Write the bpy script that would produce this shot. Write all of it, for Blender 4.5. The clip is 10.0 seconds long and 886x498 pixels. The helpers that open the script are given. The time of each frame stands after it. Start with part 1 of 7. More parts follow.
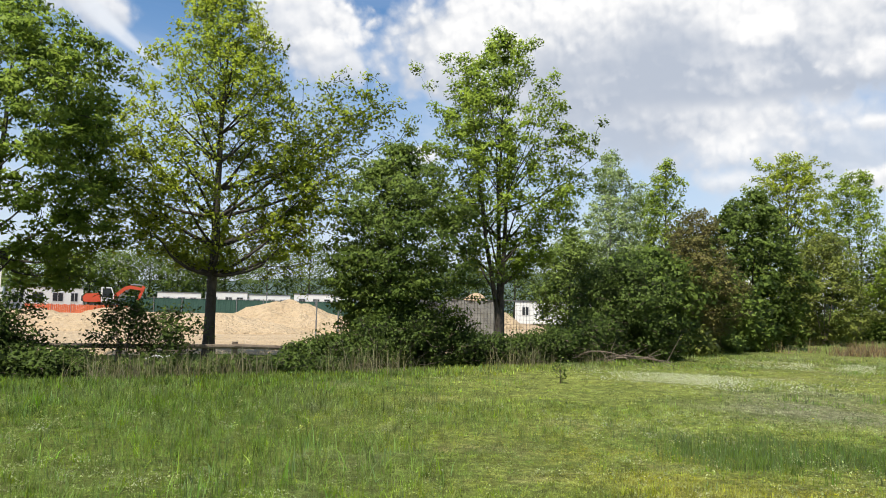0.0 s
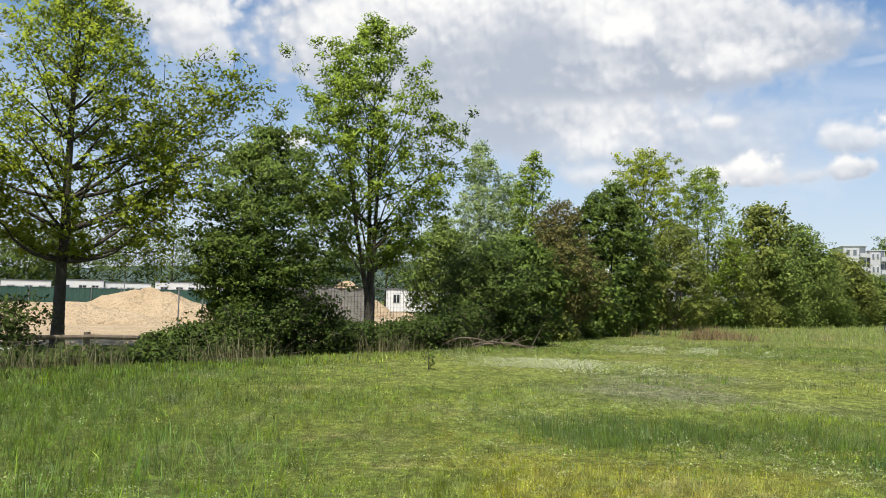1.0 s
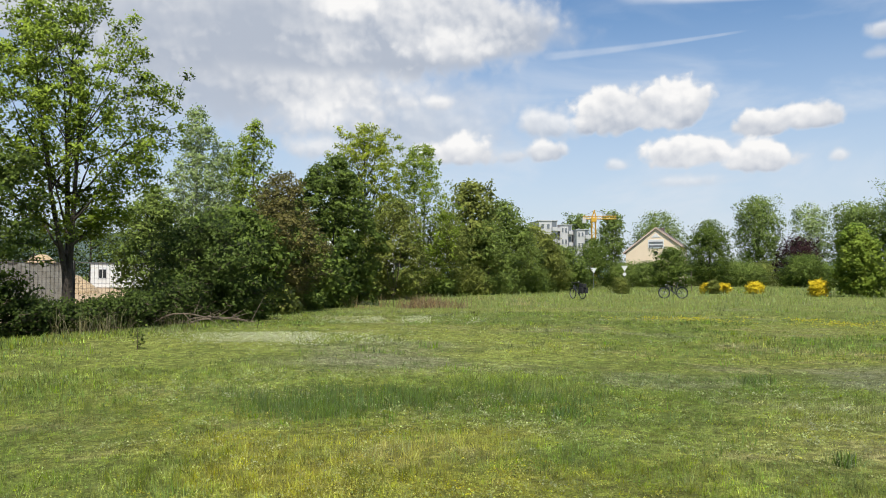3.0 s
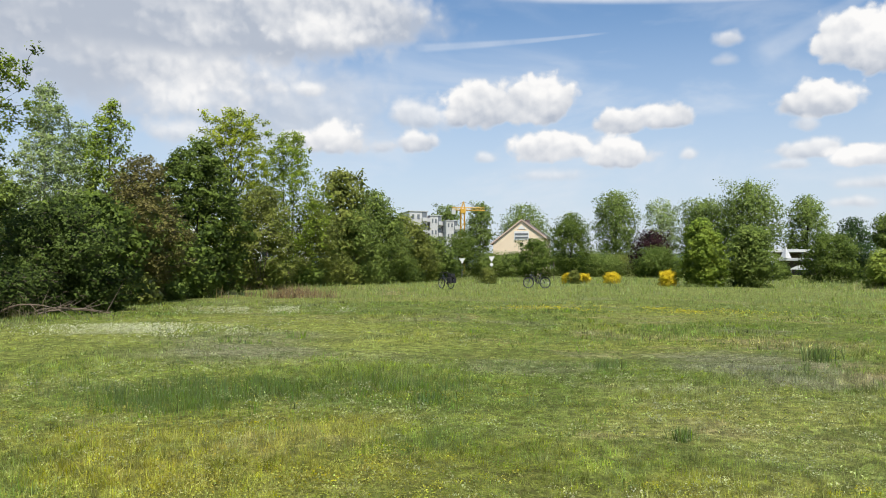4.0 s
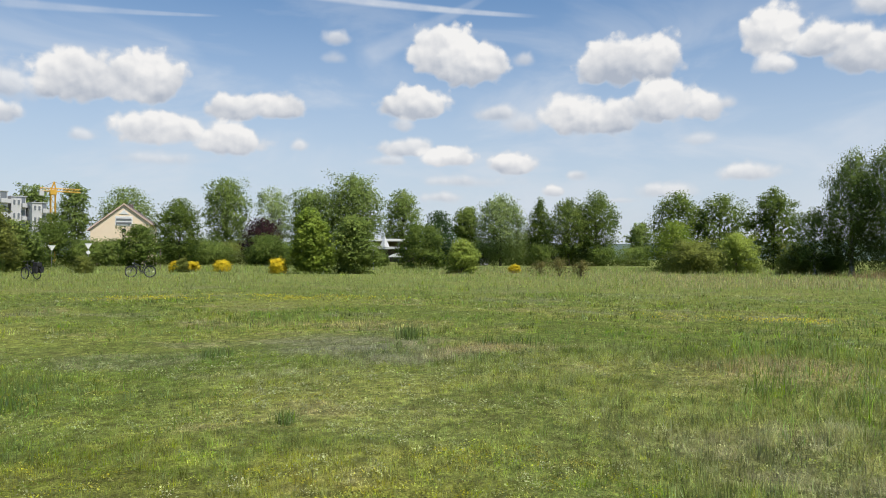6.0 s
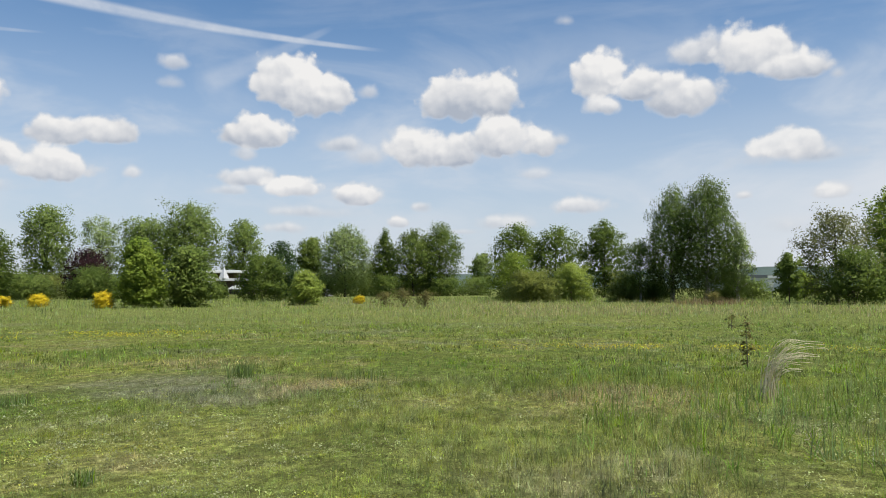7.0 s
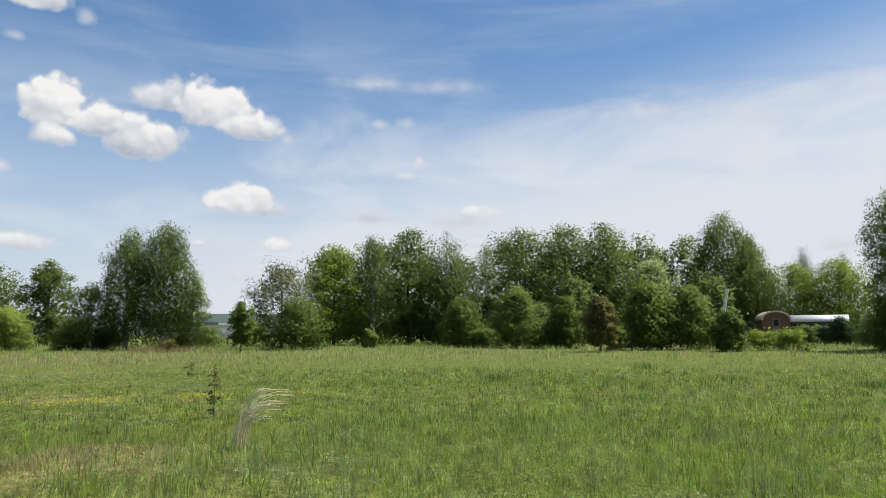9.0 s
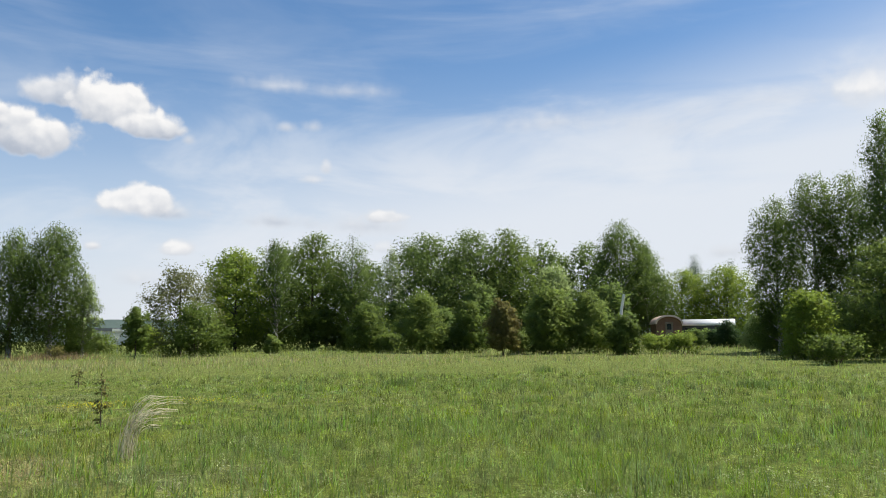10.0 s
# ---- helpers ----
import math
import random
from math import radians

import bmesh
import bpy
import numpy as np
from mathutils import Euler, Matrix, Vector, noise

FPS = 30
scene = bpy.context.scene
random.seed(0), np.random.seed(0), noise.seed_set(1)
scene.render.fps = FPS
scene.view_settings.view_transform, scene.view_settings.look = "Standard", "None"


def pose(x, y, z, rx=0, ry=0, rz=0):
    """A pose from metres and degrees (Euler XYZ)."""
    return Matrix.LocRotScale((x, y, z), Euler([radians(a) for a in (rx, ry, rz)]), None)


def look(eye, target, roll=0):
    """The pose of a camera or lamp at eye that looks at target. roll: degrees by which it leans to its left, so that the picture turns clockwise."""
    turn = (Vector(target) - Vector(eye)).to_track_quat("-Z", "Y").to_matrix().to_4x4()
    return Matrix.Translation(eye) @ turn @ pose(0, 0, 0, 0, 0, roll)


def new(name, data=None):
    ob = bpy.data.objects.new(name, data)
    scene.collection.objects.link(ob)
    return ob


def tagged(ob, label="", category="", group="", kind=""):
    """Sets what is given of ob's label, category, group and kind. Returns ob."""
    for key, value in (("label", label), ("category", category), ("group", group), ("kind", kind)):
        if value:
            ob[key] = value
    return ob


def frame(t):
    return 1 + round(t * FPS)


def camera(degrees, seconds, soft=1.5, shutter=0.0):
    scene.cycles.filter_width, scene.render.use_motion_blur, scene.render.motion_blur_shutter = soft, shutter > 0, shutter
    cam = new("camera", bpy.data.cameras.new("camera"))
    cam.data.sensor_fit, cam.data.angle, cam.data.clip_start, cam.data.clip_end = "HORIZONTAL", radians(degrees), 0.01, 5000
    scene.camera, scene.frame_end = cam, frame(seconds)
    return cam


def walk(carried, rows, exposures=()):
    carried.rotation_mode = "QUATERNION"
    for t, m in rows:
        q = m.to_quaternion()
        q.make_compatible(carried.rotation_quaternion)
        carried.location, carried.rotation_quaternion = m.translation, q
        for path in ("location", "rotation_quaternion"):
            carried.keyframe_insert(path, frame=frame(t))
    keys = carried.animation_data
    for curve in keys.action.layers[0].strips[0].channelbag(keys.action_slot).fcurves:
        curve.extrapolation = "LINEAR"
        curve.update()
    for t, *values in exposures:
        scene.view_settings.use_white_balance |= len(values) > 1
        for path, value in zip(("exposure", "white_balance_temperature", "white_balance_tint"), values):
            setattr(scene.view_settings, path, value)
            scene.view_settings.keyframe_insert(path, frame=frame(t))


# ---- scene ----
cam = camera(59.9, 10.0, soft=1.0)
PATH = [
    (0, (0.0, 0.0, 1.484), (-0.132, 1.989, 1.645), 1.3),
    (0.5, (0.04, 0.036, 1.475), (0.057, 2.031, 1.627), 1.2),
    (1, (0.048, 0.045, 1.472), (0.248, 2.03, 1.609), 1.1),
    (1.5, (0.07, 0.025, 1.478), (0.45, 1.985, 1.596), 0.8),
    (2, (0.09, 0.058, 1.483), (0.646, 1.976, 1.588), 0.6),
    (2.5, (0.128, 0.106, 1.477), (0.846, 1.971, 1.57), 0.3),
    (2.7, (0.125, 0.088, 1.477), (0.913, 1.924, 1.561), 0.2),
    (3.8, (0.095, -0.030, 1.475), (1.202, 1.635, 1.528), 0.4),
    (4, (0.089, -0.045, 1.474), (1.259, 1.576, 1.522), 0.4),
    (4.5, (0.127, -0.046, 1.468), (1.454, 1.45, 1.505), 0.2),
    (5, (0.127, -0.064, 1.468), (1.623, 1.263, 1.494), 0.2),
    (5.5, (0.143, -0.053, 1.459), (1.791, 1.079, 1.479), 0.3),
    (6, (0.18, -0.04, 1.457), (1.98, 0.831, 1.48), 0.3),
    (6.2, (0.240, -0.025, 1.457), (2.085, 0.747, 1.480), 0.2),
    (7.3, (0.790, 0.090, 1.456), (2.741, 0.510, 1.593), -0.3),
    (7.5, (0.847, 0.114, 1.458), (2.809, 0.471, 1.61), -0.2),
    (8, (0.864, 0.209, 1.486), (2.855, 0.145, 1.671), -0.1),
    (8.5, (0.865, 0.38, 1.529), (2.789, -0.124, 1.741), -0.8),
    (9, (0.788, 0.379, 1.517), (2.592, -0.457, 1.733), -0.3),
    (9.5, (0.728, 0.304, 1.514), (2.406, -0.763, 1.731), -0.3),
    (10, (0.706, 0.296, 1.507), (2.394, -0.752, 1.734), -0.6),
]
walk(cam, [(t, look(eye, target, roll)) for t, eye, target, roll in PATH], exposures=((0, 0.14), (1.5, 0.03), (2.5, 0.0), (4.5, 0.03), (6, -0.1), (7.5, -0.14), (8.5, -0.1), (9.5, -0.04), (10, 0.0)))

# ---- world, sun ----
SUN_AZ, SUN_EL = -158.0, 60.0
world = bpy.data.worlds.new("world")
scene.world = world
world.use_nodes = True


def link(nt, a, b):
    nt.links.new(a, b)


def math_node(nt, op, a, b=None, c=None, clamp=False):
    n = nt.nodes.new("ShaderNodeMath")
    n.operation, n.use_clamp = op, clamp
    for i, v in enumerate((a, b, c)):
        if v is None:
            continue
        if isinstance(v, (int, float)):
            n.inputs[i].default_value = v
        else:
            link(nt, v, n.inputs[i])
    return n.outputs[0]


def map_node(nt, v, a, b, c, d, smooth=False):
    n = nt.nodes.new("ShaderNodeMapRange")
    n.interpolation_type = "SMOOTHSTEP" if smooth else "LINEAR"
    link(nt, v, n.inputs[0])
    for i, k in enumerate((a, b, c, d)):
        n.inputs[i + 1].default_value = k
    return n.outputs[0]


def mix_node(nt, fac, a, b):
    n = nt.nodes.new("ShaderNodeMix")
    n.data_type = "RGBA"
    for s, v in ((n.inputs[0], fac), (n.inputs[6], a), (n.inputs[7], b)):
        if isinstance(v, (int, float)):
            s.default_value = v
        elif isinstance(v, tuple):
            s.default_value = (*v[:3], 1)
        else:
            link(nt, v, s)
    return n.outputs[2]


def noise_node(nt, vec, scale, detail=4.0, rough=0.55, dist=0.0):
    n = nt.nodes.new("ShaderNodeTexNoise")
    n.inputs["Scale"].default_value, n.inputs["Detail"].default_value = scale, detail
    n.inputs["Roughness"].default_value, n.inputs["Distortion"].default_value = rough, dist
    if vec is not None:
        link(nt, vec, n.inputs["Vector"])
    return n.outputs[0]


# One cumulus: an ellipse in azimuth and elevation with a flat foot and a billowing edge.
CLOUD = bpy.data.node_groups.new("cloud", "ShaderNodeTree")
for sock, kind in (("Cover so far", "NodeSocketFloat"), ("Lit so far", "NodeSocketFloat"), ("Where", "NodeSocketVector"), ("Edge", "NodeSocketFloat"), ("Tone", "NodeSocketFloat"),
                   ("Centre", "NodeSocketVector"), ("Size", "NodeSocketVector"), ("Soft", "NodeSocketFloat"), ("Cover", "NodeSocketFloat"), ("Ragged", "NodeSocketFloat"), ("Bright", "NodeSocketFloat")):
    CLOUD.interface.new_socket(sock, in_out="INPUT", socket_type=kind)
CLOUD.interface.new_socket("Cover now", in_out="OUTPUT", socket_type="NodeSocketFloat")
CLOUD.interface.new_socket("Lit now", in_out="OUTPUT", socket_type="NodeSocketFloat")


def fill_cloud(nt):
    gi, go = nt.nodes.new("NodeGroupInput"), nt.nodes.new("NodeGroupOutput")
    sub = nt.nodes.new("ShaderNodeVectorMath")
    sub.operation = "SUBTRACT"
    # the faint share of the cover so far makes the clouds be worked out one after another
    step = nt.nodes.new("ShaderNodeVectorMath")
    step.operation = "ADD"
    link(nt, gi.outputs["Where"], step.inputs[0])
    link(nt, math_node(nt, "MULTIPLY", gi.outputs["Cover so far"], 1e-7), step.inputs[1])
    link(nt, step.outputs[0], sub.inputs[0])
    link(nt, gi.outputs["Centre"], sub.inputs[1])
    div = nt.nodes.new("ShaderNodeVectorMath")
    div.operation = "DIVIDE"
    link(nt, sub.outputs[0], div.inputs[0])
    link(nt, gi.outputs["Size"], div.inputs[1])
    sep = nt.nodes.new("ShaderNodeSeparateXYZ")
    link(nt, div.outputs[0], sep.inputs[0])
    u, v = sep.outputs[0], sep.outputs[1]
    foot = math_node(nt, "MAXIMUM", v, math_node(nt, "MULTIPLY", v, -1.5))
    far = math_node(nt, "SQRT", math_node(nt, "ADD", math_node(nt, "MULTIPLY", u, u), math_node(nt, "MULTIPLY", foot, foot)))
    fld = math_node(nt, "MULTIPLY_ADD", gi.outputs["Edge"], gi.outputs["Ragged"], math_node(nt, "SUBTRACT", 1.0, far))
    n = nt.nodes.new("ShaderNodeMapRange")
    n.interpolation_type = "SMOOTHSTEP"
    link(nt, fld, n.inputs[0])
    link(nt, gi.outputs["Soft"], n.inputs[2])
    n.inputs[1].default_value, n.inputs[3].default_value = 0.0, 0.0
    link(nt, gi.outputs["Cover"], n.inputs[4])
    lit = math_node(nt, "ADD", math_node(nt, "MULTIPLY_ADD", v, 0.8, 0.62), math_node(nt, "ADD", gi.outputs["Tone"], gi.outputs["Bright"]), clamp=True)
    for k, (was, now) in enumerate(((gi.outputs["Cover so far"], 1.0), (gi.outputs["Lit so far"], lit))):
        step = math_node(nt, "SUBTRACT", now, was)
        link(nt, math_node(nt, "MULTIPLY_ADD", step, n.outputs[0], was), go.inputs[k])


CLOUD_LIT, CLOUD_SHADE = (9.6, 9.5, 9.4), (4.6, 5.1, 6.0)
fill_cloud(CLOUD)


def build_world(nt):
    nt.nodes.clear()
    sky = nt.nodes.new("ShaderNodeTexSky")
    sky.sky_type, sky.sun_disc = "NISHITA", False
    sky.sun_elevation, sky.sun_rotation = radians(SUN_EL), radians(SUN_AZ % 360)
    sky.air_density, sky.dust_density, sky.ozone_density = 1.0, 0.6, 1.5
    tc = nt.nodes.new("ShaderNodeTexCoord")
    sep = nt.nodes.new("ShaderNodeSeparateXYZ")
    link(nt, tc.outputs["Generated"], sep.inputs[0])
    az = math_node(nt, "MULTIPLY", math_node(nt, "ARCTAN2", sep.outputs[0], sep.outputs[1]), 180 / math.pi)
    el = math_node(nt, "MULTIPLY", math_node(nt, "ARCSINE", sep.outputs[2]), 180 / math.pi)
    comb = nt.nodes.new("ShaderNodeCombineXYZ")
    link(nt, az, comb.inputs[0])
    link(nt, el, comb.inputs[1])
    where = comb.outputs[0]
    # thin high cloud, drawn out sideways, thicker towards the horizon
    wide = nt.nodes.new("ShaderNodeMapping")
    wide.inputs["Scale"].default_value = (0.035, 0.22, 1)
    wide.inputs["Rotation"].default_value = (0, 0, 0.10)
    link(nt, where, wide.inputs[0])
    veil = noise_node(nt, wide.outputs[0], 1.0, 6.0, 0.55, 0.6)
    veil = map_node(nt, veil, 0.42, 0.85, 0.0, 0.42, True)
    low = map_node(nt, el, 0.0, 23.0, 0.80, 0.0, True)
    deep = nt.nodes.new("ShaderNodeHueSaturation")
    deep.inputs["Saturation"].default_value, deep.inputs["Value"].default_value = 1.22, 1.34
    link(nt, sky.outputs[0], deep.inputs["Color"])
    col = mix_node(nt, math_node(nt, "MAXIMUM", veil, low, clamp=True), deep.outputs[0], (6.2, 6.9, 8.1))
    # loose white haze between the clouds
    loose = nt.nodes.new("ShaderNodeMapping")
    loose.inputs["Scale"].default_value = (0.075, 0.19, 1)
    loose.inputs["Rotation"].default_value = (0, 0, -0.12)
    link(nt, where, loose.inputs[0])
    haze = map_node(nt, noise_node(nt, loose.outputs[0], 1.0, 5.0, 0.55, 0.5), 0.44, 0.70, 0.0, 0.55, True)
    col = mix_node(nt, math_node(nt, "MULTIPLY", haze, map_node(nt, el, 22.0, 9.0, 0.15, 1.0, True)), col, (7.3, 7.8, 8.5))
    # a broad bright veil that climbs towards the south
    slope = math_node(nt, "SUBTRACT", el, math_node(nt, "MULTIPLY_ADD", az, 0.20, -20.0))
    bank = math_node(nt, "MULTIPLY", map_node(nt, math_node(nt, "ADD", slope, math_node(nt, "MULTIPLY_ADD", veil, 9.0, math_node(nt, "MULTIPLY", haze, -4.0))), 2.0, 14.0, 0.9, 0.0, True), map_node(nt, az, 78.0, 106.0, 0.0, 1.0, True))
    col = mix_node(nt, bank, col, (7.8, 8.2, 8.8))
    # billows: round lumps with ragged noise over them; a lump is lit where it thins out upwards
    n1 = noise_node(nt, where, 0.30, 7.0, 0.58)

    def billow(lift):
        at = nt.nodes.new("ShaderNodeVectorMath")
        at.operation = "ADD"
        link(nt, where, at.inputs[0])
        at.inputs[1].default_value = (lift * 0.5, lift, 0)
        swirl = nt.nodes.new("ShaderNodeVectorMath")
        swirl.operation = "MULTIPLY_ADD"
        wob = nt.nodes.new("ShaderNodeTexNoise")
        wob.inputs["Scale"].default_value, wob.inputs["Detail"].default_value = 0.8, 3.0
        link(nt, at.outputs[0], wob.inputs["Vector"])
        link(nt, wob.outputs["Color"], swirl.inputs[0])
        swirl.inputs[1].default_value = (1.1, 1.1, 0)
        link(nt, at.outputs[0], swirl.inputs[2])
        vor = nt.nodes.new("ShaderNodeTexVoronoi")
        vor.feature, vor.voronoi_dimensions = "SMOOTH_F1", "2D"
        vor.inputs["Scale"].default_value, vor.inputs["Smoothness"].default_value = 0.72, 0.35
        vor.inputs["Detail"].default_value, vor.inputs["Roughness"].default_value = 1.0, 0.4
        link(nt, swirl.outputs[0], vor.inputs["Vector"])
        return vor.outputs["Distance"]

    lump = billow(0.0)
    edge = math_node(nt, "ADD", math_node(nt, "MULTIPLY_ADD", n1, 1.7, -0.72), math_node(nt, "MULTIPLY_ADD", lump, -0.6, 0.36))
    relief = math_node(nt, "SUBTRACT", billow(0.42), lump)
    n2 = noise_node(nt, where, 0.20, 5.0, 0.55)
    tone = math_node(nt, "ADD", math_node(nt, "MULTIPLY_ADD", n2, 1.7, -0.95), math_node(nt, "MULTIPLY", relief, 0.36))
    covered, lit = 0.0, 0.5
    for a, e, w, h, soft, cover, bright in CLOUDS:
        g = nt.nodes.new("ShaderNodeGroup")
        g.node_tree = CLOUD
        for sock, v in (("Cover so far", covered), ("Lit so far", lit)):
            if isinstance(v, float):
                g.inputs[sock].default_value = v
            else:
                link(nt, v, g.inputs[sock])
        link(nt, where, g.inputs["Where"])
        link(nt, edge, g.inputs["Edge"])
        link(nt, tone, g.inputs["Tone"])
        g.inputs["Centre"].default_value, g.inputs["Size"].default_value = (a, e, 0), (w * 1.2, h * 1.1, 1)
        g.inputs["Soft"].default_value, g.inputs["Cover"].default_value = soft, cover
        g.inputs["Ragged"].default_value, g.inputs["Bright"].default_value = 0.3 if w > 6 else 0.62, bright - (0.15 if w > 6 else 0.0)
        covered, lit = g.outputs[0], g.outputs[1]
    col = mix_node(nt, covered, col, mix_node(nt, lit, CLOUD_SHADE, CLOUD_LIT))
    # old vapour trails: straight thin bands between two points of the sky
    for a0, e0, a1, e1, wid, strength in ((-29.8, 20.0, -24.3, 16.1, 0.85, 0.85), (40.0, 19.8, 71.2, 17.4, 0.6, 0.75), (58.5, 14.6, 67.5, 18.9, 0.9, 0.28), (34.0, 16.0, 48.0, 16.8, 0.35, 0.35)):
        run = math.hypot(a1 - a0, e1 - e0)
        ca, sa = (a1 - a0) / run, (e1 - e0) / run
        da, de = math_node(nt, "SUBTRACT", az, a0), math_node(nt, "SUBTRACT", el, e0)
        along = math_node(nt, "ADD", math_node(nt, "MULTIPLY", da, ca / run), math_node(nt, "MULTIPLY", de, sa / run))
        across = math_node(nt, "ABSOLUTE", math_node(nt, "SUBTRACT", math_node(nt, "MULTIPLY", de, ca), math_node(nt, "MULTIPLY", da, sa)))
        taper = map_node(nt, along, 0.0, 1.0, wid, wid * 0.25)
        band = map_node(nt, math_node(nt, "DIVIDE", across, taper), 0.3, 1.2, 1.0, 0.0, True)
        ends = math_node(nt, "MULTIPLY", map_node(nt, along, -0.05, 0.05, 0, 1, True), map_node(nt, along, 0.85, 1.02, 1, 0, True))
        rag = map_node(nt, n1, 0.3, 0.6, 0.5, 1.0)
        col = mix_node(nt, math_node(nt, "MULTIPLY", math_node(nt, "MULTIPLY", band, ends), math_node(nt, "MULTIPLY", rag, strength)), col, (7.6, 8.0, 8.6))
    bg = nt.nodes.new("ShaderNodeBackground")
    bg.inputs["Strength"].default_value = 0.1
    link(nt, col, bg.inputs["Color"])
    link(nt, bg.outputs[0], nt.nodes.new("ShaderNodeOutputWorld").inputs[0])


# azimuth, elevation, half width, half height (degrees), softness, cover, how far lit
CLOUDS = [
    (-29.3, 19.5, 2.6, 2, 0.7, 0.9, 0), (-31.9, 20.1, 2, 1.5, 0.8, 0.8, 0), (-14.3, 19.9, 3.9, 3.6, 0.5, 0.95, 0), (-12.4, 18, 2.9, 3, 0.6, 0.9, 0.05),
    (-6.1, 11.3, 1.8, 0.9, 0.5, 0.9, 0.1), (3.8, 18.5, 11.7, 6.3, 0.35, 1, -0.17), (10.9, 13.7, 14.2, 6.3, 0.75, 0.9, -0.27), (23.3, 10.9, 11, 5.7, 0.9, 0.7, -0.22),
    (12.1, 17.8, 13.3, 6.9, 0.45, 1, -0.22), (22.5, 17.8, 11, 5, 0.4, 1, -0.12), (30, 17.5, 6.9, 2.5, 0.8, 0.85, -0.12), (16.2, 13.6, 8, 2.3, 0.9, 0.8, -0.07),
    (-0.4, 18.1, 5.9, 5.3, 0.6, 0.95, 0),
]
CLOUDS += [
    (4.7, 17.4, 7.1, 1.9, 1.2, 0.9375, -0.75), (12.1, 18.7, 6.4, 2.3, 1.2, 0.875, -0.8), (14.8, 15.6, 6.9, 1.8, 1.3, 0.9375, -0.85), (20.9, 12.8, 5.5, 1.2, 1.4, 0.5525, -0.4),
    (5.1, 21.5, 4.2, 1.8, 0.8, 0.9, 0.3), (19.2, 19.3, 2.4, 1.4, 0.7, 0.9, 0.5), (18.2, 12.1, 5.5, 2.7, 1.1, 0.875, 0.45), (8.4, 16.4, 6.3, 1.4, 1.3, 0.75, -0.7),
    (17.2, 15.6, 5.7, 1.4, 1.2, 0.6875, -0.5), (19.5, 19.5, 2.1, 1.3, 0.5, 0.95, 0.5), (26.6, 16.7, 3.6, 1.8, 0.8, 0.9, 0.45), (25.8, 12.8, 1.4, 0.8, 0.9, 0.7, 0.2),
    (17, 9.4, 2.9, 1.2, 0.9, 0.7, 0.2),
]
CLOUDS += [
    (25.8, 12.8, 1.3, 0.7, 0.9, 0.6, 0.2), (21.5, 12, 1.2, 0.9, 1, 0.75, 0.2), (17.4, 11, 2.8, 1.7, 1.2, 0.75, 0.1),
]
CLOUDS += [
    (42.7, 12, 2.8, 2.2, 0.3, 1, 0.05), (38.3, 11.6, 2.6, 1.9, 0.35, 1, 0), (34.1, 11.1, 2.5, 1.6, 0.7, 0.8, -0.1), (27.5, 9.1, 2.9, 1.3, 0.4, 1, 0),
    (31.2, 8.8, 1.3, 0.7, 0.8, 0.7, -0.1), (33.6, 9.1, 1.6, 1, 0.45, 0.95, 0), (48.9, 10.5, 1.9, 1.1, 0.4, 1, -0.05), (51.8, 10.7, 2.1, 1.1, 0.4, 1, 0.05),
    (43.7, 8.7, 2.9, 1.4, 0.35, 1, 0), (48.8, 8.2, 2.5, 1.3, 0.4, 1, -0.05), (39, 8.1, 1.2, 0.7, 0.7, 0.7, 0.1), (44, 6.8, 3.4, 0.7, 1.1, 0.625, -0.1),
    (56.1, 15.8, 1, 0.7, 0.7, 0.75, 0),
]
CLOUDS += [
    (56, 14.4, 0.8, 0.5, 1.1, 0.5, 0), (64.3, 14.7, 2.5, 2.2, 0.28, 1, 0.05), (66.3, 14, 2.2, 1.9, 0.3, 1, -0.05), (62.1, 11.1, 2.2, 1.4, 0.3, 1, 0.05),
    (61.1, 9.7, 0.9, 0.7, 0.7, 0.75, -0.1), (61.5, 8, 2, 0.9, 0.5, 0.9, -0.1), (64.4, 7.4, 2.1, 0.9, 0.4, 1, 0.1), (60.3, 7.1, 1.6, 0.5, 0.8, 0.7, 0),
    (69.3, 6.9, 1.8, 1, 0.35, 1, 0.05), (72.3, 4.9, 0.8, 0.6, 0.5, 0.9, 0.1), (64.1, 4.4, 1.6, 0.6, 0.9, 0.6, 0), (66.4, 5.6, 4.4, 0.6, 1.3, 0.5625, 0),
    (70.2, 14.4, 0.9, 0.7, 0.8, 0.7, -0.1),
]
CLOUDS += [
    (53.5, 8.1, 0.7, 0.7, 0.7, 0.8, 0.1), (74.1, 6, 0.8, 0.5, 0.8, 0.6, 0.1), (77, 4.2, 1.4, 0.3, 1.2, 0.625, 0),
]
CLOUDS += [
    (76.6, 13.8, 2.3, 1.9, 0.3, 1, 0), (79.5, 13.9, 1.9, 1.9, 0.3, 1, 0.05), (73.5, 10.2, 2.2, 1.7, 0.4, 1, -0.05), (76, 10, 2, 1.6, 0.35, 1, 0.05),
    (68.1, 10.6, 1.7, 0.8, 0.7, 0.8, -0.05), (70.3, 9.8, 1.7, 1, 0.9, 0.7, -0.1), (80.2, 10.9, 2.3, 1.7, 0.3, 1, 0.05), (82.8, 10.6, 1.6, 1.2, 0.4, 1, 0),
    (84.4, 10.8, 0.6, 0.6, 0.8, 0.7, 0), (87.6, 15.1, 1.8, 2.1, 0.3, 1, 0), (90.3, 14.3, 2.1, 1.3, 0.35, 1, 0.05), (93.5, 13.3, 2.5, 1.8, 0.4, 1, -0.1),
    (87.5, 13.1, 1.3, 0.9, 0.5, 0.95, 0),
]
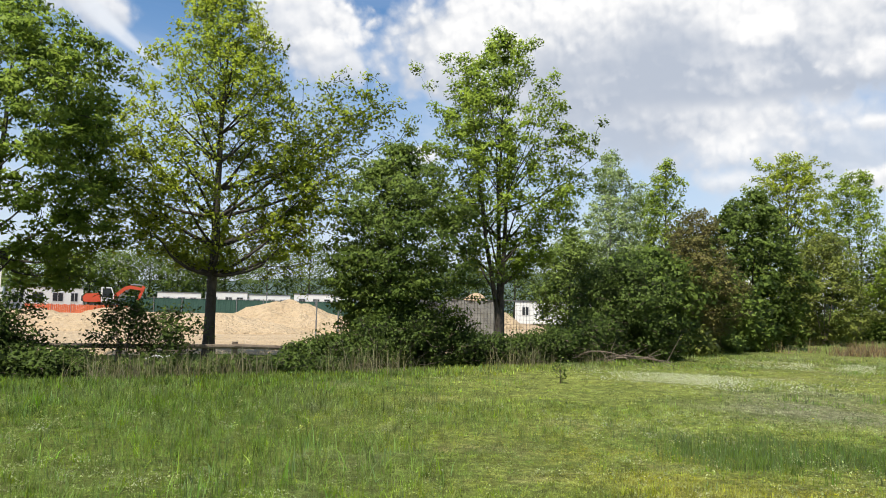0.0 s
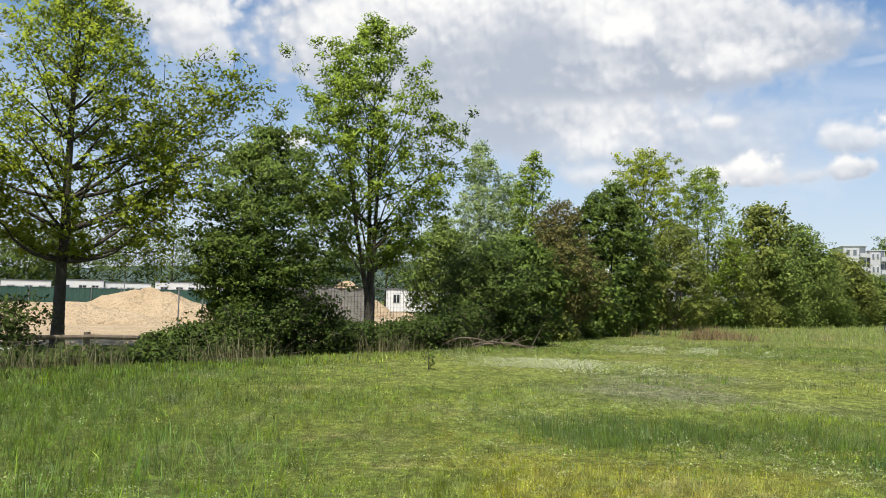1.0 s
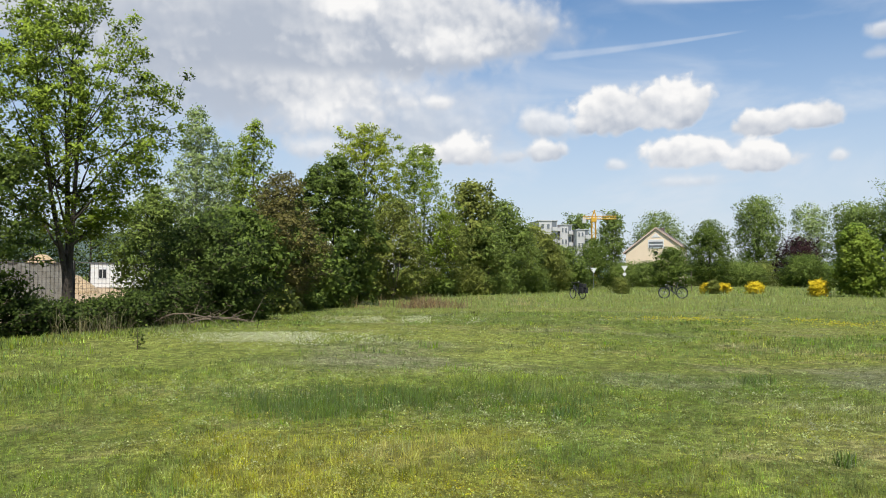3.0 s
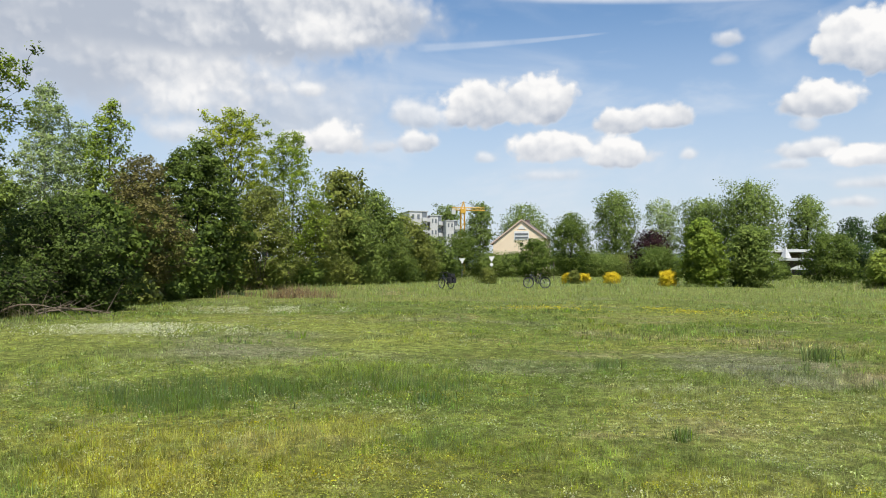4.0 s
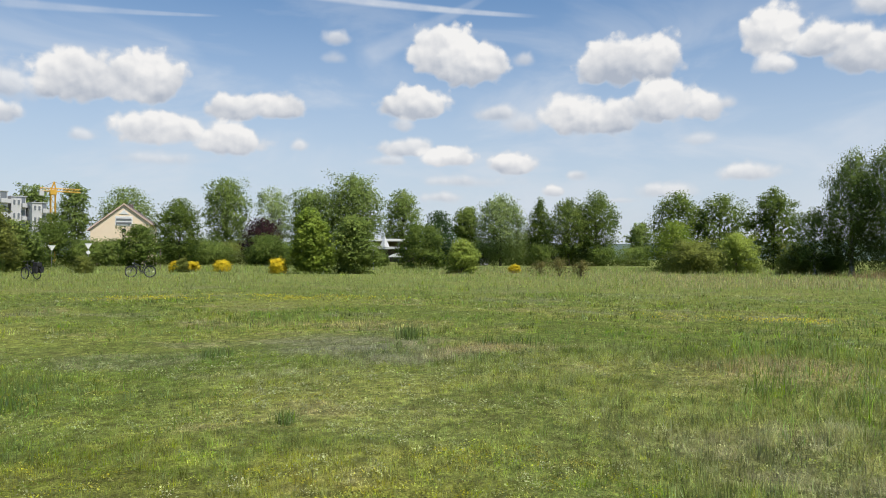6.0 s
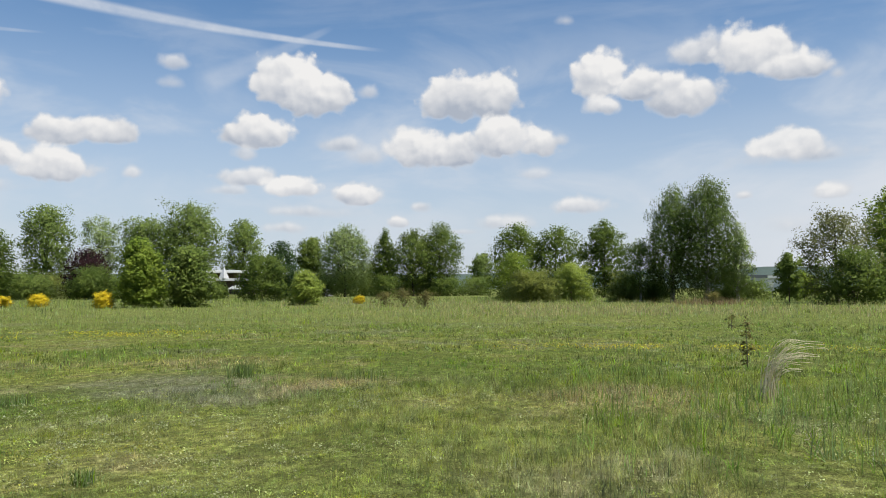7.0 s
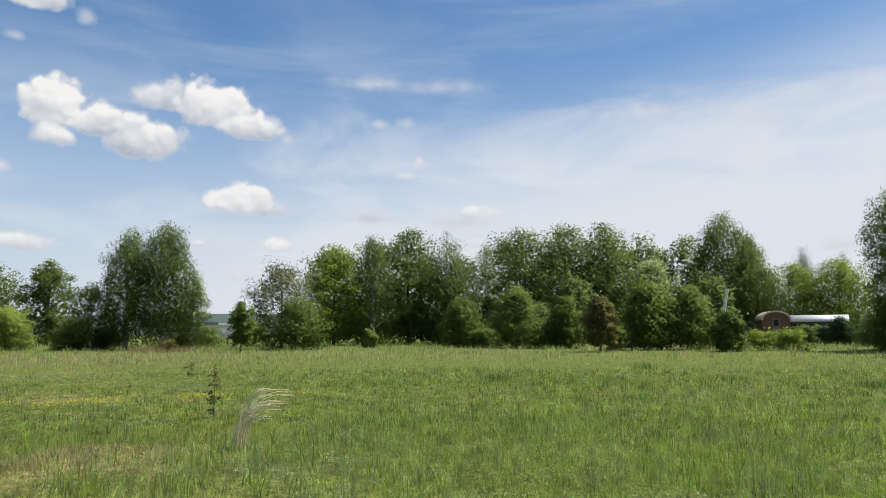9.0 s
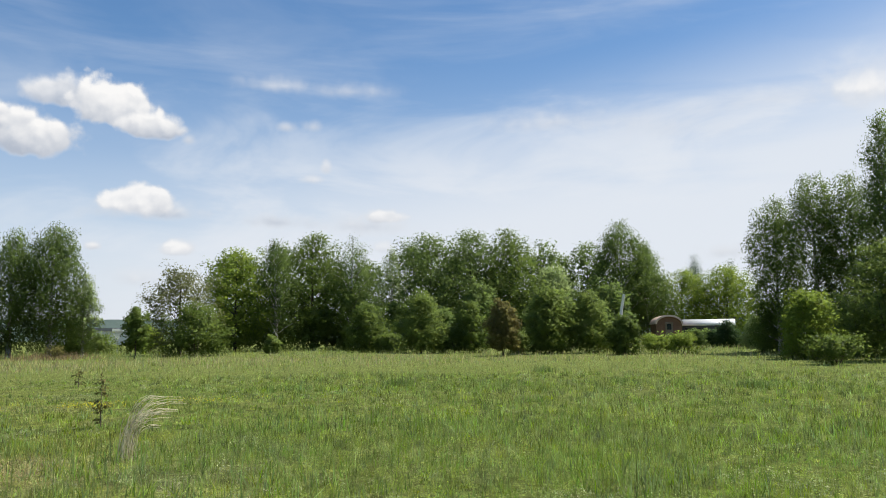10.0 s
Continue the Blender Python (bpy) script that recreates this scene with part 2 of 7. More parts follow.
CLOUDS += [
    (94.7, 16.4, 2, 1.3, 0.5, 0.9, -0.1), (98.1, 15.8, 2.4, 1.9, 0.3, 1, 0.05), (100.5, 14.6, 2.1, 1.1, 0.45, 1, -0.05), (103.2, 14, 0.5, 0.5, 1, 0.625, 0),
    (99.7, 9.6, 2.3, 1.2, 0.35, 0.95, 0.1), (100.7, 8.9, 4.1, 1, 1, 0.875, -0.1), (85.4, 21.8, 2.3, 1.1, 0.5, 0.95, 0.05), (82.6, 21.4, 0.8, 0.6, 0.8, 0.7, 0),
    (89.2, 21, 0.7, 0.8, 0.9, 0.55, 0), (85, 19.2, 0.7, 0.5, 1, 0.625, 0), (85.8, 6, 2.3, 0.8, 0.6, 0.9, 0.1), (82.4, 8.4, 1.4, 0.6, 0.9, 0.6, 0),
    (80.6, 4.8, 2.1, 0.7, 0.8, 0.8, 0.05),
]
CLOUDS += [
    (103, 6.5, 1.1, 0.6, 0.8, 0.7, 0.1), (97.3, 6.4, 0.6, 0.4, 0.8, 0.7, 0.1), (72.2, 5, 0.5, 0.6, 0.7, 0.7, 0.1), (64.4, 5.7, 2.2, 0.6, 1.1, 0.625, -0.1),
    (63.9, 4.5, 1.6, 0.5, 0.9, 0.6, 0), (73.9, 6.1, 0.7, 0.4, 0.9, 0.6, 0), (117.4, 8.9, 1.6, 0.6, 0.6, 0.85, 0.15), (109.5, 8.4, 2.8, 0.8, 1.2, 0.6875, -0.5),
    (115.8, 8.2, 4.2, 1.2, 1.3, 0.625, -0.35), (102.7, 6.3, 1.2, 0.6, 0.6, 0.8, 0.1), (97.2, 6.3, 0.6, 0.4, 0.7, 0.8, 0.1), (100.2, 4.2, 2, 0.9, 1.3, 0.5, 0),
    (117.4, 6.6, 0.8, 0.6, 0.9, 0.5, 0),
]
CLOUDS += [
    (110.1, 15.3, 0.8, 0.5, 1.2, 0.625, 0), (112.1, 15.4, 0.8, 0.6, 1.2, 0.5625, 0), (113.1, 12.4, 0.5, 0.7, 0.8, 0.6, 0.1), (112.1, 11.6, 1, 0.5, 1.2, 0.625, 0.1),
    (109, 18.2, 3.3, 0.8, 1.5, 0.6078, 0.2), (115, 18, 4.4, 0.8, 1.6, 0.5525, 0.2), (130.3, 15.6, 5.5, 1.3, 1.6, 0.6078, 0.1), (138.7, 14.8, 5.7, 2.1, 1.9, 0.4973, 0.1),
    (145.8, 15.9, 6.9, 1.3, 2, 0.4973, 0.1), (152.1, 15.8, 3.6, 2, 1.1, 0.875, 0.2), (142.2, 5.7, 2, 0.9, 1.3, 0.625, -0.5), (134.5, 5.2, 3.6, 0.9, 1.4, 0.5525, -0.1),
]
build_world(world.node_tree)

sun = new("sun", bpy.data.lights.new("sun", "SUN"))
sun.data.energy, sun.data.angle, sun.data.color = 5.0, radians(0.55), (1.0, 0.95, 0.86)
sa, se = radians(SUN_AZ), radians(SUN_EL)
sun.matrix_world = look((0, 0, 60), (-math.sin(sa) * math.cos(se), -math.cos(sa) * math.cos(se), 60 - math.sin(se)))
scene.view_settings.exposure = 0.0


# ---- materials ----
def material(name):
    m = bpy.data.materials.new(name)
    m.use_nodes = True
    return m, m.node_tree, m.node_tree.nodes["Principled BSDF"]


def position(nt):
    return nt.nodes.new("ShaderNodeNewGeometry").outputs["Position"]


def surface(name, a, b, scale=3.0, rough=0.7, metal=0.0, bump=0.2, fine=30.0, spread=0.35, lump=0.02):
    """A worn surface: two colours in broad stains, a fine grain over them and some relief."""
    m, nt, p = material(name)
    at = nt.nodes.new("ShaderNodeTexCoord").outputs["Object"]
    broad = map_node(nt, noise_node(nt, at, scale, 5.0, 0.6), 0.5 - spread / 2, 0.5 + spread / 2, 0, 1)
    grain = noise_node(nt, at, fine, 3.0, 0.6)
    col = mix_node(nt, broad, a, b)
    col = mix_node(nt, map_node(nt, grain, 0.35, 0.65, 0.0, 0.35), col, tuple(v * 0.6 for v in a))
    link(nt, col, p.inputs["Base Color"])
    p.inputs["Metallic"].default_value = metal
    link(nt, map_node(nt, grain, 0.3, 0.7, rough - 0.1, min(1.0, rough + 0.1)), p.inputs["Roughness"])
    if bump:
        bn = nt.nodes.new("ShaderNodeBump")
        bn.inputs["Strength"].default_value, bn.inputs["Distance"].default_value = bump, lump
        link(nt, math_node(nt, "ADD", grain, broad), bn.inputs["Height"])
        link(nt, bn.outputs[0], p.inputs["Normal"])
    return m


def leaf_material(name, a, b, glow=0.5, gloss=0.6):
    """Leaves: every leaf has its own tone between a and b, and lets light through as much as it throws back.
    Clumps of foliage are shaded round, by the direction in which each leaf looks out of its clump."""
    m, nt, p = material(name)
    geo = nt.nodes.new("ShaderNodeNewGeometry")
    tone = map_node(nt, noise_node(nt, geo.outputs["Position"], 0.7, 2.0), 0.35, 0.65, -0.3, 0.3)
    f = math_node(nt, "MULTIPLY_ADD", geo.outputs["Random Per Island"], 0.42, math_node(nt, "ADD", tone, 0.29), clamp=True)
    col = mix_node(nt, f, a, b)
    gain = nt.nodes.new("ShaderNodeHueSaturation")
    gain.inputs["Value"].default_value = LEAF_GAIN
    link(nt, col, gain.inputs["Color"])
    link(nt, gain.outputs[0], p.inputs["Base Color"])
    p.inputs["Roughness"].default_value = gloss
    p.inputs["Specular IOR Level"].default_value = 0.25
    look_out = nt.nodes.new("ShaderNodeAttribute")
    look_out.attribute_name = "puff"
    link(nt, look_out.outputs["Vector"], p.inputs["Normal"])
    flip = nt.nodes.new("ShaderNodeVectorMath")
    flip.operation = "SCALE"
    flip.inputs["Scale"].default_value = -1.0
    link(nt, look_out.outputs["Vector"], flip.inputs[0])
    tr = nt.nodes.new("ShaderNodeBsdfTranslucent")
    link(nt, flip.outputs[0], tr.inputs["Normal"])
    link(nt, mix_node(nt, 0.35, gain.outputs[0], (b[0] * 2.0, b[1] * 1.9, b[2] * 0.9)), tr.inputs["Color"])
    mx = nt.nodes.new("ShaderNodeMixShader")
    mx.inputs[0].default_value = glow
    link(nt, p.outputs[0], mx.inputs[1])
    link(nt, tr.outputs[0], mx.inputs[2])
    link(nt, mx.outputs[0], nt.nodes["Material Output"].inputs[0])
    return m


LEAF_GAIN = 1.5


def meadow_colour(nt):
    """The meadow's own colour by place: lush grass, yellowish turf, dry straw and greyish thin spots."""
    pos = position(nt)
    lush, turf, straw, thin = (0.175, 0.255, 0.046), (0.355, 0.385, 0.080), (0.47, 0.39, 0.19), (0.33, 0.32, 0.20)
    broad = noise_node(nt, pos, 0.16, 4.0, 0.6, 0.4)
    mid = noise_node(nt, pos, 0.55, 4.0, 0.62, 0.3)
    fine = noise_node(nt, pos, 3.5, 4.0, 0.65)
    c = mix_node(nt, map_node(nt, broad, 0.43, 0.58, 0, 1, True), lush, turf)
    c = mix_node(nt, map_node(nt, mid, 0.52, 0.70, 0, 0.75, True), c, turf)
    c = mix_node(nt, map_node(nt, math_node(nt, "MULTIPLY", mid, broad), 0.27, 0.37, 0, 0.85, True), c, straw)
    far = noise_node(nt, pos, 0.27, 3.0, 0.6, 0.8)
    c = mix_node(nt, map_node(nt, far, 0.55, 0.66, 0, 0.85, True), c, thin)
    c = mix_node(nt, map_node(nt, fine, 0.40, 0.62, 0.0, 0.7), c, lush)
    # the grass is lush towards the hedge side and the south, dry in the middle
    sep = nt.nodes.new("ShaderNodeSeparateXYZ")
    link(nt, pos, sep.inputs[0])
    c = mix_node(nt, map_node(nt, sep.outputs[0], 2.2, -4.0, 0.0, 0.75, True), c, (0.125, 0.20, 0.030))
    c = mix_node(nt, map_node(nt, sep.outputs[1], 0.8, -3.5, 0.0, 0.75, True), c, (0.205, 0.285, 0.055))
    # mossy mats, thin grey ground, bare straw and lush hollows
    moss, grey, dry, deep = (0.42, 0.385, 0.055), (0.30, 0.29, 0.215), (0.46, 0.37, 0.18), (0.075, 0.125, 0.026)
    for x, y, r, share, tint in ((2.3, 6.4, 2.0, 0.5, moss), (2.2, 5.2, 1.6, 0.45, moss), (3.4, 4.0, 1.5, 0.4, moss), (4.2, 2.6, 1.2, 0.45, moss), (5.0, 15.5, 9.0, 0.6, (0.40, 0.46, 0.10)), (8.5, 3.0, 5.0, 0.4, (0.40, 0.41, 0.13)), (12.0, -0.5, 3.0, 0.5, (0.36, 0.36, 0.07)),
                                 (5.1, 12.8, 2.2, 0.65, grey), (11.5, 7.3, 2.0, 0.65, grey), (10.6, 5.3, 1.6, 0.6, grey), (6.0, 15.0, 2.6, 0.5, grey), (8.2, 9.0, 1.6, 0.4, grey),
                                 (12.2, 4.7, 1.5, 0.75, dry), (11.4, 4.8, 1.3, 0.7, dry), (10.8, 0.3, 1.6, 0.75, dry), (6.4, 0.1, 2.2, 0.2, dry), (15.0, 8.5, 1.8, 0.5, dry),
                                 (3.7, 8.9, 1.7, 0.6, deep), (4.8, 8.2, 1.5, 0.5, deep), (3.0, 3.6, 1.6, 0.4, deep)):
        off = nt.nodes.new("ShaderNodeVectorMath")
        off.operation = "DISTANCE"
        link(nt, pos, off.inputs[0])
        off.inputs[1].default_value = (x, y, 0.0)
        ragged = math_node(nt, "MULTIPLY_ADD", mid, 3.0, math_node(nt, "SUBTRACT", off.outputs["Value"], 1.5))
        c = mix_node(nt, map_node(nt, ragged, r * 0.35, r, share, 0.0, True), c, tint)
    tuft = noise_node(nt, pos, 0.9, 6.0, 0.72, 0.5)
    c = mix_node(nt, map_node(nt, tuft, 0.47, 0.59, 0.0, 0.55, True), c, (0.110, 0.165, 0.032))
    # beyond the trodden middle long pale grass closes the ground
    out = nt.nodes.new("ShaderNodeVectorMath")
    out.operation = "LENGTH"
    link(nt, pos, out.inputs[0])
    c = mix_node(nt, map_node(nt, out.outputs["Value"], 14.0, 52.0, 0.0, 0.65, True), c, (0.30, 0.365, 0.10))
    # plants of a hand's width differ in tone, and so do drifts of them
    hand = map_node(nt, noise_node(nt, pos, 6.5, 2.0, 0.6), 0.36, 0.64, 0.60, 1.40)
    drift = map_node(nt, noise_node(nt, pos, 1.7, 3.0, 0.65), 0.36, 0.64, 0.84, 1.16)
    own = nt.nodes.new("ShaderNodeHueSaturation")
    link(nt, c, own.inputs["Color"])
    link(nt, math_node(nt, "MULTIPLY", hand, drift), own.inputs["Value"])
    return own.outputs[0]


def ground_material():
    m, nt, p = material("meadow_soil")
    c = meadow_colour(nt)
    # dark soil and thatch colour in clods, deepened to imitate shadow between plants
    clod = noise_node(nt, position(nt), 14.0, 5.0, 0.7)
    c = mix_node(nt, map_node(nt, clod, 0.34, 0.62, 0.35, 0.8), c, (0.075, 0.072, 0.030))
    mat_of_weeds = noise_node(nt, position(nt), 42.0, 3.0, 0.7)
    hs = nt.nodes.new("ShaderNodeHueSaturation")
    link(nt, c, hs.inputs["Color"])
    link(nt, map_node(nt, mat_of_weeds, 0.3, 0.7, 0.45, 1.75), hs.inputs["Value"])
    link(nt, hs.outputs[0], p.inputs["Base Color"])
    p.inputs["Roughness"].default_value = 1.0
    p.inputs["Specular IOR Level"].default_value = 0.0
    bn = nt.nodes.new("ShaderNodeBump")
    bn.inputs["Strength"].default_value, bn.inputs["Distance"].default_value = 0.8, 0.06
    link(nt, clod, bn.inputs["Height"])
    link(nt, bn.outputs[0], p.inputs["Normal"])
    return m


def grass_material(name, tint=None, share=0.0, low=0.68, high=1.38):
    m, nt, p = material(name)
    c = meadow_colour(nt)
    rnd = nt.nodes.new("ShaderNodeNewGeometry").outputs["Random Per Island"]
    if tint:
        c = mix_node(nt, share, c, tint)
    # every tuft has a tone and a hue of its own
    own = nt.nodes.new("ShaderNodeAttribute")
    own.attribute_name = "tuft"
    sep = nt.nodes.new("ShaderNodeSeparateXYZ")
    link(nt, own.outputs["Vector"], sep.inputs[0])
    hs = nt.nodes.new("ShaderNodeHueSaturation")
    link(nt, math_node(nt, "MULTIPLY_ADD", sep.outputs[1], 0.018, map_node(nt, rnd, 0, 1, 0.488, 0.512)), hs.inputs["Hue"])
    link(nt, math_node(nt, "MULTIPLY", map_node(nt, rnd, 0, 1, low, high), math_node(nt, "MULTIPLY_ADD", sep.outputs[0], 0.5, 1.0)), hs.inputs["Value"])
    link(nt, math_node(nt, "MULTIPLY_ADD", sep.outputs[2], 0.22, 1.0), hs.inputs["Saturation"])
    link(nt, c, hs.inputs["Color"])
    link(nt, hs.outputs[0], p.inputs["Base Color"])
    p.inputs["Roughness"].default_value = 0.7
    p.inputs["Specular IOR Level"].default_value = 0.12
    # blades are curved across, so that they catch the light much as the turf does
    geo = nt.nodes.new("ShaderNodeNewGeometry")
    nrm = nt.nodes.new("ShaderNodeVectorMath")
    nrm.operation = "MULTIPLY_ADD"
    link(nt, geo.outputs["Normal"], nrm.inputs[0])
    nrm.inputs[1].default_value, nrm.inputs[2].default_value = (0.55, 0.55, 0.4), (0, 0, 0.85)
    unit = nt.nodes.new("ShaderNodeVectorMath")
    unit.operation = "NORMALIZE"
    link(nt, nrm.outputs[0], unit.inputs[0])
    link(nt, unit.outputs[0], p.inputs["Normal"])
    tr = nt.nodes.new("ShaderNodeBsdfTranslucent")
    flip = nt.nodes.new("ShaderNodeVectorMath")
    flip.operation = "SCALE"
    flip.inputs["Scale"].default_value = -1.0
    link(nt, unit.outputs[0], flip.inputs[0])
    link(nt, flip.outputs[0], tr.inputs["Normal"])
    link(nt, hs.outputs[0], tr.inputs["Color"])
    mx = nt.nodes.new("ShaderNodeMixShader")
    mx.inputs[0].default_value = 0.5
    link(nt, p.outputs[0], mx.inputs[1])
    link(nt, tr.outputs[0], mx.inputs[2])
    link(nt, mx.outputs[0], nt.nodes["Material Output"].inputs[0])
    return m


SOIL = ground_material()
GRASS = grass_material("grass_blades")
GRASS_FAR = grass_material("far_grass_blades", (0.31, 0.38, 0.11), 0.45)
GRASS_LUSH = grass_material("lush_grass_blades", (0.185, 0.285, 0.055), 0.8, 0.75, 1.3)
GRASS_DEEP = grass_material("dark_green_grass_blades", (0.115, 0.180, 0.042), 0.85, 0.7, 1.4)
GRASS_DRY = grass_material("dry_grass_stalks", (0.47, 0.40, 0.19), 0.8)
# dry stalks again, with the shade of the hedge trees put into the colour
GRASS_DRY_SHADED = grass_material("shaded_dry_grass_stalks", (0.24, 0.21, 0.12), 0.85, 0.55, 1.5)
GRASS_RED = grass_material("reddish_dead_stalks", (0.29, 0.195, 0.11), 0.85)
SAND = surface("building_sand", (0.50, 0.36, 0.205), (0.61, 0.46, 0.28), 0.5, 0.95, 0, 0.9, 5.0, 0.4, 0.25)
BARK = surface("grey_brown_bark", (0.045, 0.036, 0.028), (0.09, 0.075, 0.058), 4.0, 0.9, 0, 0.8, 35.0)
BARK_BIRCH = surface("birch_bark", (0.62, 0.60, 0.55), (0.10, 0.09, 0.08), 2.5, 0.8, 0, 0.4, 20.0, 0.2)
WHITE_BARK = surface("white_bark", (0.85, 0.84, 0.81), (0.72, 0.70, 0.66), 3.0, 0.8, 0, 0.3, 20.0, 0.3)
BARK_TWIG = surface("thin_twigs", (0.10, 0.075, 0.05), (0.17, 0.13, 0.09), 2.0, 0.9, 0, 0)
LEAF_FRESH = leaf_material("fresh_oak_leaves", (0.125, 0.18, 0.020), (0.29, 0.34, 0.035))
LEAF_SPRING = leaf_material("spring_leaves", (0.098, 0.16, 0.022), (0.225, 0.295, 0.042))
# dark bramble green, lowered further to carry the shade at the hedge's foot
LEAF_BRAMBLE_SHADED = leaf_material("shaded_bramble_leaves", (0.022, 0.040, 0.010), (0.066, 0.098, 0.022))
LEAF_UNDER = leaf_material("shade_leaves", (0.034, 0.058, 0.013), (0.10, 0.145, 0.03))
LEAF_MAPLE = leaf_material("maple_leaves", (0.075, 0.13, 0.02), (0.19, 0.25, 0.04))
LEAF_DARK = leaf_material("dark_leaves", (0.042, 0.077, 0.017), (0.118, 0.163, 0.034))
LEAF_MID = leaf_material("mid_green_leaves", (0.066, 0.11, 0.026), (0.155, 0.205, 0.05))
LEAF_LIGHT = leaf_material("light_green_leaves", (0.13, 0.185, 0.035), (0.25, 0.31, 0.065))
LEAF_GREY = leaf_material("grey_green_leaves", (0.130, 0.195, 0.072), (0.260, 0.325, 0.143))
LEAF_OLIVE = leaf_material("olive_leaves", (0.080, 0.105, 0.026), (0.18, 0.205, 0.05))
LEAF_FADED = leaf_material("fading_cherry_leaves", (0.085, 0.095, 0.045), (0.15, 0.165, 0.075))
LEAF_BROWN = leaf_material("reddish_brown_leaves", (0.070, 0.060, 0.026), (0.145, 0.14, 0.045))
LEAF_PURPLE = leaf_material("purple_leaves", (0.014, 0.008, 0.010), (0.036, 0.015, 0.019))
LEAF_NEEDLE = leaf_material("conifer_needles", (0.020, 0.045, 0.018), (0.05, 0.085, 0.03))
LEAF_BIRCH = leaf_material("birch_leaves", (0.070, 0.113, 0.033), (0.140, 0.197, 0.058))
# the two tones lie close together, imitating haze over the wood
LEAF_WOOD_HAZED = leaf_material("hazed_wood_leaves", (0.060, 0.098, 0.028), (0.120, 0.172, 0.047))
# lighter and flatter green: the haze of distance is mixed into the leaf colour
LEAF_FAR_HAZED = leaf_material("hazed_distant_leaves", (0.098, 0.148, 0.042), (0.172, 0.232, 0.066))
BLOOM_YELLOW = leaf_material("broom_blossom", (0.34, 0.27, 0.015), (0.60, 0.47, 0.03))
BLOOM_WHITE = grass_material("white_blossom", (0.72, 0.73, 0.50), 0.88)
BLOOM_BUTTER = grass_material("buttercup_petals", (0.62, 0.55, 0.04), 1.0)
LEAF_WEED = grass_material("weed_leaves", (0.29, 0.335, 0.09), 0.6, 0.65, 1.35)
WHITE_PAINT = surface("white_paint", (0.80, 0.80, 0.78), (0.72, 0.72, 0.69), 0.6, 0.5, 0, 0.05, 12.0, 0.5)
CREAM_WALL = surface("cream_plaster", (0.90, 0.74, 0.54), (0.86, 0.69, 0.49), 0.5, 0.9, 0, 0.15, 10.0, 0.5)
GREY_WALL = surface("grey_plaster", (0.62, 0.62, 0.62), (0.54, 0.54, 0.54), 0.2, 0.9, 0, 0.1, 4.0, 0.5)
ROOF_TILE = surface("roof_tiles", (0.13, 0.10, 0.09), (0.19, 0.14, 0.12), 0.5, 0.8, 0, 0.3, 6.0)
BARGE = surface("painted_bargeboard", (0.68, 0.52, 0.42), (0.60, 0.45, 0.36), 1.0, 0.7, 0, 0.05)
DARK_GLASS = surface("dark_window_glass", (0.02, 0.025, 0.03), (0.035, 0.04, 0.045), 0.3, 0.15, 0, 0)
PALE_GLASS = surface("pale_reflecting_glass", (0.16, 0.18, 0.20), (0.22, 0.24, 0.26), 0.3, 0.2, 0, 0)
ORANGE = surface("orange_machine_paint", (0.62, 0.085, 0.03), (0.52, 0.07, 0.03), 1.0, 0.45, 0, 0.05, 10.0, 0.5)
ORANGE_MESH = surface("orange_barrier_plastic", (0.72, 0.16, 0.05), (0.62, 0.12, 0.04), 2.0, 0.7, 0, 0.1)
STEEL_DARK = surface("dark_steel", (0.05, 0.05, 0.05), (0.09, 0.085, 0.08), 3.0, 0.5, 0.6, 0.1)
STEEL = surface("galvanised_steel", (0.36, 0.37, 0.38), (0.26, 0.27, 0.28), 4.0, 0.45, 0.8, 0.05)
RUBBER = surface("black_rubber", (0.022, 0.022, 0.022), (0.035, 0.034, 0.032), 5.0, 0.85, 0, 0.1)
GREEN_SCREEN = surface("green_fence_screen", (0.025, 0.075, 0.055), (0.04, 0.10, 0.075), 0.8, 0.8, 0, 0.2, 6.0)
TARP = surface("grey_tarpaulin", (0.30, 0.29, 0.26), (0.23, 0.225, 0.20), 1.2, 0.75, 0, 0.3, 8.0)
CRANE_PAINT = surface("yellow_crane_paint", (0.72, 0.42, 0.05), (0.62, 0.35, 0.04), 0.3, 0.6, 0, 0)
OLD_WOOD = surface("weathered_wood", (0.16, 0.12, 0.085), (0.24, 0.19, 0.14), 3.0, 0.9, 0, 0.4, 25.0)
WAGON_WOOD = surface("brown_wagon_boards", (0.15, 0.075, 0.045), (0.20, 0.10, 0.06), 2.0, 0.7, 0, 0.2, 15.0)
SACK = surface("white_plastic_sack", (0.40, 0.39, 0.37), (0.55, 0.54, 0.52), 6.0, 0.6, 0, 0.4, 20.0)
BIKE_DARK = surface("dark_bicycle_paint", (0.02, 0.022, 0.025), (0.03, 0.03, 0.035), 5.0, 0.35, 0.2, 0)
BIKE_LIGHT = surface("silver_bicycle_paint", (0.08, 0.085, 0.09), (0.06, 0.065, 0.07), 5.0, 0.35, 0.5, 0)
BLACK_CLOTH = surface("black_cloth", (0.018, 0.018, 0.02), (0.028, 0.028, 0.03), 8.0, 0.9, 0, 0.2)
FAR_ROOF = surface("dark_flat_roof", (0.16, 0.17, 0.18), (0.12, 0.13, 0.14), 0.2, 0.8, 0, 0)
FAR_HILL = surface("wooded_hill", (0.07, 0.105, 0.085), (0.10, 0.14, 0.11), 0.02, 1.0, 0, 0, 0.15, 0.4)
# blue-grey caravan paint, made nearly black to stand for the shade on its side
SLATE_SHADED = surface("shaded_blue_grey_paint", (0.028, 0.03, 0.036), (0.045, 0.048, 0.055), 1.0, 0.5, 0, 0)
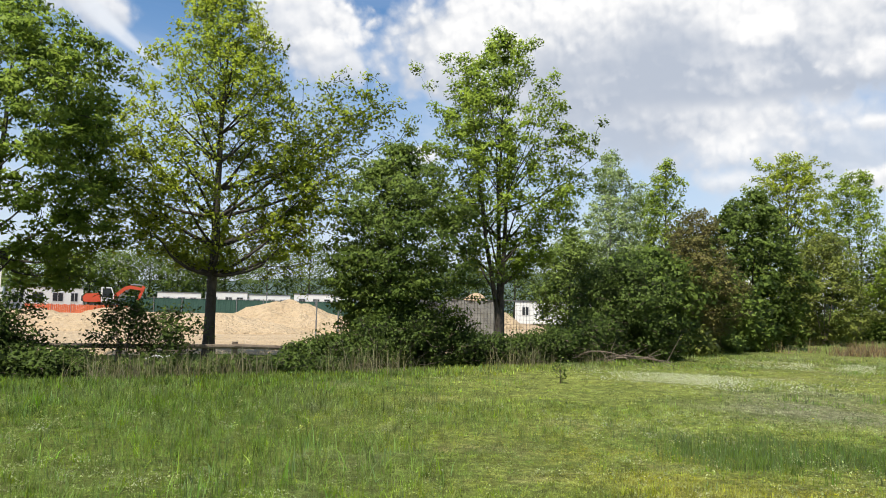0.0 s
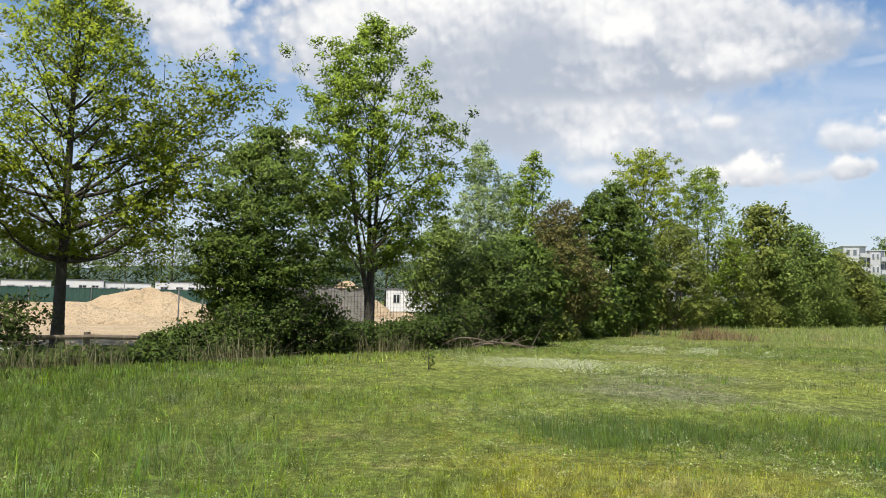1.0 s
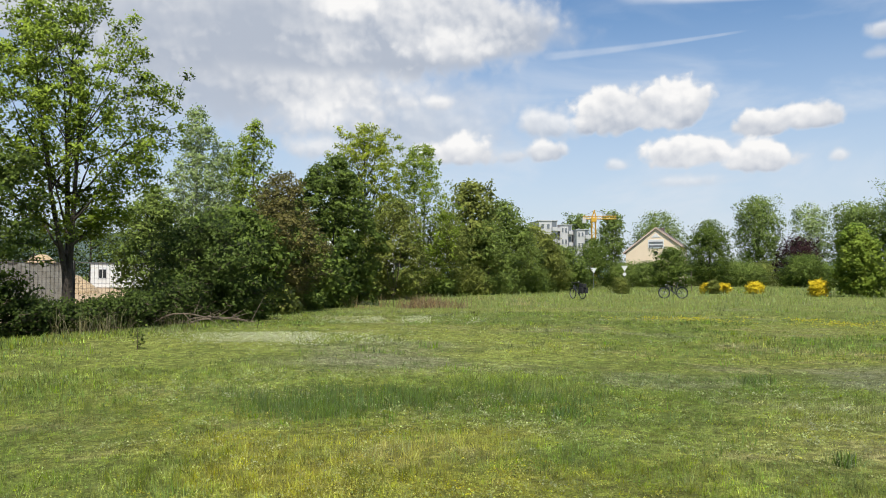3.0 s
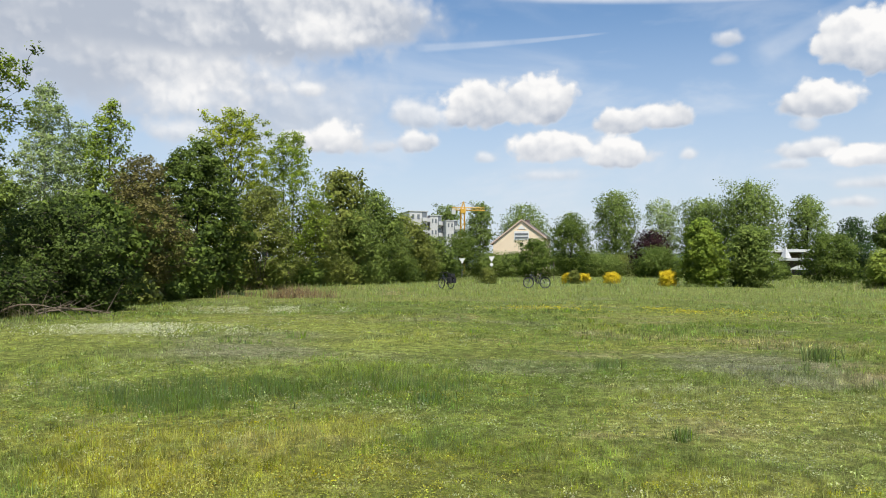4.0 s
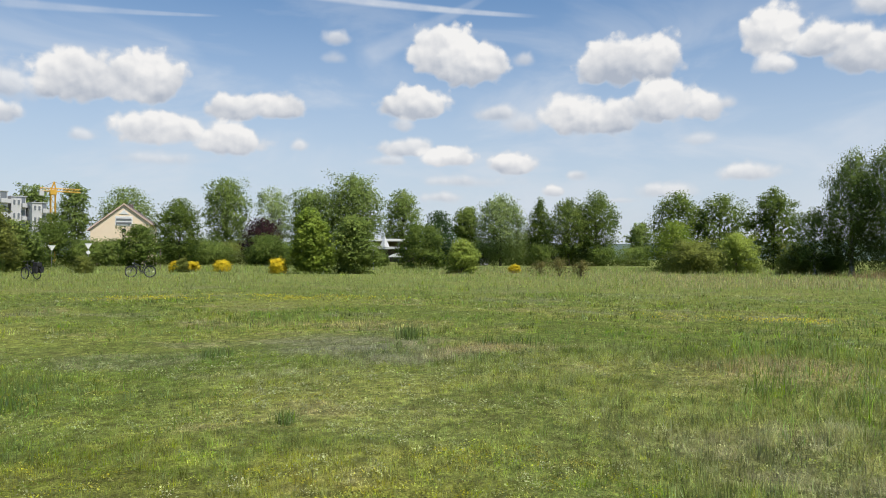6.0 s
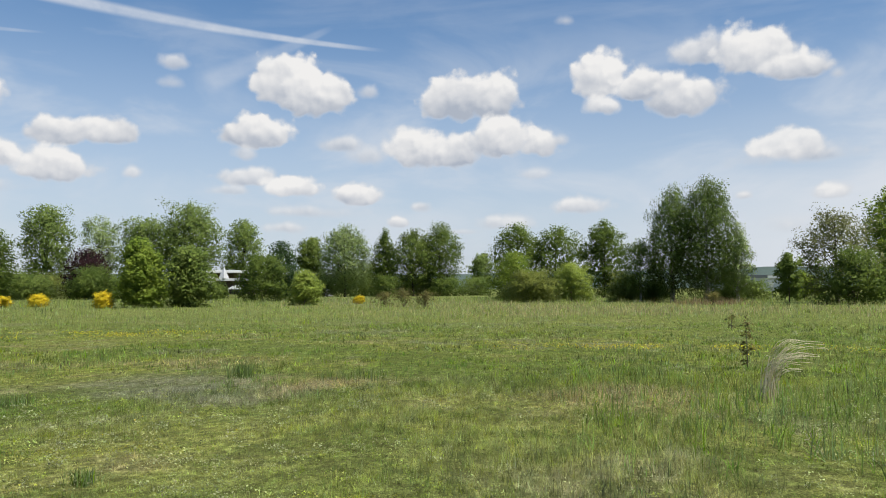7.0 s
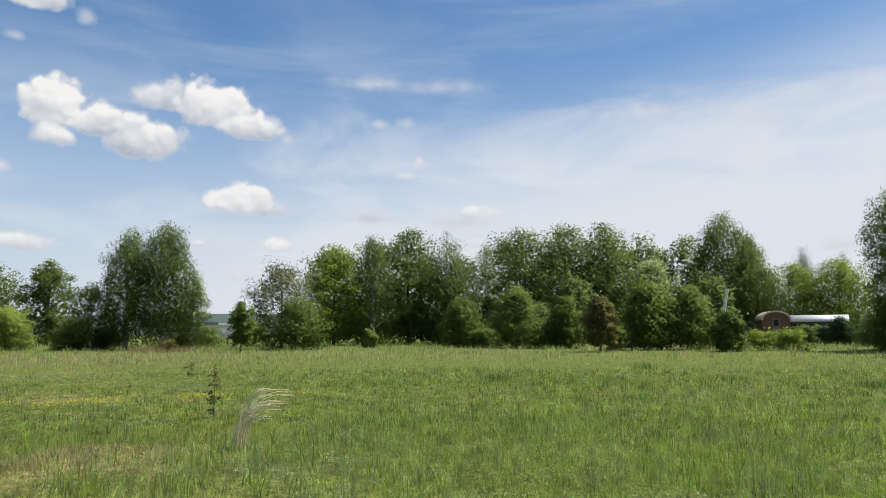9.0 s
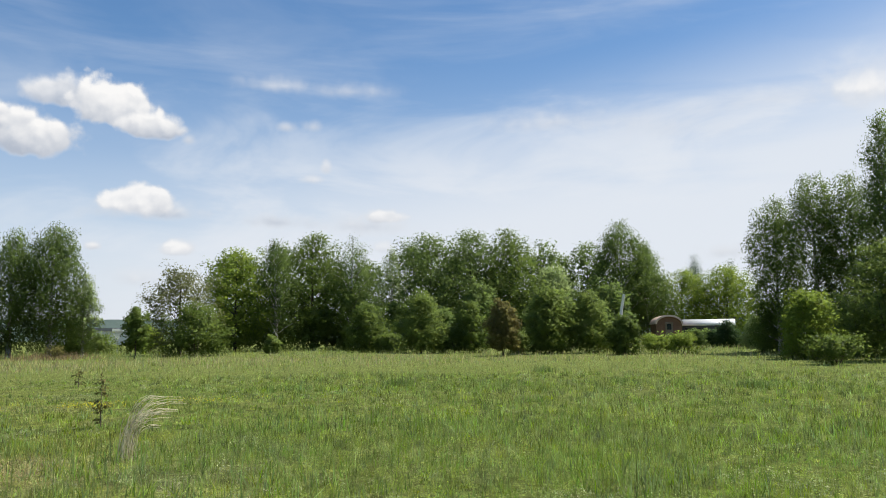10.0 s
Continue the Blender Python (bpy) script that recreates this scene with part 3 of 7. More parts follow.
LEAF_PALE = grass_material("pale_weed_leaves", (0.37, 0.40, 0.21), 0.65, 0.65, 1.35)
LEAF_YELLOW = grass_material("yellow_moss_leaves", (0.33, 0.32, 0.06), 0.75, 0.55, 1.4)
LEAF_MOSS = grass_material("dark_weed_leaves", (0.13, 0.185, 0.045), 0.7, 0.75, 1.25)


# ---- builders ----
def place(az, dist):
    """The plan's x and y from a bearing (degrees clockwise from +y) and a distance."""
    return dist * math.sin(radians(az)), dist * math.cos(radians(az))


def mesh_from(name, verts, faces, mat, smooth=False, puff=None, tone=None):
    """A mesh from arrays: verts (n, 3) and faces (m, 3) or (m, 4)."""
    verts, faces = np.asarray(verts, np.float32), np.asarray(faces, np.int32)
    me = bpy.data.meshes.new(name)
    k = faces.shape[1]
    me.vertices.add(len(verts))
    me.vertices.foreach_set("co", verts.ravel())
    me.loops.add(faces.size)
    me.loops.foreach_set("vertex_index", faces.ravel())
    me.polygons.add(len(faces))
    me.polygons.foreach_set("loop_start", np.arange(0, faces.size, k, dtype=np.int32))
    me.polygons.foreach_set("use_smooth", np.full(len(faces), smooth))
    me.update(calc_edges=True)
    me.materials.append(mat)
    if puff is not None:
        at = me.attributes.new("puff", "FLOAT_VECTOR", "POINT")
        at.data.foreach_set("vector", np.asarray(np.repeat(puff, k, axis=0), np.float32).ravel())
    if tone is not None:
        at = me.attributes.new("tuft", "FLOAT_VECTOR", "POINT")
        at.data.foreach_set("vector", np.asarray(np.repeat(tone, len(verts) // len(tone), axis=0), np.float32).ravel())
    return me


def child(name, me, parent, label=""):
    ob = new(name, me)
    ob.parent = parent
    return tagged(ob, label)


def part(name, bm, mat, parent, label="", smooth=False):
    me = bpy.data.meshes.new(name)
    bmesh.ops.recalc_face_normals(bm, faces=bm.faces)
    for f in bm.faces:
        f.smooth = smooth
    bm.to_mesh(me)
    bm.free()
    me.materials.append(mat)
    return child(name, me, parent, label) if parent else tagged(new(name, me), label)


def thing(name, m, label, category, group="", kind=""):
    ob = new(name)
    ob.matrix_world = m
    ob.empty_display_size = 0.2
    return tagged(ob, label, category, group, kind)


def box(bm, x0, x1, y0, y1, z0, z1, bevel=0.0):
    r = bmesh.ops.create_cube(bm, size=1.0, matrix=Matrix.LocRotScale(((x0 + x1) / 2, (y0 + y1) / 2, (z0 + z1) / 2), None, (x1 - x0, y1 - y0, z1 - z0)))
    if bevel:
        edges = list({e for v in r["verts"] for e in v.link_edges})
        bmesh.ops.bevel(bm, geom=edges, offset=bevel, segments=2, affect="EDGES", profile=0.6)
    return bm


def boxed(*a, **k):
    return box(bmesh.new(), *a, **k)


def rod(bm, a, b, r, r2=None, sides=8):
    a, b = Vector(a), Vector(b)
    d = b - a
    m = Matrix.Translation((a + b) / 2) @ d.to_track_quat("Z", "Y").to_matrix().to_4x4()
    bmesh.ops.create_cone(bm, cap_ends=True, segments=sides, radius1=r, radius2=r if r2 is None else r2, depth=d.length, matrix=m)
    return bm


def ring(bm, centre, axis, R, r, major=24, minor=6):
    """A torus about an axis."""
    q = Vector(axis).to_track_quat("Z", "Y").to_matrix()
    rows = []
    for i in range(major):
        a = 2 * math.pi * i / major
        row = []
        for j in range(minor):
            b = 2 * math.pi * j / minor
            p = Vector(((R + r * math.cos(b)) * math.cos(a), (R + r * math.cos(b)) * math.sin(a), r * math.sin(b)))
            row.append(bm.verts.new(q @ p + Vector(centre)))
        rows.append(row)
    for i in range(major):
        for j in range(minor):
            bm.faces.new((rows[i][j], rows[(i + 1) % major][j], rows[(i + 1) % major][(j + 1) % minor], rows[i][(j + 1) % minor]))
    return bm


def prism(bm, outline, y0, y1):
    """An outline in x and z, pulled from y0 to y1."""
    a = [bm.verts.new((x, y0, z)) for x, z in outline]
    b = [bm.verts.new((x, y1, z)) for x, z in outline]
    bm.faces.new(a)
    bm.faces.new(b[::-1])
    for i in range(len(a)):
        j = (i + 1) % len(a)
        bm.faces.new((a[i], b[i], b[j], a[j]))
    return bm


def vnoise(x, y, seed=0):
    """Smooth value noise in the plane, 0 to 1."""
    xi, yi = np.floor(x).astype(np.int64), np.floor(y).astype(np.int64)
    fx, fy = x - xi, y - yi
    fx, fy = fx * fx * (3 - 2 * fx), fy * fy * (3 - 2 * fy)

    def rnd(i, j):
        n = (i * 374761393 + j * 668265263 + seed * 144665) & 0x7FFFFFFF
        n = ((n ^ (n >> 13)) * 1274126177) & 0x7FFFFFFF
        return ((n ^ (n >> 16)) & 0xFFFF) / 65535.0

    top = rnd(xi, yi) * (1 - fx) + rnd(xi + 1, yi) * fx
    low = rnd(xi, yi + 1) * (1 - fx) + rnd(xi + 1, yi + 1) * fx
    return top * (1 - fy) + low * fy


def fbm(x, y, seed=0, octaves=4):
    out, amp, total = 0.0, 1.0, 0.0
    for o in range(octaves):
        out = out + amp * vnoise(x * 2 ** o, y * 2 ** o, seed + o)
        total += amp
        amp *= 0.5
    return out / total


def leaf_mesh(rng, at, size, droop=0.0, slim=0.55, simple=False, out=None):
    """Folded leaf shapes at the given places; simple ones are three-cornered."""
    n = len(at)
    d = rng.normal(0, 1, (n, 3))
    d[:, 2] = d[:, 2] * 0.6 - 0.25 - droop
    d /= np.linalg.norm(d, axis=1, keepdims=True)
    up = rng.normal(0, 0.65, (n, 3)) + np.array([0, 0, 1.0])
    if out is not None:
        # leaves lie over their clump like scales
        up = rng.normal(0, 0.4, (n, 3)) + np.array([0, 0, 0.45]) + out
    side = np.cross(d, up)
    side /= np.linalg.norm(side, axis=1, keepdims=True) + 1e-9
    nrm = np.cross(side, d)
    L = (size * rng.uniform(0.6, 1.3, n))[:, None]
    W = L * slim
    if simple:
        v = np.stack([at - side * W * 0.55, at + d * L, at + side * W * 0.55 + nrm * L * 0.12], 1).reshape(-1, 3)
        return v, np.arange(3 * n).reshape(-1, 3)
    mid = at + d * L * 0.45
    v = np.stack([at, mid + side * W / 2 + nrm * L * 0.10, at + d * L, mid - side * W / 2 + nrm * L * 0.10], 1).reshape(-1, 3)
    return v, np.arange(4 * n).reshape(-1, 4)


# bearing and distance of the hedge's foot
HEDGE_AZ = np.array([-45, -33, -15, -3, 9.4, 12, 16, 20, 25, 30, 36])
HEDGE_D = np.array([16.0, 16.0, 16.6, 18.6, 23.2, 27.5, 36, 48, 60, 71, 86])


def hedge_foot(az):
    return np.interp(az, HEDGE_AZ, HEDGE_D, right=100.0)


def far_rise(x, y):
    """The meadow climbs a little towards its far edge."""
    r = np.hypot(x, y)
    az = np.degrees(np.arctan2(x, y))
    return 0.22 * np.clip((r - 25) / 40, 0, 1) * np.clip((az - 36) / 12, 0, 1)


def ground_z(x, y):
    r = np.hypot(x, y)
    return far_rise(x, y) + (fbm(x * 0.11, y * 0.11, 7, 3) - 0.5) * 0.22 * np.clip(r / 10, 0, 1) * np.clip((160 - r) / 80, 0, 1)


# ---- ground ----
def build_ground():
    radii = np.concatenate([[0.02], np.linspace(0.5, 40, 54), np.geomspace(42, 4000, 50)])
    n = 240
    a = np.linspace(0, 2 * math.pi, n, endpoint=False)
    rr, aa = np.meshgrid(radii, a, indexing="ij")
    x, y = rr * np.sin(aa), rr * np.cos(aa)
    v = np.stack([x, y, ground_z(x, y)], -1).reshape(-1, 3)
    i, j = np.meshgrid(np.arange(len(radii) - 1), np.arange(n), indexing="ij")
    i, j = i.ravel(), j.ravel()
    f = np.stack([i * n + j, i * n + (j + 1) % n, (i + 1) * n + (j + 1) % n, (i + 1) * n + j], -1)[:, ::-1]
    me = mesh_from("ground", v, f, SOIL, True)
    tagged(new("ground", me), "flat meadow ground with grass, straw and bare spots", "ground", kind="structure")


build_ground()


# ---- grass ----
def blades(name, spots, height, width, mat, label, lean=0.45, seed=1, z=None, bend=False, per=1, vary=0.5):
    """One blade for each spot (n, 2): a leaning triangle, or a bent one of three."""
    rng = np.random.default_rng(seed)
    n = len(spots)
    zz = ground_z(spots[:, 0], spots[:, 1]) if z is None else z
    base = np.column_stack([spots, zz - 0.01])
    turn = rng.uniform(0, 2 * math.pi, n)
    side = np.column_stack([np.cos(turn), np.sin(turn), np.zeros(n)]) * (width * rng.uniform(0.6, 1.3, n))[:, None] / 2
    tilt, way = np.abs(rng.normal(0, lean, n)), rng.uniform(0, 2 * math.pi, n)
    tip = np.column_stack([np.sin(tilt) * np.cos(way), np.sin(tilt) * np.sin(way), np.cos(tilt)]) * height[:, None]
    if bend:
        mid = base + tip * np.array([0.35, 0.35, 0.62])
        v = np.stack([base - side, base + side, mid + side * 0.8, mid - side * 0.8, base + tip], 1).reshape(-1, 3)
        k = np.arange(n)[:, None] * 5
        f = np.concatenate([k + [0, 1, 2], k + [0, 2, 3], k + [3, 2, 4]])
    else:
        v = np.stack([base - side, base + side, base + tip], 1).reshape(-1, 3)
        f = np.arange(3 * n).reshape(-1, 3)
    return tagged(new(name, mesh_from(name, v, f, mat, tone=own_tones(rng, n, per, vary))), label, "grass", kind="stuff")


def own_tones(rng, n, per, vary):
    """Tone, hue and strength of colour for n blades or leaves, the same within each tuft of `per`."""
    k = -(-n // per)
    return np.repeat(np.clip(rng.normal(0, (vary, 0.6, 0.5), (k, 3)), -1.2, 1.5), per, axis=0)[:n]


def scatter(n, r0, r1, az0=-42.0, az1=160.0, seed=1, power=1.0):
    """Spots of a ring sector before the hedge; power 1 spreads them evenly over the ground, lower ones towards the camera."""
    rng = np.random.default_rng(seed)
    r = (r0 ** (2 * power) + rng.random(n) * (r1 ** (2 * power) - r0 ** (2 * power))) ** (0.5 / power)
    az = rng.uniform(az0, az1, n)
    keep = r < hedge_foot(az) + 0.8 * rng.random(n)
    r, az = r[keep], np.radians(az[keep])
    return np.column_stack([r * np.sin(az), r * np.cos(az)])


def tufts(n, per, r0, r1, wide, power, seed):
    """Spots in small tufts of a few blades each."""
    spots = np.repeat(scatter(n, r0, r1, seed=seed, power=power), per, axis=0)
    return spots + np.random.default_rng(seed + 500).normal(0, wide, spots.shape)


def grass_height(p, seed=3):
    """Longer grass in soft patches, short turf between."""
    k = fbm(p[:, 0] * 0.35, p[:, 1] * 0.35, seed, 3)
    az = np.degrees(np.arctan2(p[:, 0], p[:, 1]))
    long_side = np.clip((4 - az) / 22, 0, 1) + np.clip((az - 92) / 25, 0, 1)
    return 0.03 + 0.06 * np.clip((k - 0.42) * 5, 0, 1) + 0.07 * np.clip(long_side, 0, 1)


def lushness(p):
    """Soft drifts of longer and shorter grass."""
    return 0.35 + 1.3 * np.clip((fbm(p[:, 0] * 0.55 + 7, p[:, 1] * 0.55, 81, 3) - 0.3) * 2.2, 0, 1)


def weeds(name, spots, size, mat, label, height=0.06, seed=1, category="plants", per=1, vary=0.4):
    """Small leaves or petals close over the ground."""
    rng = np.random.default_rng(seed)
    at = np.column_stack([spots, ground_z(spots[:, 0], spots[:, 1]) + rng.uniform(0.01, 1, len(spots)) * height])
    v, f = leaf_mesh(rng, at, size, -0.35, 0.8, True)
    return tagged(new(name, mesh_from(name, v, f, mat, tone=own_tones(rng, len(spots), per, vary))), label, category, kind="stuff")


def cushions(name, spots, per, wide, high, size, mat, label, seed):
    """Domed little plants of `per` leaves each round the spots, with bare ground between them."""
    rng = np.random.default_rng(seed)
    n = len(spots) * per
    grow_by = np.repeat(rng.uniform(0.5, 1.35, len(spots)), per)
    wide, high, size = (np.repeat(np.broadcast_to(k, len(spots)), per) * grow_by for k in (wide, high, size))
    u, a = np.sqrt(rng.random(n)), rng.uniform(0, 2 * math.pi, n)
    x, y = np.repeat(spots[:, 0], per) + u * np.cos(a) * wide, np.repeat(spots[:, 1], per) + u * np.sin(a) * wide
    z = ground_z(x, y) + high * (1 - 0.8 * u * u) * rng.uniform(0.25, 1.0, n)
    out = np.column_stack([np.cos(a) * u, np.sin(a) * u, 0.5 + 0 * u])
    v, f = leaf_mesh(rng, np.column_stack([x, y, z]), size, -0.45, 0.75, True, out)
    return tagged(new(name, mesh_from(name, v, f, mat, tone=own_tones(rng, n, per, 0.5))), label, "plants", kind="stuff")


def patch(n, az, dist, wide, deep, seed):
    """Spots in a ragged patch; wide across the line of sight, deep along it."""
    rng = np.random.default_rng(seed)
    x, y = place(az, dist)
    a = radians(az)
    u, v = rng.normal(0, 0.5, n) * wide, rng.normal(0, 0.5, n) * deep
    p = np.column_stack([x + u * math.cos(a) + v * math.sin(a), y - u * math.sin(a) + v * math.cos(a)])
    return p[fbm(p[:, 0] * 0.9, p[:, 1] * 0.9, seed, 3) > 0.43]


def build_grass():
    rng = np.random.default_rng(11)
    # turf grows in tufts, with bare soil between
    for num, a0, a1, seed in ((21000, 4.0, 94.0, 21), (3600, -42.0, 4.0, 18), (4200, 94.0, 158.0, 19)):
        spots = np.repeat(scatter(num, 3.6, 13, a0, a1, seed, 0.7), 12, axis=0)
        near = spots + np.random.default_rng(seed + 500).normal(0, 0.034, spots.shape)
        blades("meadow_grass", near, grass_height(near) * rng.uniform(0.5, 1.5, len(near)) * np.repeat(rng.uniform(0.7, 1.6, len(near) // 12), 12), 0.0052, GRASS, "short green and yellowish meadow grass in tufts", seed=seed + 1, lean=0.6, per=12, vary=0.5)
    mid = tufts(22000, 9, 11, 32, 0.06, 0.5, 23)
    blades("meadow_grass", mid, grass_height(mid) * rng.uniform(0.6, 1.6, len(mid)) * np.repeat(rng.uniform(0.5, 1.5, len(mid) // 9), 9), 0.008 + 0.0005 * np.hypot(mid[:, 0], mid[:, 1]), GRASS, "green meadow grass farther out", seed=24, lean=0.65, per=9, vary=0.75)
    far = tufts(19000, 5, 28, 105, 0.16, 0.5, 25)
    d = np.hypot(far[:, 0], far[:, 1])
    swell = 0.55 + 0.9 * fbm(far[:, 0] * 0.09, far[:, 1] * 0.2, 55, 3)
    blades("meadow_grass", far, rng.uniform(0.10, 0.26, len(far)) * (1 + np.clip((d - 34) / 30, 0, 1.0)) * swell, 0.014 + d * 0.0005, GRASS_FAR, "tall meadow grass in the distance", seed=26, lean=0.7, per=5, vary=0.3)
    # lush bent blades in clumps
    spots = scatter(9500, 4.0, 26, seed=27, power=0.6)
    k = fbm(spots[:, 0] * 0.35 + 40, spots[:, 1] * 0.35, 5, 3)
    az = np.degrees(np.arctan2(spots[:, 0], spots[:, 1]))
    hollow = np.exp(-((spots[:, 0] - 4.2) ** 2 + (spots[:, 1] - 8.6) ** 2) / 3.0)
    spots = spots[k > 0.56 - 0.13 * (az < 2) - 0.16 * (az > 88) - 0.2 * hollow]
    many = np.repeat(spots, 9, axis=0) + rng.normal(0, 0.07, (len(spots) * 9, 2))
    tall = np.repeat(rng.uniform(0.6, 1.35, len(spots)), 9)
    side = np.degrees(np.arctan2(many[:, 0], many[:, 1]))
    blades("lush_grass", many, tall * rng.uniform(0.06, 0.2, len(many)) * np.interp(side, (0, 10, 78, 92), (1.0, 0.6, 0.6, 1.0)) * lushness(many), 0.0060 + 0.0004 * np.hypot(many[:, 0], many[:, 1]), GRASS_LUSH, "long lush green grass blades in clumps", seed=28, lean=0.9, bend=True, per=9)
    # a dark lush hollow
    spots = np.concatenate([patch(520, 25.0, 9.4, 2.6, 1.1, 83), patch(260, 19.0, 8.6, 1.2, 0.6, 84)])
    many = np.repeat(spots, 9, axis=0) + rng.normal(0, 0.06, (len(spots) * 9, 2))
    blades("lush_grass", many, rng.uniform(0.07, 0.2, len(many)), 0.0065, GRASS_DEEP, "dark green long grass in a hollow", seed=87, lean=0.5, bend=True, per=9, vary=0.3)
    # the longest and greenest grass grows towards the wood
    spots = scatter(2600, 3.9, 14, 84.0, 155.0, 37, 0.6)
    spots = spots[np.hypot(spots[:, 0] - 6.4, spots[:, 1] - 0.1) > 1.9]
    many = np.repeat(spots, 9, axis=0) + rng.normal(0, 0.06, (len(spots) * 9, 2))
    blades("lush_grass", many, np.repeat(rng.uniform(0.6, 1.4, len(spots)), 9) * rng.uniform(0.07, 0.22, len(many)) * lushness(many), 0.0085, GRASS_LUSH, "long lush arching grass in thick tufts", seed=38, lean=1.0, bend=True, per=9)
    # low broad-leaved weeds in cushions
    kinds = ((LEAF_WEED, 0.53, 1.0, "low broad-leaved weeds and clover in the turf"), (LEAF_PALE, 0.41, 0.53, "pale greyish low weeds in the turf"), (LEAF_MOSS, 0.0, 0.41, "dark low weeds in the turf"))
    for num, per, r0, r1, power, wide, high, seed in ((13500, 14, 3.6, 12.5, 0.6, 0.065, 0.075, 31), (8500, 8, 12, 32, 0.5, 0.13, 0.09, 36)):
        spots = scatter(num, r0, r1, seed=seed, power=power)
        k = fbm(spots[:, 0] * 0.5 + 3, spots[:, 1] * 0.5, 35, 4) + np.random.default_rng(seed).normal(0, 0.035, len(spots))
        for mat, lo, hi, label in kinds:
            some = spots[(k >= lo) & (k < hi)]
            dist = np.hypot(some[:, 0], some[:, 1])
            cushions("low_weeds", some, per, wide, high, 0.006 + 0.0012 * dist, mat, label, seed + 1)
    # mats of yellowish moss and stonecrop
    mats = np.concatenate([patch(num, a, d2, w, deep, 60 + k) for k, (a, d2, w, deep, num) in enumerate(((19.9, 5.4, 1.6, 0.8, 700), (20.5, 7.1, 1.5, 0.7, 420), (27.0, 6.2, 1.4, 0.7, 420), (55.0, 4.7, 0.9, 0.5, 220), (66.0, 5.6, 0.9, 0.4, 160), (52.0, 8.2, 0.8, 0.4, 90), (36.0, 9.0, 1.4, 0.5, 150), (12.0, 8.5, 1.8, 0.6, 200), (44.0, 5.0, 1.5, 0.6, 200), (76.0, 5.4, 1.5, 0.6, 160)))])
    cushions("low_weeds", mats, 22, 0.07, 0.045, 0.0115, LEAF_YELLOW, "mats of yellowish moss in the turf", 33)
    # dry seed stalks
    spots = scatter(16000, 24, 100, 64.0, 150.0, 29, 0.5)
    k = fbm(spots[:, 0] * 0.05 + 9, spots[:, 1] * 0.05, 15, 3)
    spots = spots[k > 0.5]
    blades("dry_grass", spots, rng.uniform(0.18, 0.45, len(spots)), 0.010 + np.hypot(spots[:, 0], spots[:, 1]) * 0.0004, GRASS_DRY, "dry straw-coloured grass stalks standing in the meadow", seed=30, lean=0.25)
    # flowers
    white = np.concatenate([patch(3600, 14.2, 17.8, 2.0, 0.30, 41), patch(1500, 17.6, 17.0, 1.6, 0.24, 40), patch(3600, 23.6, 25.0, 3.0, 0.36, 42), patch(160, 19.0, 19.5, 4.0, 2.5, 43)])
    weeds("white_flowers", white, 0.025, BLOOM_WHITE, "drifts of small white meadow flowers", 0.22, 44, "flowers")
    butter = np.concatenate([patch(5600, 49.5, 27.0, 4.2, 1.2, 45), patch(60, 19.9, 5.6, 1.4, 0.8, 46), patch(40, 26.0, 6.3, 1.6, 0.8, 47), patch(3000, 93.3, 19.3, 4.0, 0.9, 48), patch(60, 60.0, 8.0, 7.0, 4.0, 49), patch(50, 30.0, 9.0, 6.0, 4.0, 50)])
    weeds("yellow_flowers", butter, 0.006 + 0.0010 * np.hypot(butter[:, 0], butter[:, 1]), BLOOM_BUTTER, "patches of tiny yellow meadow flowers", 0.10, 51, "flowers")


build_grass()


# ---- trees ----
SHAPES = {
    "oval": ((0, 0.15, 0.4, 0.7, 0.9, 1), (0.35, 0.75, 1, 0.8, 0.45, 0.08)),
    "cone": ((0, 0.15, 0.4, 0.7, 1), (0.6, 1, 0.9, 0.55, 0.05)),
    "round": ((0, 0.2, 0.5, 0.8, 1), (0.5, 0.9, 1, 0.75, 0.2)),
    "bush": ((0, 0.25, 0.55, 0.8, 1), (0.85, 1, 0.9, 0.65, 0.15)),
    "column": ((0, 0.3, 0.7, 0.9, 1), (0.7, 1, 0.9, 0.6, 0.2)),
    "flame": ((0, 0.12, 0.3, 0.6, 0.85, 1), (0.3, 0.8, 1, 0.72, 0.42, 0.06)),
}


def tubes(lines, radii, sides):
    """Tapered tubes along polylines (n, k, 3) with radii (n, k)."""
    n, k, _ = lines.shape
    along = np.gradient(lines, axis=1)
    along /= np.linalg.norm(along, axis=2, keepdims=True) + 1e-9
    ref = np.where(np.abs(along[..., 2:3]) > 0.9, np.array([1.0, 0, 0]), np.array([0, 0, 1.0]))
    u = np.cross(along, ref)
    u /= np.linalg.norm(u, axis=2, keepdims=True) + 1e-9
    w = np.cross(along, u)
    a = np.arange(sides) * 2 * math.pi / sides
    v = lines[:, :, None] + radii[:, :, None, None] * (u[:, :, None] * np.cos(a)[:, None] + w[:, :, None] * np.sin(a)[:, None])
    i, j, s = np.meshgrid(np.arange(n), np.arange(k - 1), np.arange(sides), indexing="ij")
    at = lambda jj, ss: (i * k + jj) * sides + ss % sides  # noqa: E731
    f = np.stack([at(j, s), at(j, s + 1), at(j + 1, s + 1), at(j + 1, s)], -1).reshape(-1, 4)
    return v.reshape(-1, 3), f


def join(pieces):
    vs, fs, n = [], [], 0
    for v, f in pieces:
        vs.append(v)
        fs.append(f + n)
        n += len(v)
    return np.concatenate(vs), np.concatenate(fs)


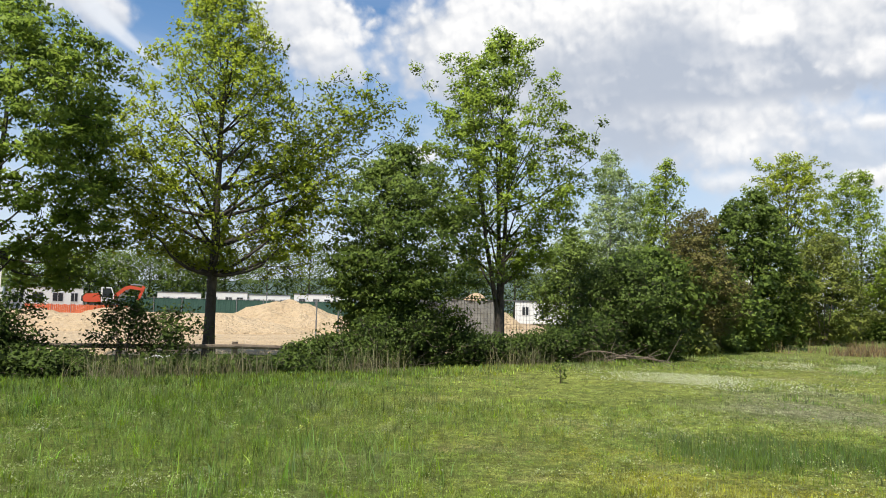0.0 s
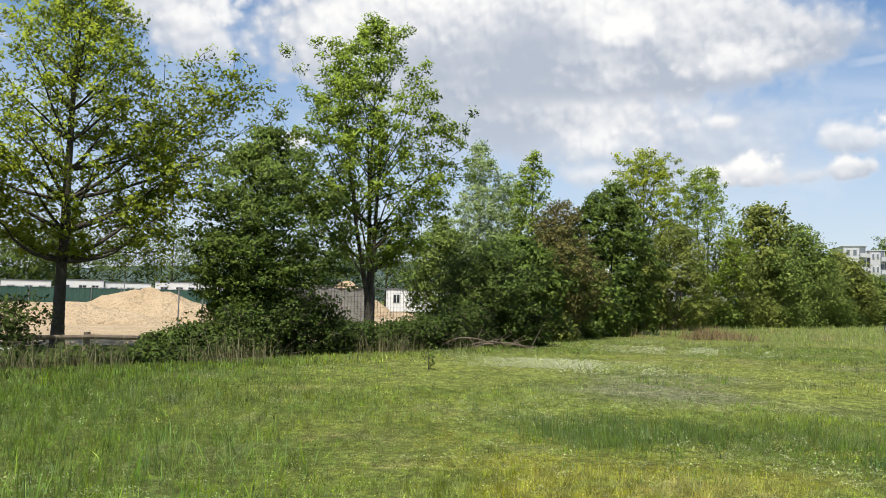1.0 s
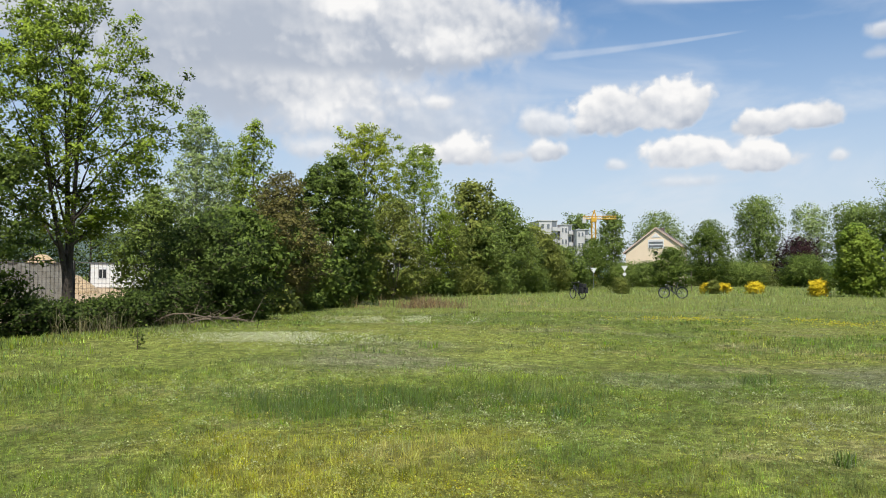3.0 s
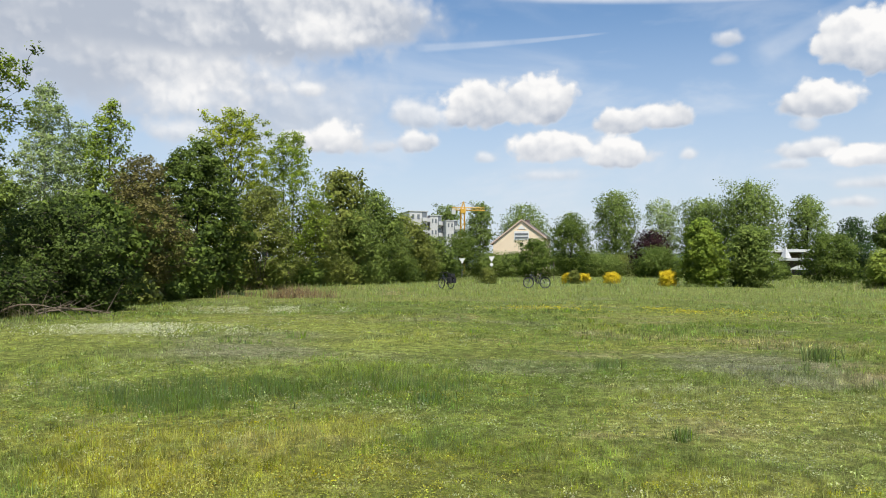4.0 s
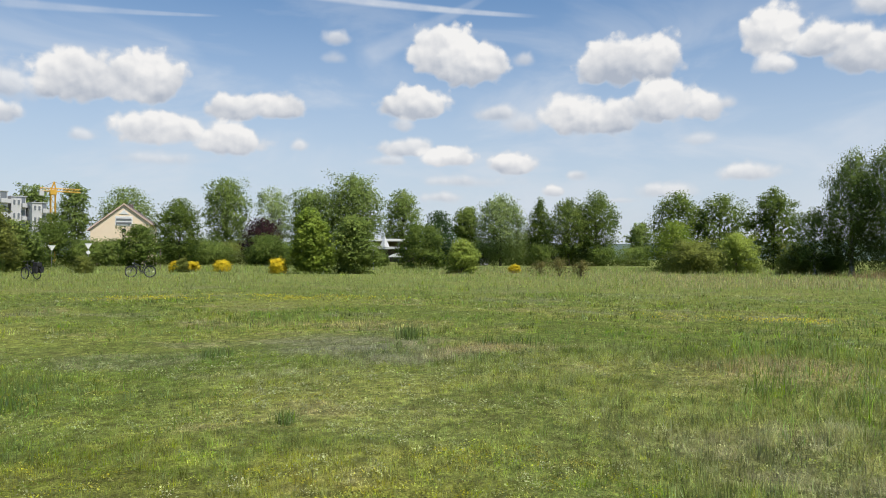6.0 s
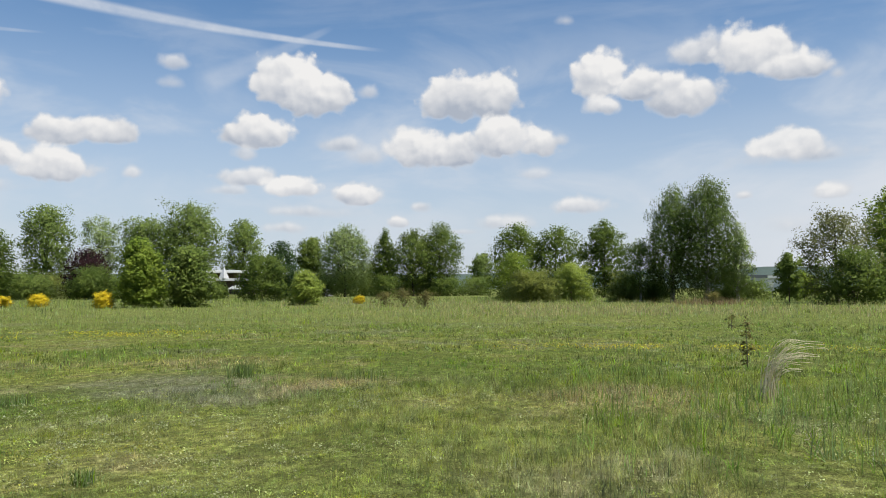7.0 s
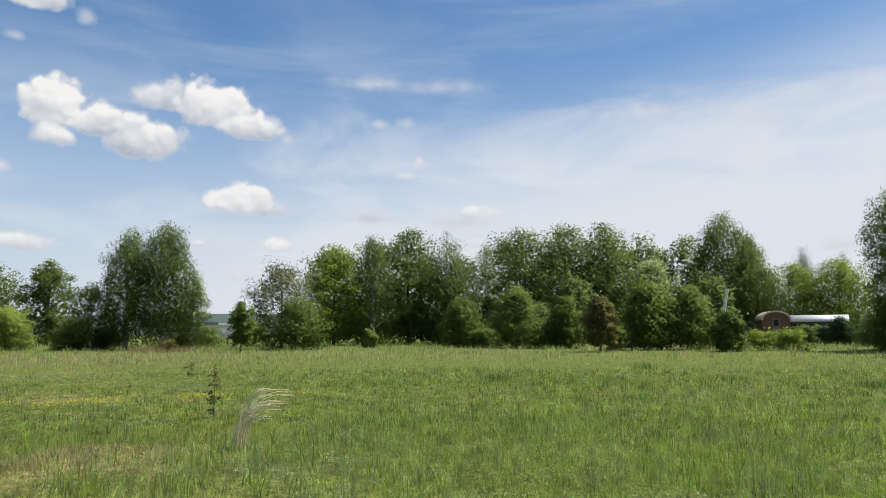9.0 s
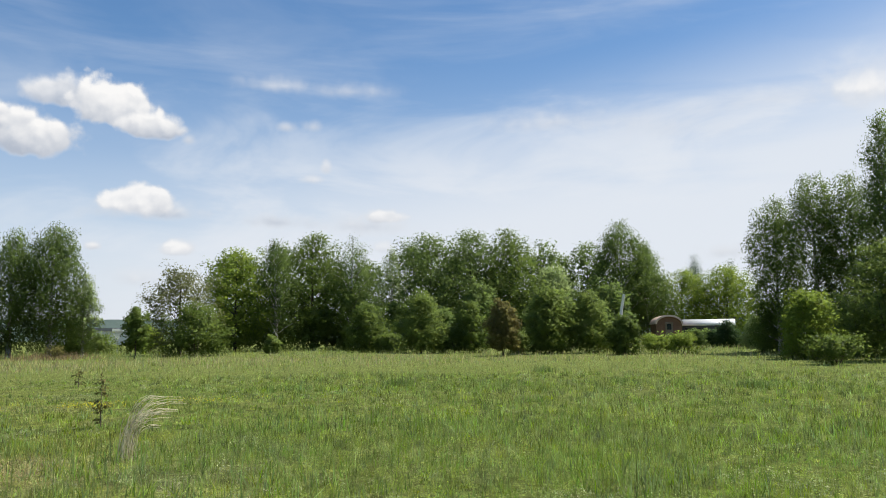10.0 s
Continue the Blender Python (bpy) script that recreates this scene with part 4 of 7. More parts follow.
def grow(h, r, clear, shape, leaves, size, seed, stems=1, girth=None, limbs=14, clump=12, spread=None, droop=0.0, lobes=(), gaps=0.3, twig=0.012, open_side=0.45, rise=0.5, fork=0.0, slim=0.62, simple=False, twigs=True, flat=0.7, even=0.0, fill=0):
    """Wood and leaves of one tree or shrub of height h and crown radius r, the crown starting at height clear.
    lobes: further limbs (bearing, reach, height, radius, number of clumps)."""
    rng = np.random.default_rng(seed)
    girth = girth or 0.016 * h + 0.03
    ss, rr = (np.array(k, float) for k in SHAPES[shape])
    wood, nodes, tips = [], [], []
    span = h - clear

    def reach(s, ang):
        lump = 0.44 + 0.42 * even + (1.0 - 0.7 * even) * fbm(ang * 1.5 + 10 + seed % 17, s * 4.2 + seed % 7, seed % 1000, 3)
        return r * np.interp(s, ss, rr) * lump

    # stems
    heads = []
    for k in range(stems):
        a = 2 * math.pi * (k + rng.random()) / stems
        out = 0.0 if stems == 1 else r * 0.38 * rng.uniform(0.5, 1.1)
        top = h * (0.95 if k == 0 else rng.uniform(0.6, 0.8) if fork else rng.uniform(0.7, 0.92))
        m = 14
        u = np.linspace(0, 1, m)
        wob = np.cumsum(rng.normal(0, 0.012 * h / m ** 0.5, (m, 2)), axis=0) * u[:, None]
        off = out * np.clip((u - fork) / (1 - fork), 0, 1) ** 0.85
        if fork and stems > 1:
            off, wob = off * 1.25, wob * np.clip(u - fork, 0, 1)[:, None] * 1.5
        line = np.column_stack([np.cos(a) * off + wob[:, 0], np.sin(a) * off + wob[:, 1], u * top])
        rad = girth * np.clip(1 - u, 0.04, 1) ** 0.9 * (1 + 0.25 * np.exp(-u * 30))
        if stems > 1:
            rad = np.where(u <= fork, rad, rad * 0.62)
        wood.append(tubes(line[None], rad[None], (9 if stems == 1 else 5) if twigs else 4))
        nodes.append(np.column_stack([line, rad])[3:])
        heads.append((line, rad))
        tips += [line[-1] + (0, 0, 0.05 * k) for k in range(3)] + [line[-2], line[-3], line[-4], line[-5], line[-6]] * (2 if fork else 1)
    # limbs
    for k in range(limbs):
        line0, rad0 = heads[k % stems]
        s = (k + rng.random()) / limbs
        z0 = min(max(clear * 0.75, 0.02 * h) + s * span * 0.78, h * 0.9)
        i = min(int(np.searchsorted(line0[:, 2], z0)), len(line0) - 1)
        start, rs = line0[i], rad0[i]
        ang = k * 2.39996 + rng.normal(0, 0.3)
        sr = np.clip((start[2] - clear) / span + 0.18, 0, 1)
        far = float(reach(np.array(sr), np.array(ang))) * rng.uniform(0.75, 1.0)
        far = max(0.25 * r, far - max(0.0, start[0] * math.cos(ang) + start[1] * math.sin(ang)))
        u = np.linspace(0, 1, 7)
        lift = min(far * (rise + 0.7 * s) * rng.uniform(0.7, 1.2), max(0.1 * r, 0.97 * h - start[2]))
        line = start + np.column_stack([np.cos(ang) * far * u, np.sin(ang) * far * u, lift * (u ** 1.2) - droop * far * 0.5 * u ** 3])
        line += np.cumsum(rng.normal(0, 0.03 * far, (7, 3)), axis=0) * u[:, None] * 0.7
        rad = max(min(rs * 0.6, girth * 0.4), twig) * np.clip(1 - u, 0.12, 1)
        wood.append(tubes(line[None], rad[None], 4 if twigs else 3))
        nodes.append(np.column_stack([line, rad])[1:])
        tips += [line[-1], line[-1], line[-2], line[-3]]
    for bear, out, z1, rad1, num in lobes:
        line0, rad0 = heads[0]
        i = min(int(np.searchsorted(line0[:, 2], max(clear * 0.9, z1 - out * 0.75))), len(line0) - 2)
        u = np.linspace(0, 1, 8)
        aim = np.array([math.cos(bear) * out, math.sin(bear) * out, z1])
        line = line0[i] + (aim - line0[i]) * u[:, None] + np.array([0, 0, 1.0]) * (np.sin(u * math.pi) * -0.10 * out)[:, None]
        line += np.cumsum(rng.normal(0, 0.02 * out, (8, 3)), axis=0) * u[:, None]
        wood.append(tubes(line[None], (rad0[i] * 0.55 * np.clip(1 - u, 0.12, 1))[None], 6))
        nodes.append(np.column_stack([line, rad0[i] * 0.5 * (1 - u)])[2:])
    nodes = np.concatenate(nodes)
    # clumps of leaves in the crown
    num = max(20, int(leaves / clump))
    s = rng.random(num * 4)
    s = s[rng.random(len(s)) < (0.15 + np.interp(s, ss, rr))][:num]
    ang = rng.uniform(0, 2 * math.pi, len(s))
    q = rng.random(len(s)) ** open_side
    R = reach(s, ang) * q
    c = np.column_stack([np.cos(ang) * R, np.sin(ang) * R, clear + s * span])
    hole = fbm(c[:, 0] / r * 2.2 + 30, (c[:, 2] / h * 5 + c[:, 1] / r * 2.2), seed % 900 + 5, 2)
    c = c[hole > gaps]
    more = [c, np.array(tips) + rng.normal(0, 0.35, (len(tips), 3)) * (spread or r * 0.13)]
    for bear, out, z1, rad1, n1 in lobes:
        more.append(np.array([math.cos(bear) * out * 0.82, math.sin(bear) * out * 0.82, z1]) + rng.normal(0, 0.5, (int(n1 * 90 / clump), 3)) * rad1)
    c = np.concatenate(more)
    c[:, 2] = np.maximum(c[:, 2], 0.12)
    # twigs: each clump hangs on the nearest limb or on a clump that hangs already
    gap = np.linalg.norm(c[:, None] - nodes[None, :, :3], axis=2) + np.maximum(0, nodes[None, :, 2] - c[:, None, 2]) * 1.2
    near, src = gap.min(1), nodes[gap.argmin(1), :3].copy()
    if twigs:
        left = np.ones(len(c), bool)
        for _ in range(len(c)):
            k = int(np.argmin(np.where(left, near, 1e9)))
            left[k] = False
            d = np.linalg.norm(c - c[k], axis=1) * 1.15 + np.maximum(0, c[k, 2] - c[:, 2])
            better = left & (d < near)
            near[better], src[better] = d[better], c[k]
        u = np.array([0, 0.5, 1.0])[:: 1 if leaves > 20000 else 2]
        tw = src[:, None] + (c - src)[:, None] * u[:, None]
        if len(u) > 2:
            tw[:, 1] += rng.normal(0, 0.08, (len(c), 3)) * np.linalg.norm(c - src, axis=1)[:, None]
        wood.append(tubes(tw, np.tile(1 - 0.6 * u, (len(c), 1)) * twig, 3))
    spread = spread or r * 0.13
    per = max(1, int(leaves / len(c)))
    at = np.repeat(c, per, axis=0)
    off = rng.normal(0, 1, at.shape)
    off *= spread * 1.75 * (rng.random(len(at)) ** 0.5 / np.linalg.norm(off, axis=1))[:, None]
    off[:, 2] *= flat
    if droop:
        off[:, 2] = off[:, 2] * 0.8 - np.abs(rng.normal(0, 1, len(at))) * spread * 2.2 * droop
    sizes = np.full(len(at), size)
    if fill:
        # larger leaves inside the clumps close the crown
        heart = np.array([0, 0, clear + 0.42 * span])
        inner = heart + (np.repeat(c, fill, axis=0) - heart) * 0.82
        push = rng.normal(0, 0.75 * spread, inner.shape)
        at, off, sizes = np.concatenate([at, inner]), np.concatenate([off, push]), np.concatenate([sizes, np.full(len(inner), size * (1.5 if fill > 3 else 2.0))])
    at = at + off
    at[:, 2] = np.maximum(at[:, 2], 0.05)
    out = off / (np.linalg.norm(off, axis=1, keepdims=True) + 1e-6)
    core = at - np.array([0, 0, clear + 0.4 * span])
    core /= np.array([r, r, span * 0.6])
    core /= np.linalg.norm(core, axis=1, keepdims=True) + 1e-6
    puff = out * 0.75 + core * 0.7 + np.array([0, 0, 0.25]) + rng.normal(0, 0.2, at.shape)
    puff /= np.linalg.norm(puff, axis=1, keepdims=True) + 1e-6
    return join(wood), leaf_mesh(rng, at, sizes, droop, slim, simple, out), puff


def plant(name, az, dist, label, category, bark, leaf, z=0.0, group="", **k):
    """A tree or shrub of two parts at a bearing and distance."""
    wood, green, puff = grow(**k)
    x, y = place(az, dist)
    ob = thing(name, Matrix.Translation((x, y, float(ground_z(x, y)) - 0.03 + z)), label, category, group)
    child("trunk" if "tree" in name else "stem", mesh_from("wood", *wood, bark, True), ob)
    child("crown" if "tree" in name else "foliage", mesh_from("leaves", *green, leaf, puff=puff), ob)
    return ob


def right_of(az):
    """The bearing, for a lobe, that points to the right as seen from the meadow's middle."""
    return math.atan2(-math.sin(radians(az)), math.cos(radians(az)))


# ---- the row of trees and shrubs along the building site ----
plant("maple_tree", -34.5, 20.5, "tall maple with dense fresh green leaves at the field's edge", "tree", BARK, LEAF_MAPLE, h=8.9, r=3.7, clear=2.3, shape="oval", leaves=38000, size=0.11, simple=True, seed=101, limbs=28, clump=56, spread=0.2, flat=0.55, gaps=0.47, stems=3, fork=0.2, girth=0.2,
      lobes=((right_of(-34.5), 2.3, 3.0, 1.0, 12), (right_of(-34.5) + 0.7, 1.8, 2.3, 0.9, 10), (right_of(-34.5) - 0.6, 2.4, 3.5, 1.1, 12)))
plant("oak_tree", -20.5, 22.5, "open young oak with sparse yellowish green leaves and dark trunk", "tree", BARK, LEAF_FRESH, h=11.0, r=3.3, clear=2.6, shape="flame", leaves=50000, size=0.100, simple=True, seed=102, girth=0.165, limbs=44, clump=30, spread=0.18, flat=0.7, gaps=0.40, rise=0.6,
      lobes=((right_of(-20.5), 5.2, 7.3, 1.2, 24), (right_of(-20.5) + 0.1, 3.7, 6.9, 1.3, 22), (right_of(-20.5) + 0.5, 4.2, 6.2, 1.4, 36), (right_of(-20.5) - 0.5, 3.4, 5.0, 1.3, 30), (right_of(-20.5) + math.pi, 3.4, 5.8, 1.3, 30), (right_of(-20.5) + 2.6, 3.2, 4.6, 1.2, 26), (right_of(-20.5) + 0.2, 2.6, 3.7, 1.1, 24), (right_of(-20.5) - 0.9, 3.2, 3.5, 1.1, 14), (right_of(-20.5) + 3.5, 2.6, 3.6, 1.0, 12)))
plant("maple_tree", -7.1, 21.5, "low dark green maple with dense branches down to the ground", "tree", BARK, LEAF_DARK, h=6.1, r=2.4, clear=0.2, shape="oval", leaves=50000, size=0.088, simple=True, seed=103, stems=2, girth=0.11, limbs=44, clump=44, spread=0.22, flat=0.36, gaps=0.43, slim=0.75, rise=0.35)
plant("oak_tree", 0.5, 24.0, "tall upright oak with a pyramid crown of fresh leaves", "tree", BARK, LEAF_SPRING, h=10.45, r=2.9, clear=2.6, shape="flame", leaves=35000, size=0.102, simple=True, seed=104, girth=0.18, limbs=46, clump=38, spread=0.165, flat=0.8, gaps=0.46, rise=1.3, stems=3, fork=0.18,
      lobes=((right_of(0.5), 2.9, 6.6, 0.8, 9), (right_of(0.5), 2.4, 5.2, 0.8, 6)))
plant("shrub", 9.3, 26.5, "dense dark green shrub at the field's edge", "shrub", BARK_TWIG, LEAF_BRAMBLE_SHADED, h=3.3, r=2.2, clear=0.05, shape="bush", leaves=22000, size=0.095, simple=True, seed=105, stems=5, limbs=12, clump=40, spread=0.2, gaps=0.2, slim=0.75, girth=0.05)
plant("birch_tree", 8.6, 37.0, "slender young birch with light sparse leaves", "tree", BARK_BIRCH, LEAF_GREY, h=9.3, r=2.2, clear=1.0, shape="flame", leaves=15000, size=0.115, simple=True, seed=106, girth=0.08, limbs=30, clump=22, spread=0.18, gaps=0.36, rise=1.1)
plant("poplar_tree", 12.4, 38.0, "thin poplar with scattered light green leaves", "tree", BARK, LEAF_SPRING, h=9.0, r=1.9, clear=1.4, shape="flame", leaves=11000, size=0.115, simple=True, seed=107, girth=0.09, limbs=26, clump=20, spread=0.16, gaps=0.40, rise=1.2)
plant("shrub", 14.6, 33.0, "brownish shrub with reddish young leaves", "shrub", BARK_TWIG, LEAF_BROWN, h=5.9, r=2.0, clear=0.2, shape="oval", leaves=17000, size=0.11, simple=True, seed=108, stems=4, limbs=16, clump=26, spread=0.17, gaps=0.3, girth=0.05)
plant("chestnut_tree", 18.0, 41.0, "dense green chestnut with a rounded crown reaching low", "tree", BARK, LEAF_UNDER, h=7.8, r=2.9, clear=0.3, shape="bush", leaves=28000, size=0.16, simple=True, seed=109, stems=2, limbs=24, clump=44, spread=0.22, gaps=0.27, slim=0.75)
plant("poplar_tree", 20.5, 50.0, "tall poplar with upright yellow-green branches", "tree", BARK, LEAF_FRESH, h=11.3, r=2.6, clear=1.2, shape="column", leaves=18000, size=0.15, simple=True, seed=110, girth=0.14, limbs=34, clump=22, spread=0.2, gaps=0.3, rise=1.6)
plant("willow_tree", 24.6, 57.0, "grey-green willow with many upright stems", "tree", BARK, LEAF_SPRING, h=11.2, r=2.9, clear=1.0, shape="column", leaves=15000, size=0.16, simple=True, seed=111, stems=4, limbs=28, clump=20, spread=0.22, gaps=0.38, rise=1.6, girth=0.09)
plant("shrub", 22.6, 48.0, "yellowish green shrub between taller trees", "shrub", BARK_TWIG, LEAF_OLIVE, h=6.2, r=2.7, clear=0.1, shape="bush", leaves=14000, size=0.16, simple=True, seed=112, stems=4, limbs=14, clump=30, spread=0.22, girth=0.06)

# ways in which the farther trees and shrubs grow
DENSE = dict(shape="round", size=0.33, clump=36, gaps=0.30, slim=0.75, limbs=16)
POPLAR = dict(shape="column", size=0.34, clump=32, gaps=0.29, slim=0.75, limbs=22, rise=1.5)
BIRCH = dict(shape="flame", size=0.22, clump=34, gaps=0.33, slim=0.6, limbs=30, rise=0.9, droop=0.8)
BUSH = dict(shape="bush", size=0.20, clump=34, gaps=0.35, slim=0.75, limbs=10, stems=4, girth=0.05)
CONIFER = dict(shape="cone", size=0.24, clump=16, gaps=0.26, slim=0.35, limbs=30, rise=-0.05, droop=0.3)
LOW = dict(shape="bush", size=0.085, clump=24, gaps=0.36, slim=0.7, limbs=8, stems=5, girth=0.03)


def tree(name, az, dist, h, r, leaf, way, label, seed, leaves=6000, clear=None, bark=None, group="", **k):
    low = "shrub" in name or "bush" in name or "bramble" in name
    opts = dict(way, **k)
    opts["size"] *= 0.60 if dist > 70 else 0.70 if dist > 40 else 0.95
    if dist > 105:
        opts["clump"] = opts["clump"] // 2
    plant(name, az, dist, label, "shrub" if low else "tree", bark or (BARK_TWIG if low else BARK), leaf, group=group, h=h, r=r,
          clear=(0.03 * h if low else 0.18 * h) if clear is None else clear, leaves=int(leaves * ((1.8 if way is BIRCH else 1.65 if dist > 70 else 1.4) if dist > 40 else 1.4)), seed=seed, simple=True, even=0.8 if dist > 105 else 0.45 if dist > 70 else 0.0, fill=5 if dist > 105 else 3 if dist > 70 else 2 if dist > 48 else 0, twigs=dist < 50, spread=k.get("spread", (0.095 if way is BIRCH else 0.135) * r + 0.04), **{a: b for a, b in opts.items() if a != "spread"})


# young light trees standing in the hedge's second row
plant("birch_tree", 10.6, 41.0, "thin young birch with a light airy crown", "tree", BARK_BIRCH, LEAF_GREY, h=8.6, r=2.2, clear=0.8, shape="flame", leaves=12000, size=0.12, simple=True, seed=113, girth=0.07, limbs=28, clump=22, spread=0.18, gaps=0.4, rise=1.1)
plant("maple_tree", 5.6, 33.0, "green young maple behind the fence", "tree", BARK, LEAF_MID, h=5.0, r=1.7, clear=0.6, shape="oval", leaves=12000, size=0.12, simple=True, seed=114, girth=0.07, limbs=20, clump=26, spread=0.2, gaps=0.36)
ROW = "hedge along the building site"
tree("poplar_tree", 28.3, 66, 9.6, 2.6, LEAF_OLIVE, POPLAR, "olive green tree in the field hedge", 201, 6500, 0.4, group=ROW)
tree("maple_tree", 30.6, 72, 8.9, 2.9, LEAF_MID, DENSE, "mid green tree in the field hedge", 202, 6500, 0.3, group=ROW)
tree("maple_tree", 33.0, 79, 6.9, 2.9, LEAF_OLIVE, DENSE, "olive green tree in the field hedge", 203, 6000, 0.3, group=ROW)
tree("maple_tree", 34.9, 86, 4.8, 2.7, LEAF_MID, DENSE, "low green tree at the hedge's end", 204, 5500, 0.2, group=ROW)
tree("shrub", 26.5, 60, 6.8, 2.8, LEAF_OLIVE, BUSH, "olive green shrub in the hedge", 205, 7000, group=ROW)
tree("shrub", 29.4, 65, 6.2, 2.8, LEAF_MID, BUSH, "mid green shrub in the hedge", 206, 6500, group=ROW)
tree("shrub", 31.9, 72, 5.8, 2.8, LEAF_MID, BUSH, "green shrub in the hedge", 207, 6000, group=ROW)
tree("shrub", 34.0, 80, 4.6, 2.6, LEAF_OLIVE, BUSH, "olive green shrub at the hedge's end", 208, 5000, group=ROW)
tree("shrub", 36.0, 88, 2.8, 2.6, LEAF_DARK, BUSH, "dark shrub at the hedge's end", 209, 4500, group=ROW)
tree("shrub", 16.4, 37, 3.4, 2.2, LEAF_DARK, BUSH, "green shrub below the hedge trees", 210, 6000, group=ROW)
tree("shrub", 11.4, 31, 4.0, 2.2, LEAF_UNDER, BUSH, "green shrub below the young birch", 211, 8000, group=ROW)
tree("shrub", 7.4, 25.5, 1.5, 1.0, LEAF_BRAMBLE_SHADED, LOW, "green shrub beside the site fence", 212, 6000, group=ROW)
tree("shrub", -34.2, 19.0, 1.7, 1.2, LEAF_BRAMBLE_SHADED, LOW, "dark low shrub below the maple", 213, 8000, group=ROW)
tree("shrub", -38.2, 18.8, 2.3, 1.7, LEAF_BRAMBLE_SHADED, LOW, "dark low shrub below the maple", 214, 7000, group=ROW)
tree("shrub", -26.0, 20.0, 1.75, 0.95, LEAF_BRAMBLE_SHADED, LOW, "thin dark shrub with open twigs", 215, 1900, gaps=0.36, group=ROW)
tree("shrub", -23.2, 20.0, 1.5, 0.9, LEAF_BRAMBLE_SHADED, LOW, "thin dark shrub with open twigs", 216, 1700, gaps=0.36, group=ROW)
for k, (az, dd, hh, rr) in enumerate(((-29.6, 18.6, 0.5, 0.7), (-14.2, 19.8, 0.5, 0.6), (-13.0, 19.6, 0.65, 0.7), (-11.4, 20.0, 0.8, 0.8), (-8.6, 19.8, 1.2, 1.1), (-6.0, 20.2, 1.3, 1.2), (-3.4, 21.0, 1.1, 1.0), (-1.0, 21.4, 0.85, 0.9), (1.4, 22.0, 0.75, 0.9), (3.2, 22.6, 0.85, 0.9), (5.3, 23.2, 1.0, 1.0), (7.4, 24.0, 1.3, 1.2))):
    tree("bramble_bush", az, dd, hh, rr, LEAF_BRAMBLE_SHADED, LOW, "low bramble with arching stems at the field's edge", 230 + k, 2600, group="brambles along the hedge")
for k in range(17):
    az = -43.5 + 2.25 * k + 0.6 * math.sin(k * 2.7)
    tree("bramble_bush", az, float(hedge_foot(az)) + 1.5 + 0.3 * math.sin(k * 1.7), (0.30 if -29 < az < -11 else 0.48) + 0.10 * math.sin(k * 3.1), 0.62, LEAF_BRAMBLE_SHADED, LOW, "low dark bramble in the dry grass along the hedge", 270 + k, 1100, group="brambles along the hedge")
for k, (az, dd, hh, rr) in enumerate(((11.3, 27.5, 0.9, 1.1), (13.2, 31, 1.1, 1.4), (15.2, 35, 1.2, 1.5), (17.6, 42, 1.3, 1.8), (20.0, 48, 1.5, 2.2), (22.6, 54, 1.6, 2.4), (25.2, 58, 1.7, 2.6), (27.8, 64, 1.8, 2.6), (30.2, 70, 1.8, 2.8), (32.6, 76, 1.8, 2.8))):
    tree("bramble_bush", az, dd, hh, rr, (LEAF_DARK, LEAF_OLIVE, LEAF_MID)[k % 3], LOW, "low green bramble in front of the hedge", 250 + k, 3600, size=0.14 + 0.0015 * dd, group="brambles along the hedge")

# ---- trees round the far side of the meadow ----
FAR = "trees beyond the meadow"
tree("poplar_tree", 36.2, 215, 19, 4.4, LEAF_FAR_HAZED, POPLAR, "distant tree behind the flats", 301, 2500, group=FAR, size=0.7)
tree("poplar_tree", 38.6, 190, 17.6, 3.6, LEAF_FAR_HAZED, POPLAR, "distant upright tree beside the crane", 302, 3000, group=FAR, size=0.6)
tree("ash_tree", 41.9, 165, 15.0, 6.0, LEAF_FAR_HAZED, DENSE, "broad tree behind the house", 303, 4500, group=FAR, size=0.5, gaps=0.3)
tree("shrub", 37.3, 115, 7.0, 3.0, LEAF_DARK, BUSH, "dark green bush beside the road signs", 304, 5000, size=0.3, group=FAR)
tree("shrub", 39.6, 116, 3.6, 3.4, LEAF_MID, BUSH, "green bushes before the house", 305, 5000, size=0.3, group=FAR)
tree("shrub", 41.2, 114, 3.5, 2.8, LEAF_MID, BUSH, "green bush before the house", 306, 4500, size=0.3, group=FAR)
tree("hawthorn_tree", 42.8, 78, 4.1, 2.1, LEAF_DARK, DENSE, "small dark round tree behind the bicycle", 307, 6000, 0.3, group=FAR, size=0.24)
tree("maple_tree", 45.3, 110, 9.0, 3.3, LEAF_DARK, DENSE, "dark round tree beyond the meadow", 308, 6000, 0.4, group=FAR)
tree("poplar_tree", 48.5, 150, 15.8, 4.6, LEAF_FAR_HAZED, POPLAR, "tall rounded poplar beyond the meadow", 309, 6500, group=FAR, size=0.45)
tree("ash_tree", 51.7, 160, 15.8, 4.2, LEAF_GREY, DENSE, "light open tree with visible branches", 310, 3600, group=FAR, size=0.45, gaps=0.34)
tree("beech_tree", 51.0, 120, 7.0, 3.4, LEAF_PURPLE, DENSE, "dark purple copper beech", 311, 5000, 0.2, group=FAR)
tree("shrub", 51.4, 112, 4.2, 3.4, LEAF_DARK, BUSH, "green bush in front of the copper beech", 333, 4500, size=0.3, group=FAR)
tree("shrub", 47.6, 118, 3.4, 3.6, LEAF_MID, BUSH, "low green bush before the poplars", 334, 4000, size=0.3, group=FAR)
tree("poplar_tree", 54.8, 152, 14.2, 5.5, LEAF_FAR_HAZED, POPLAR, "large poplar beyond the meadow", 312, 6500, group=FAR, size=0.5)
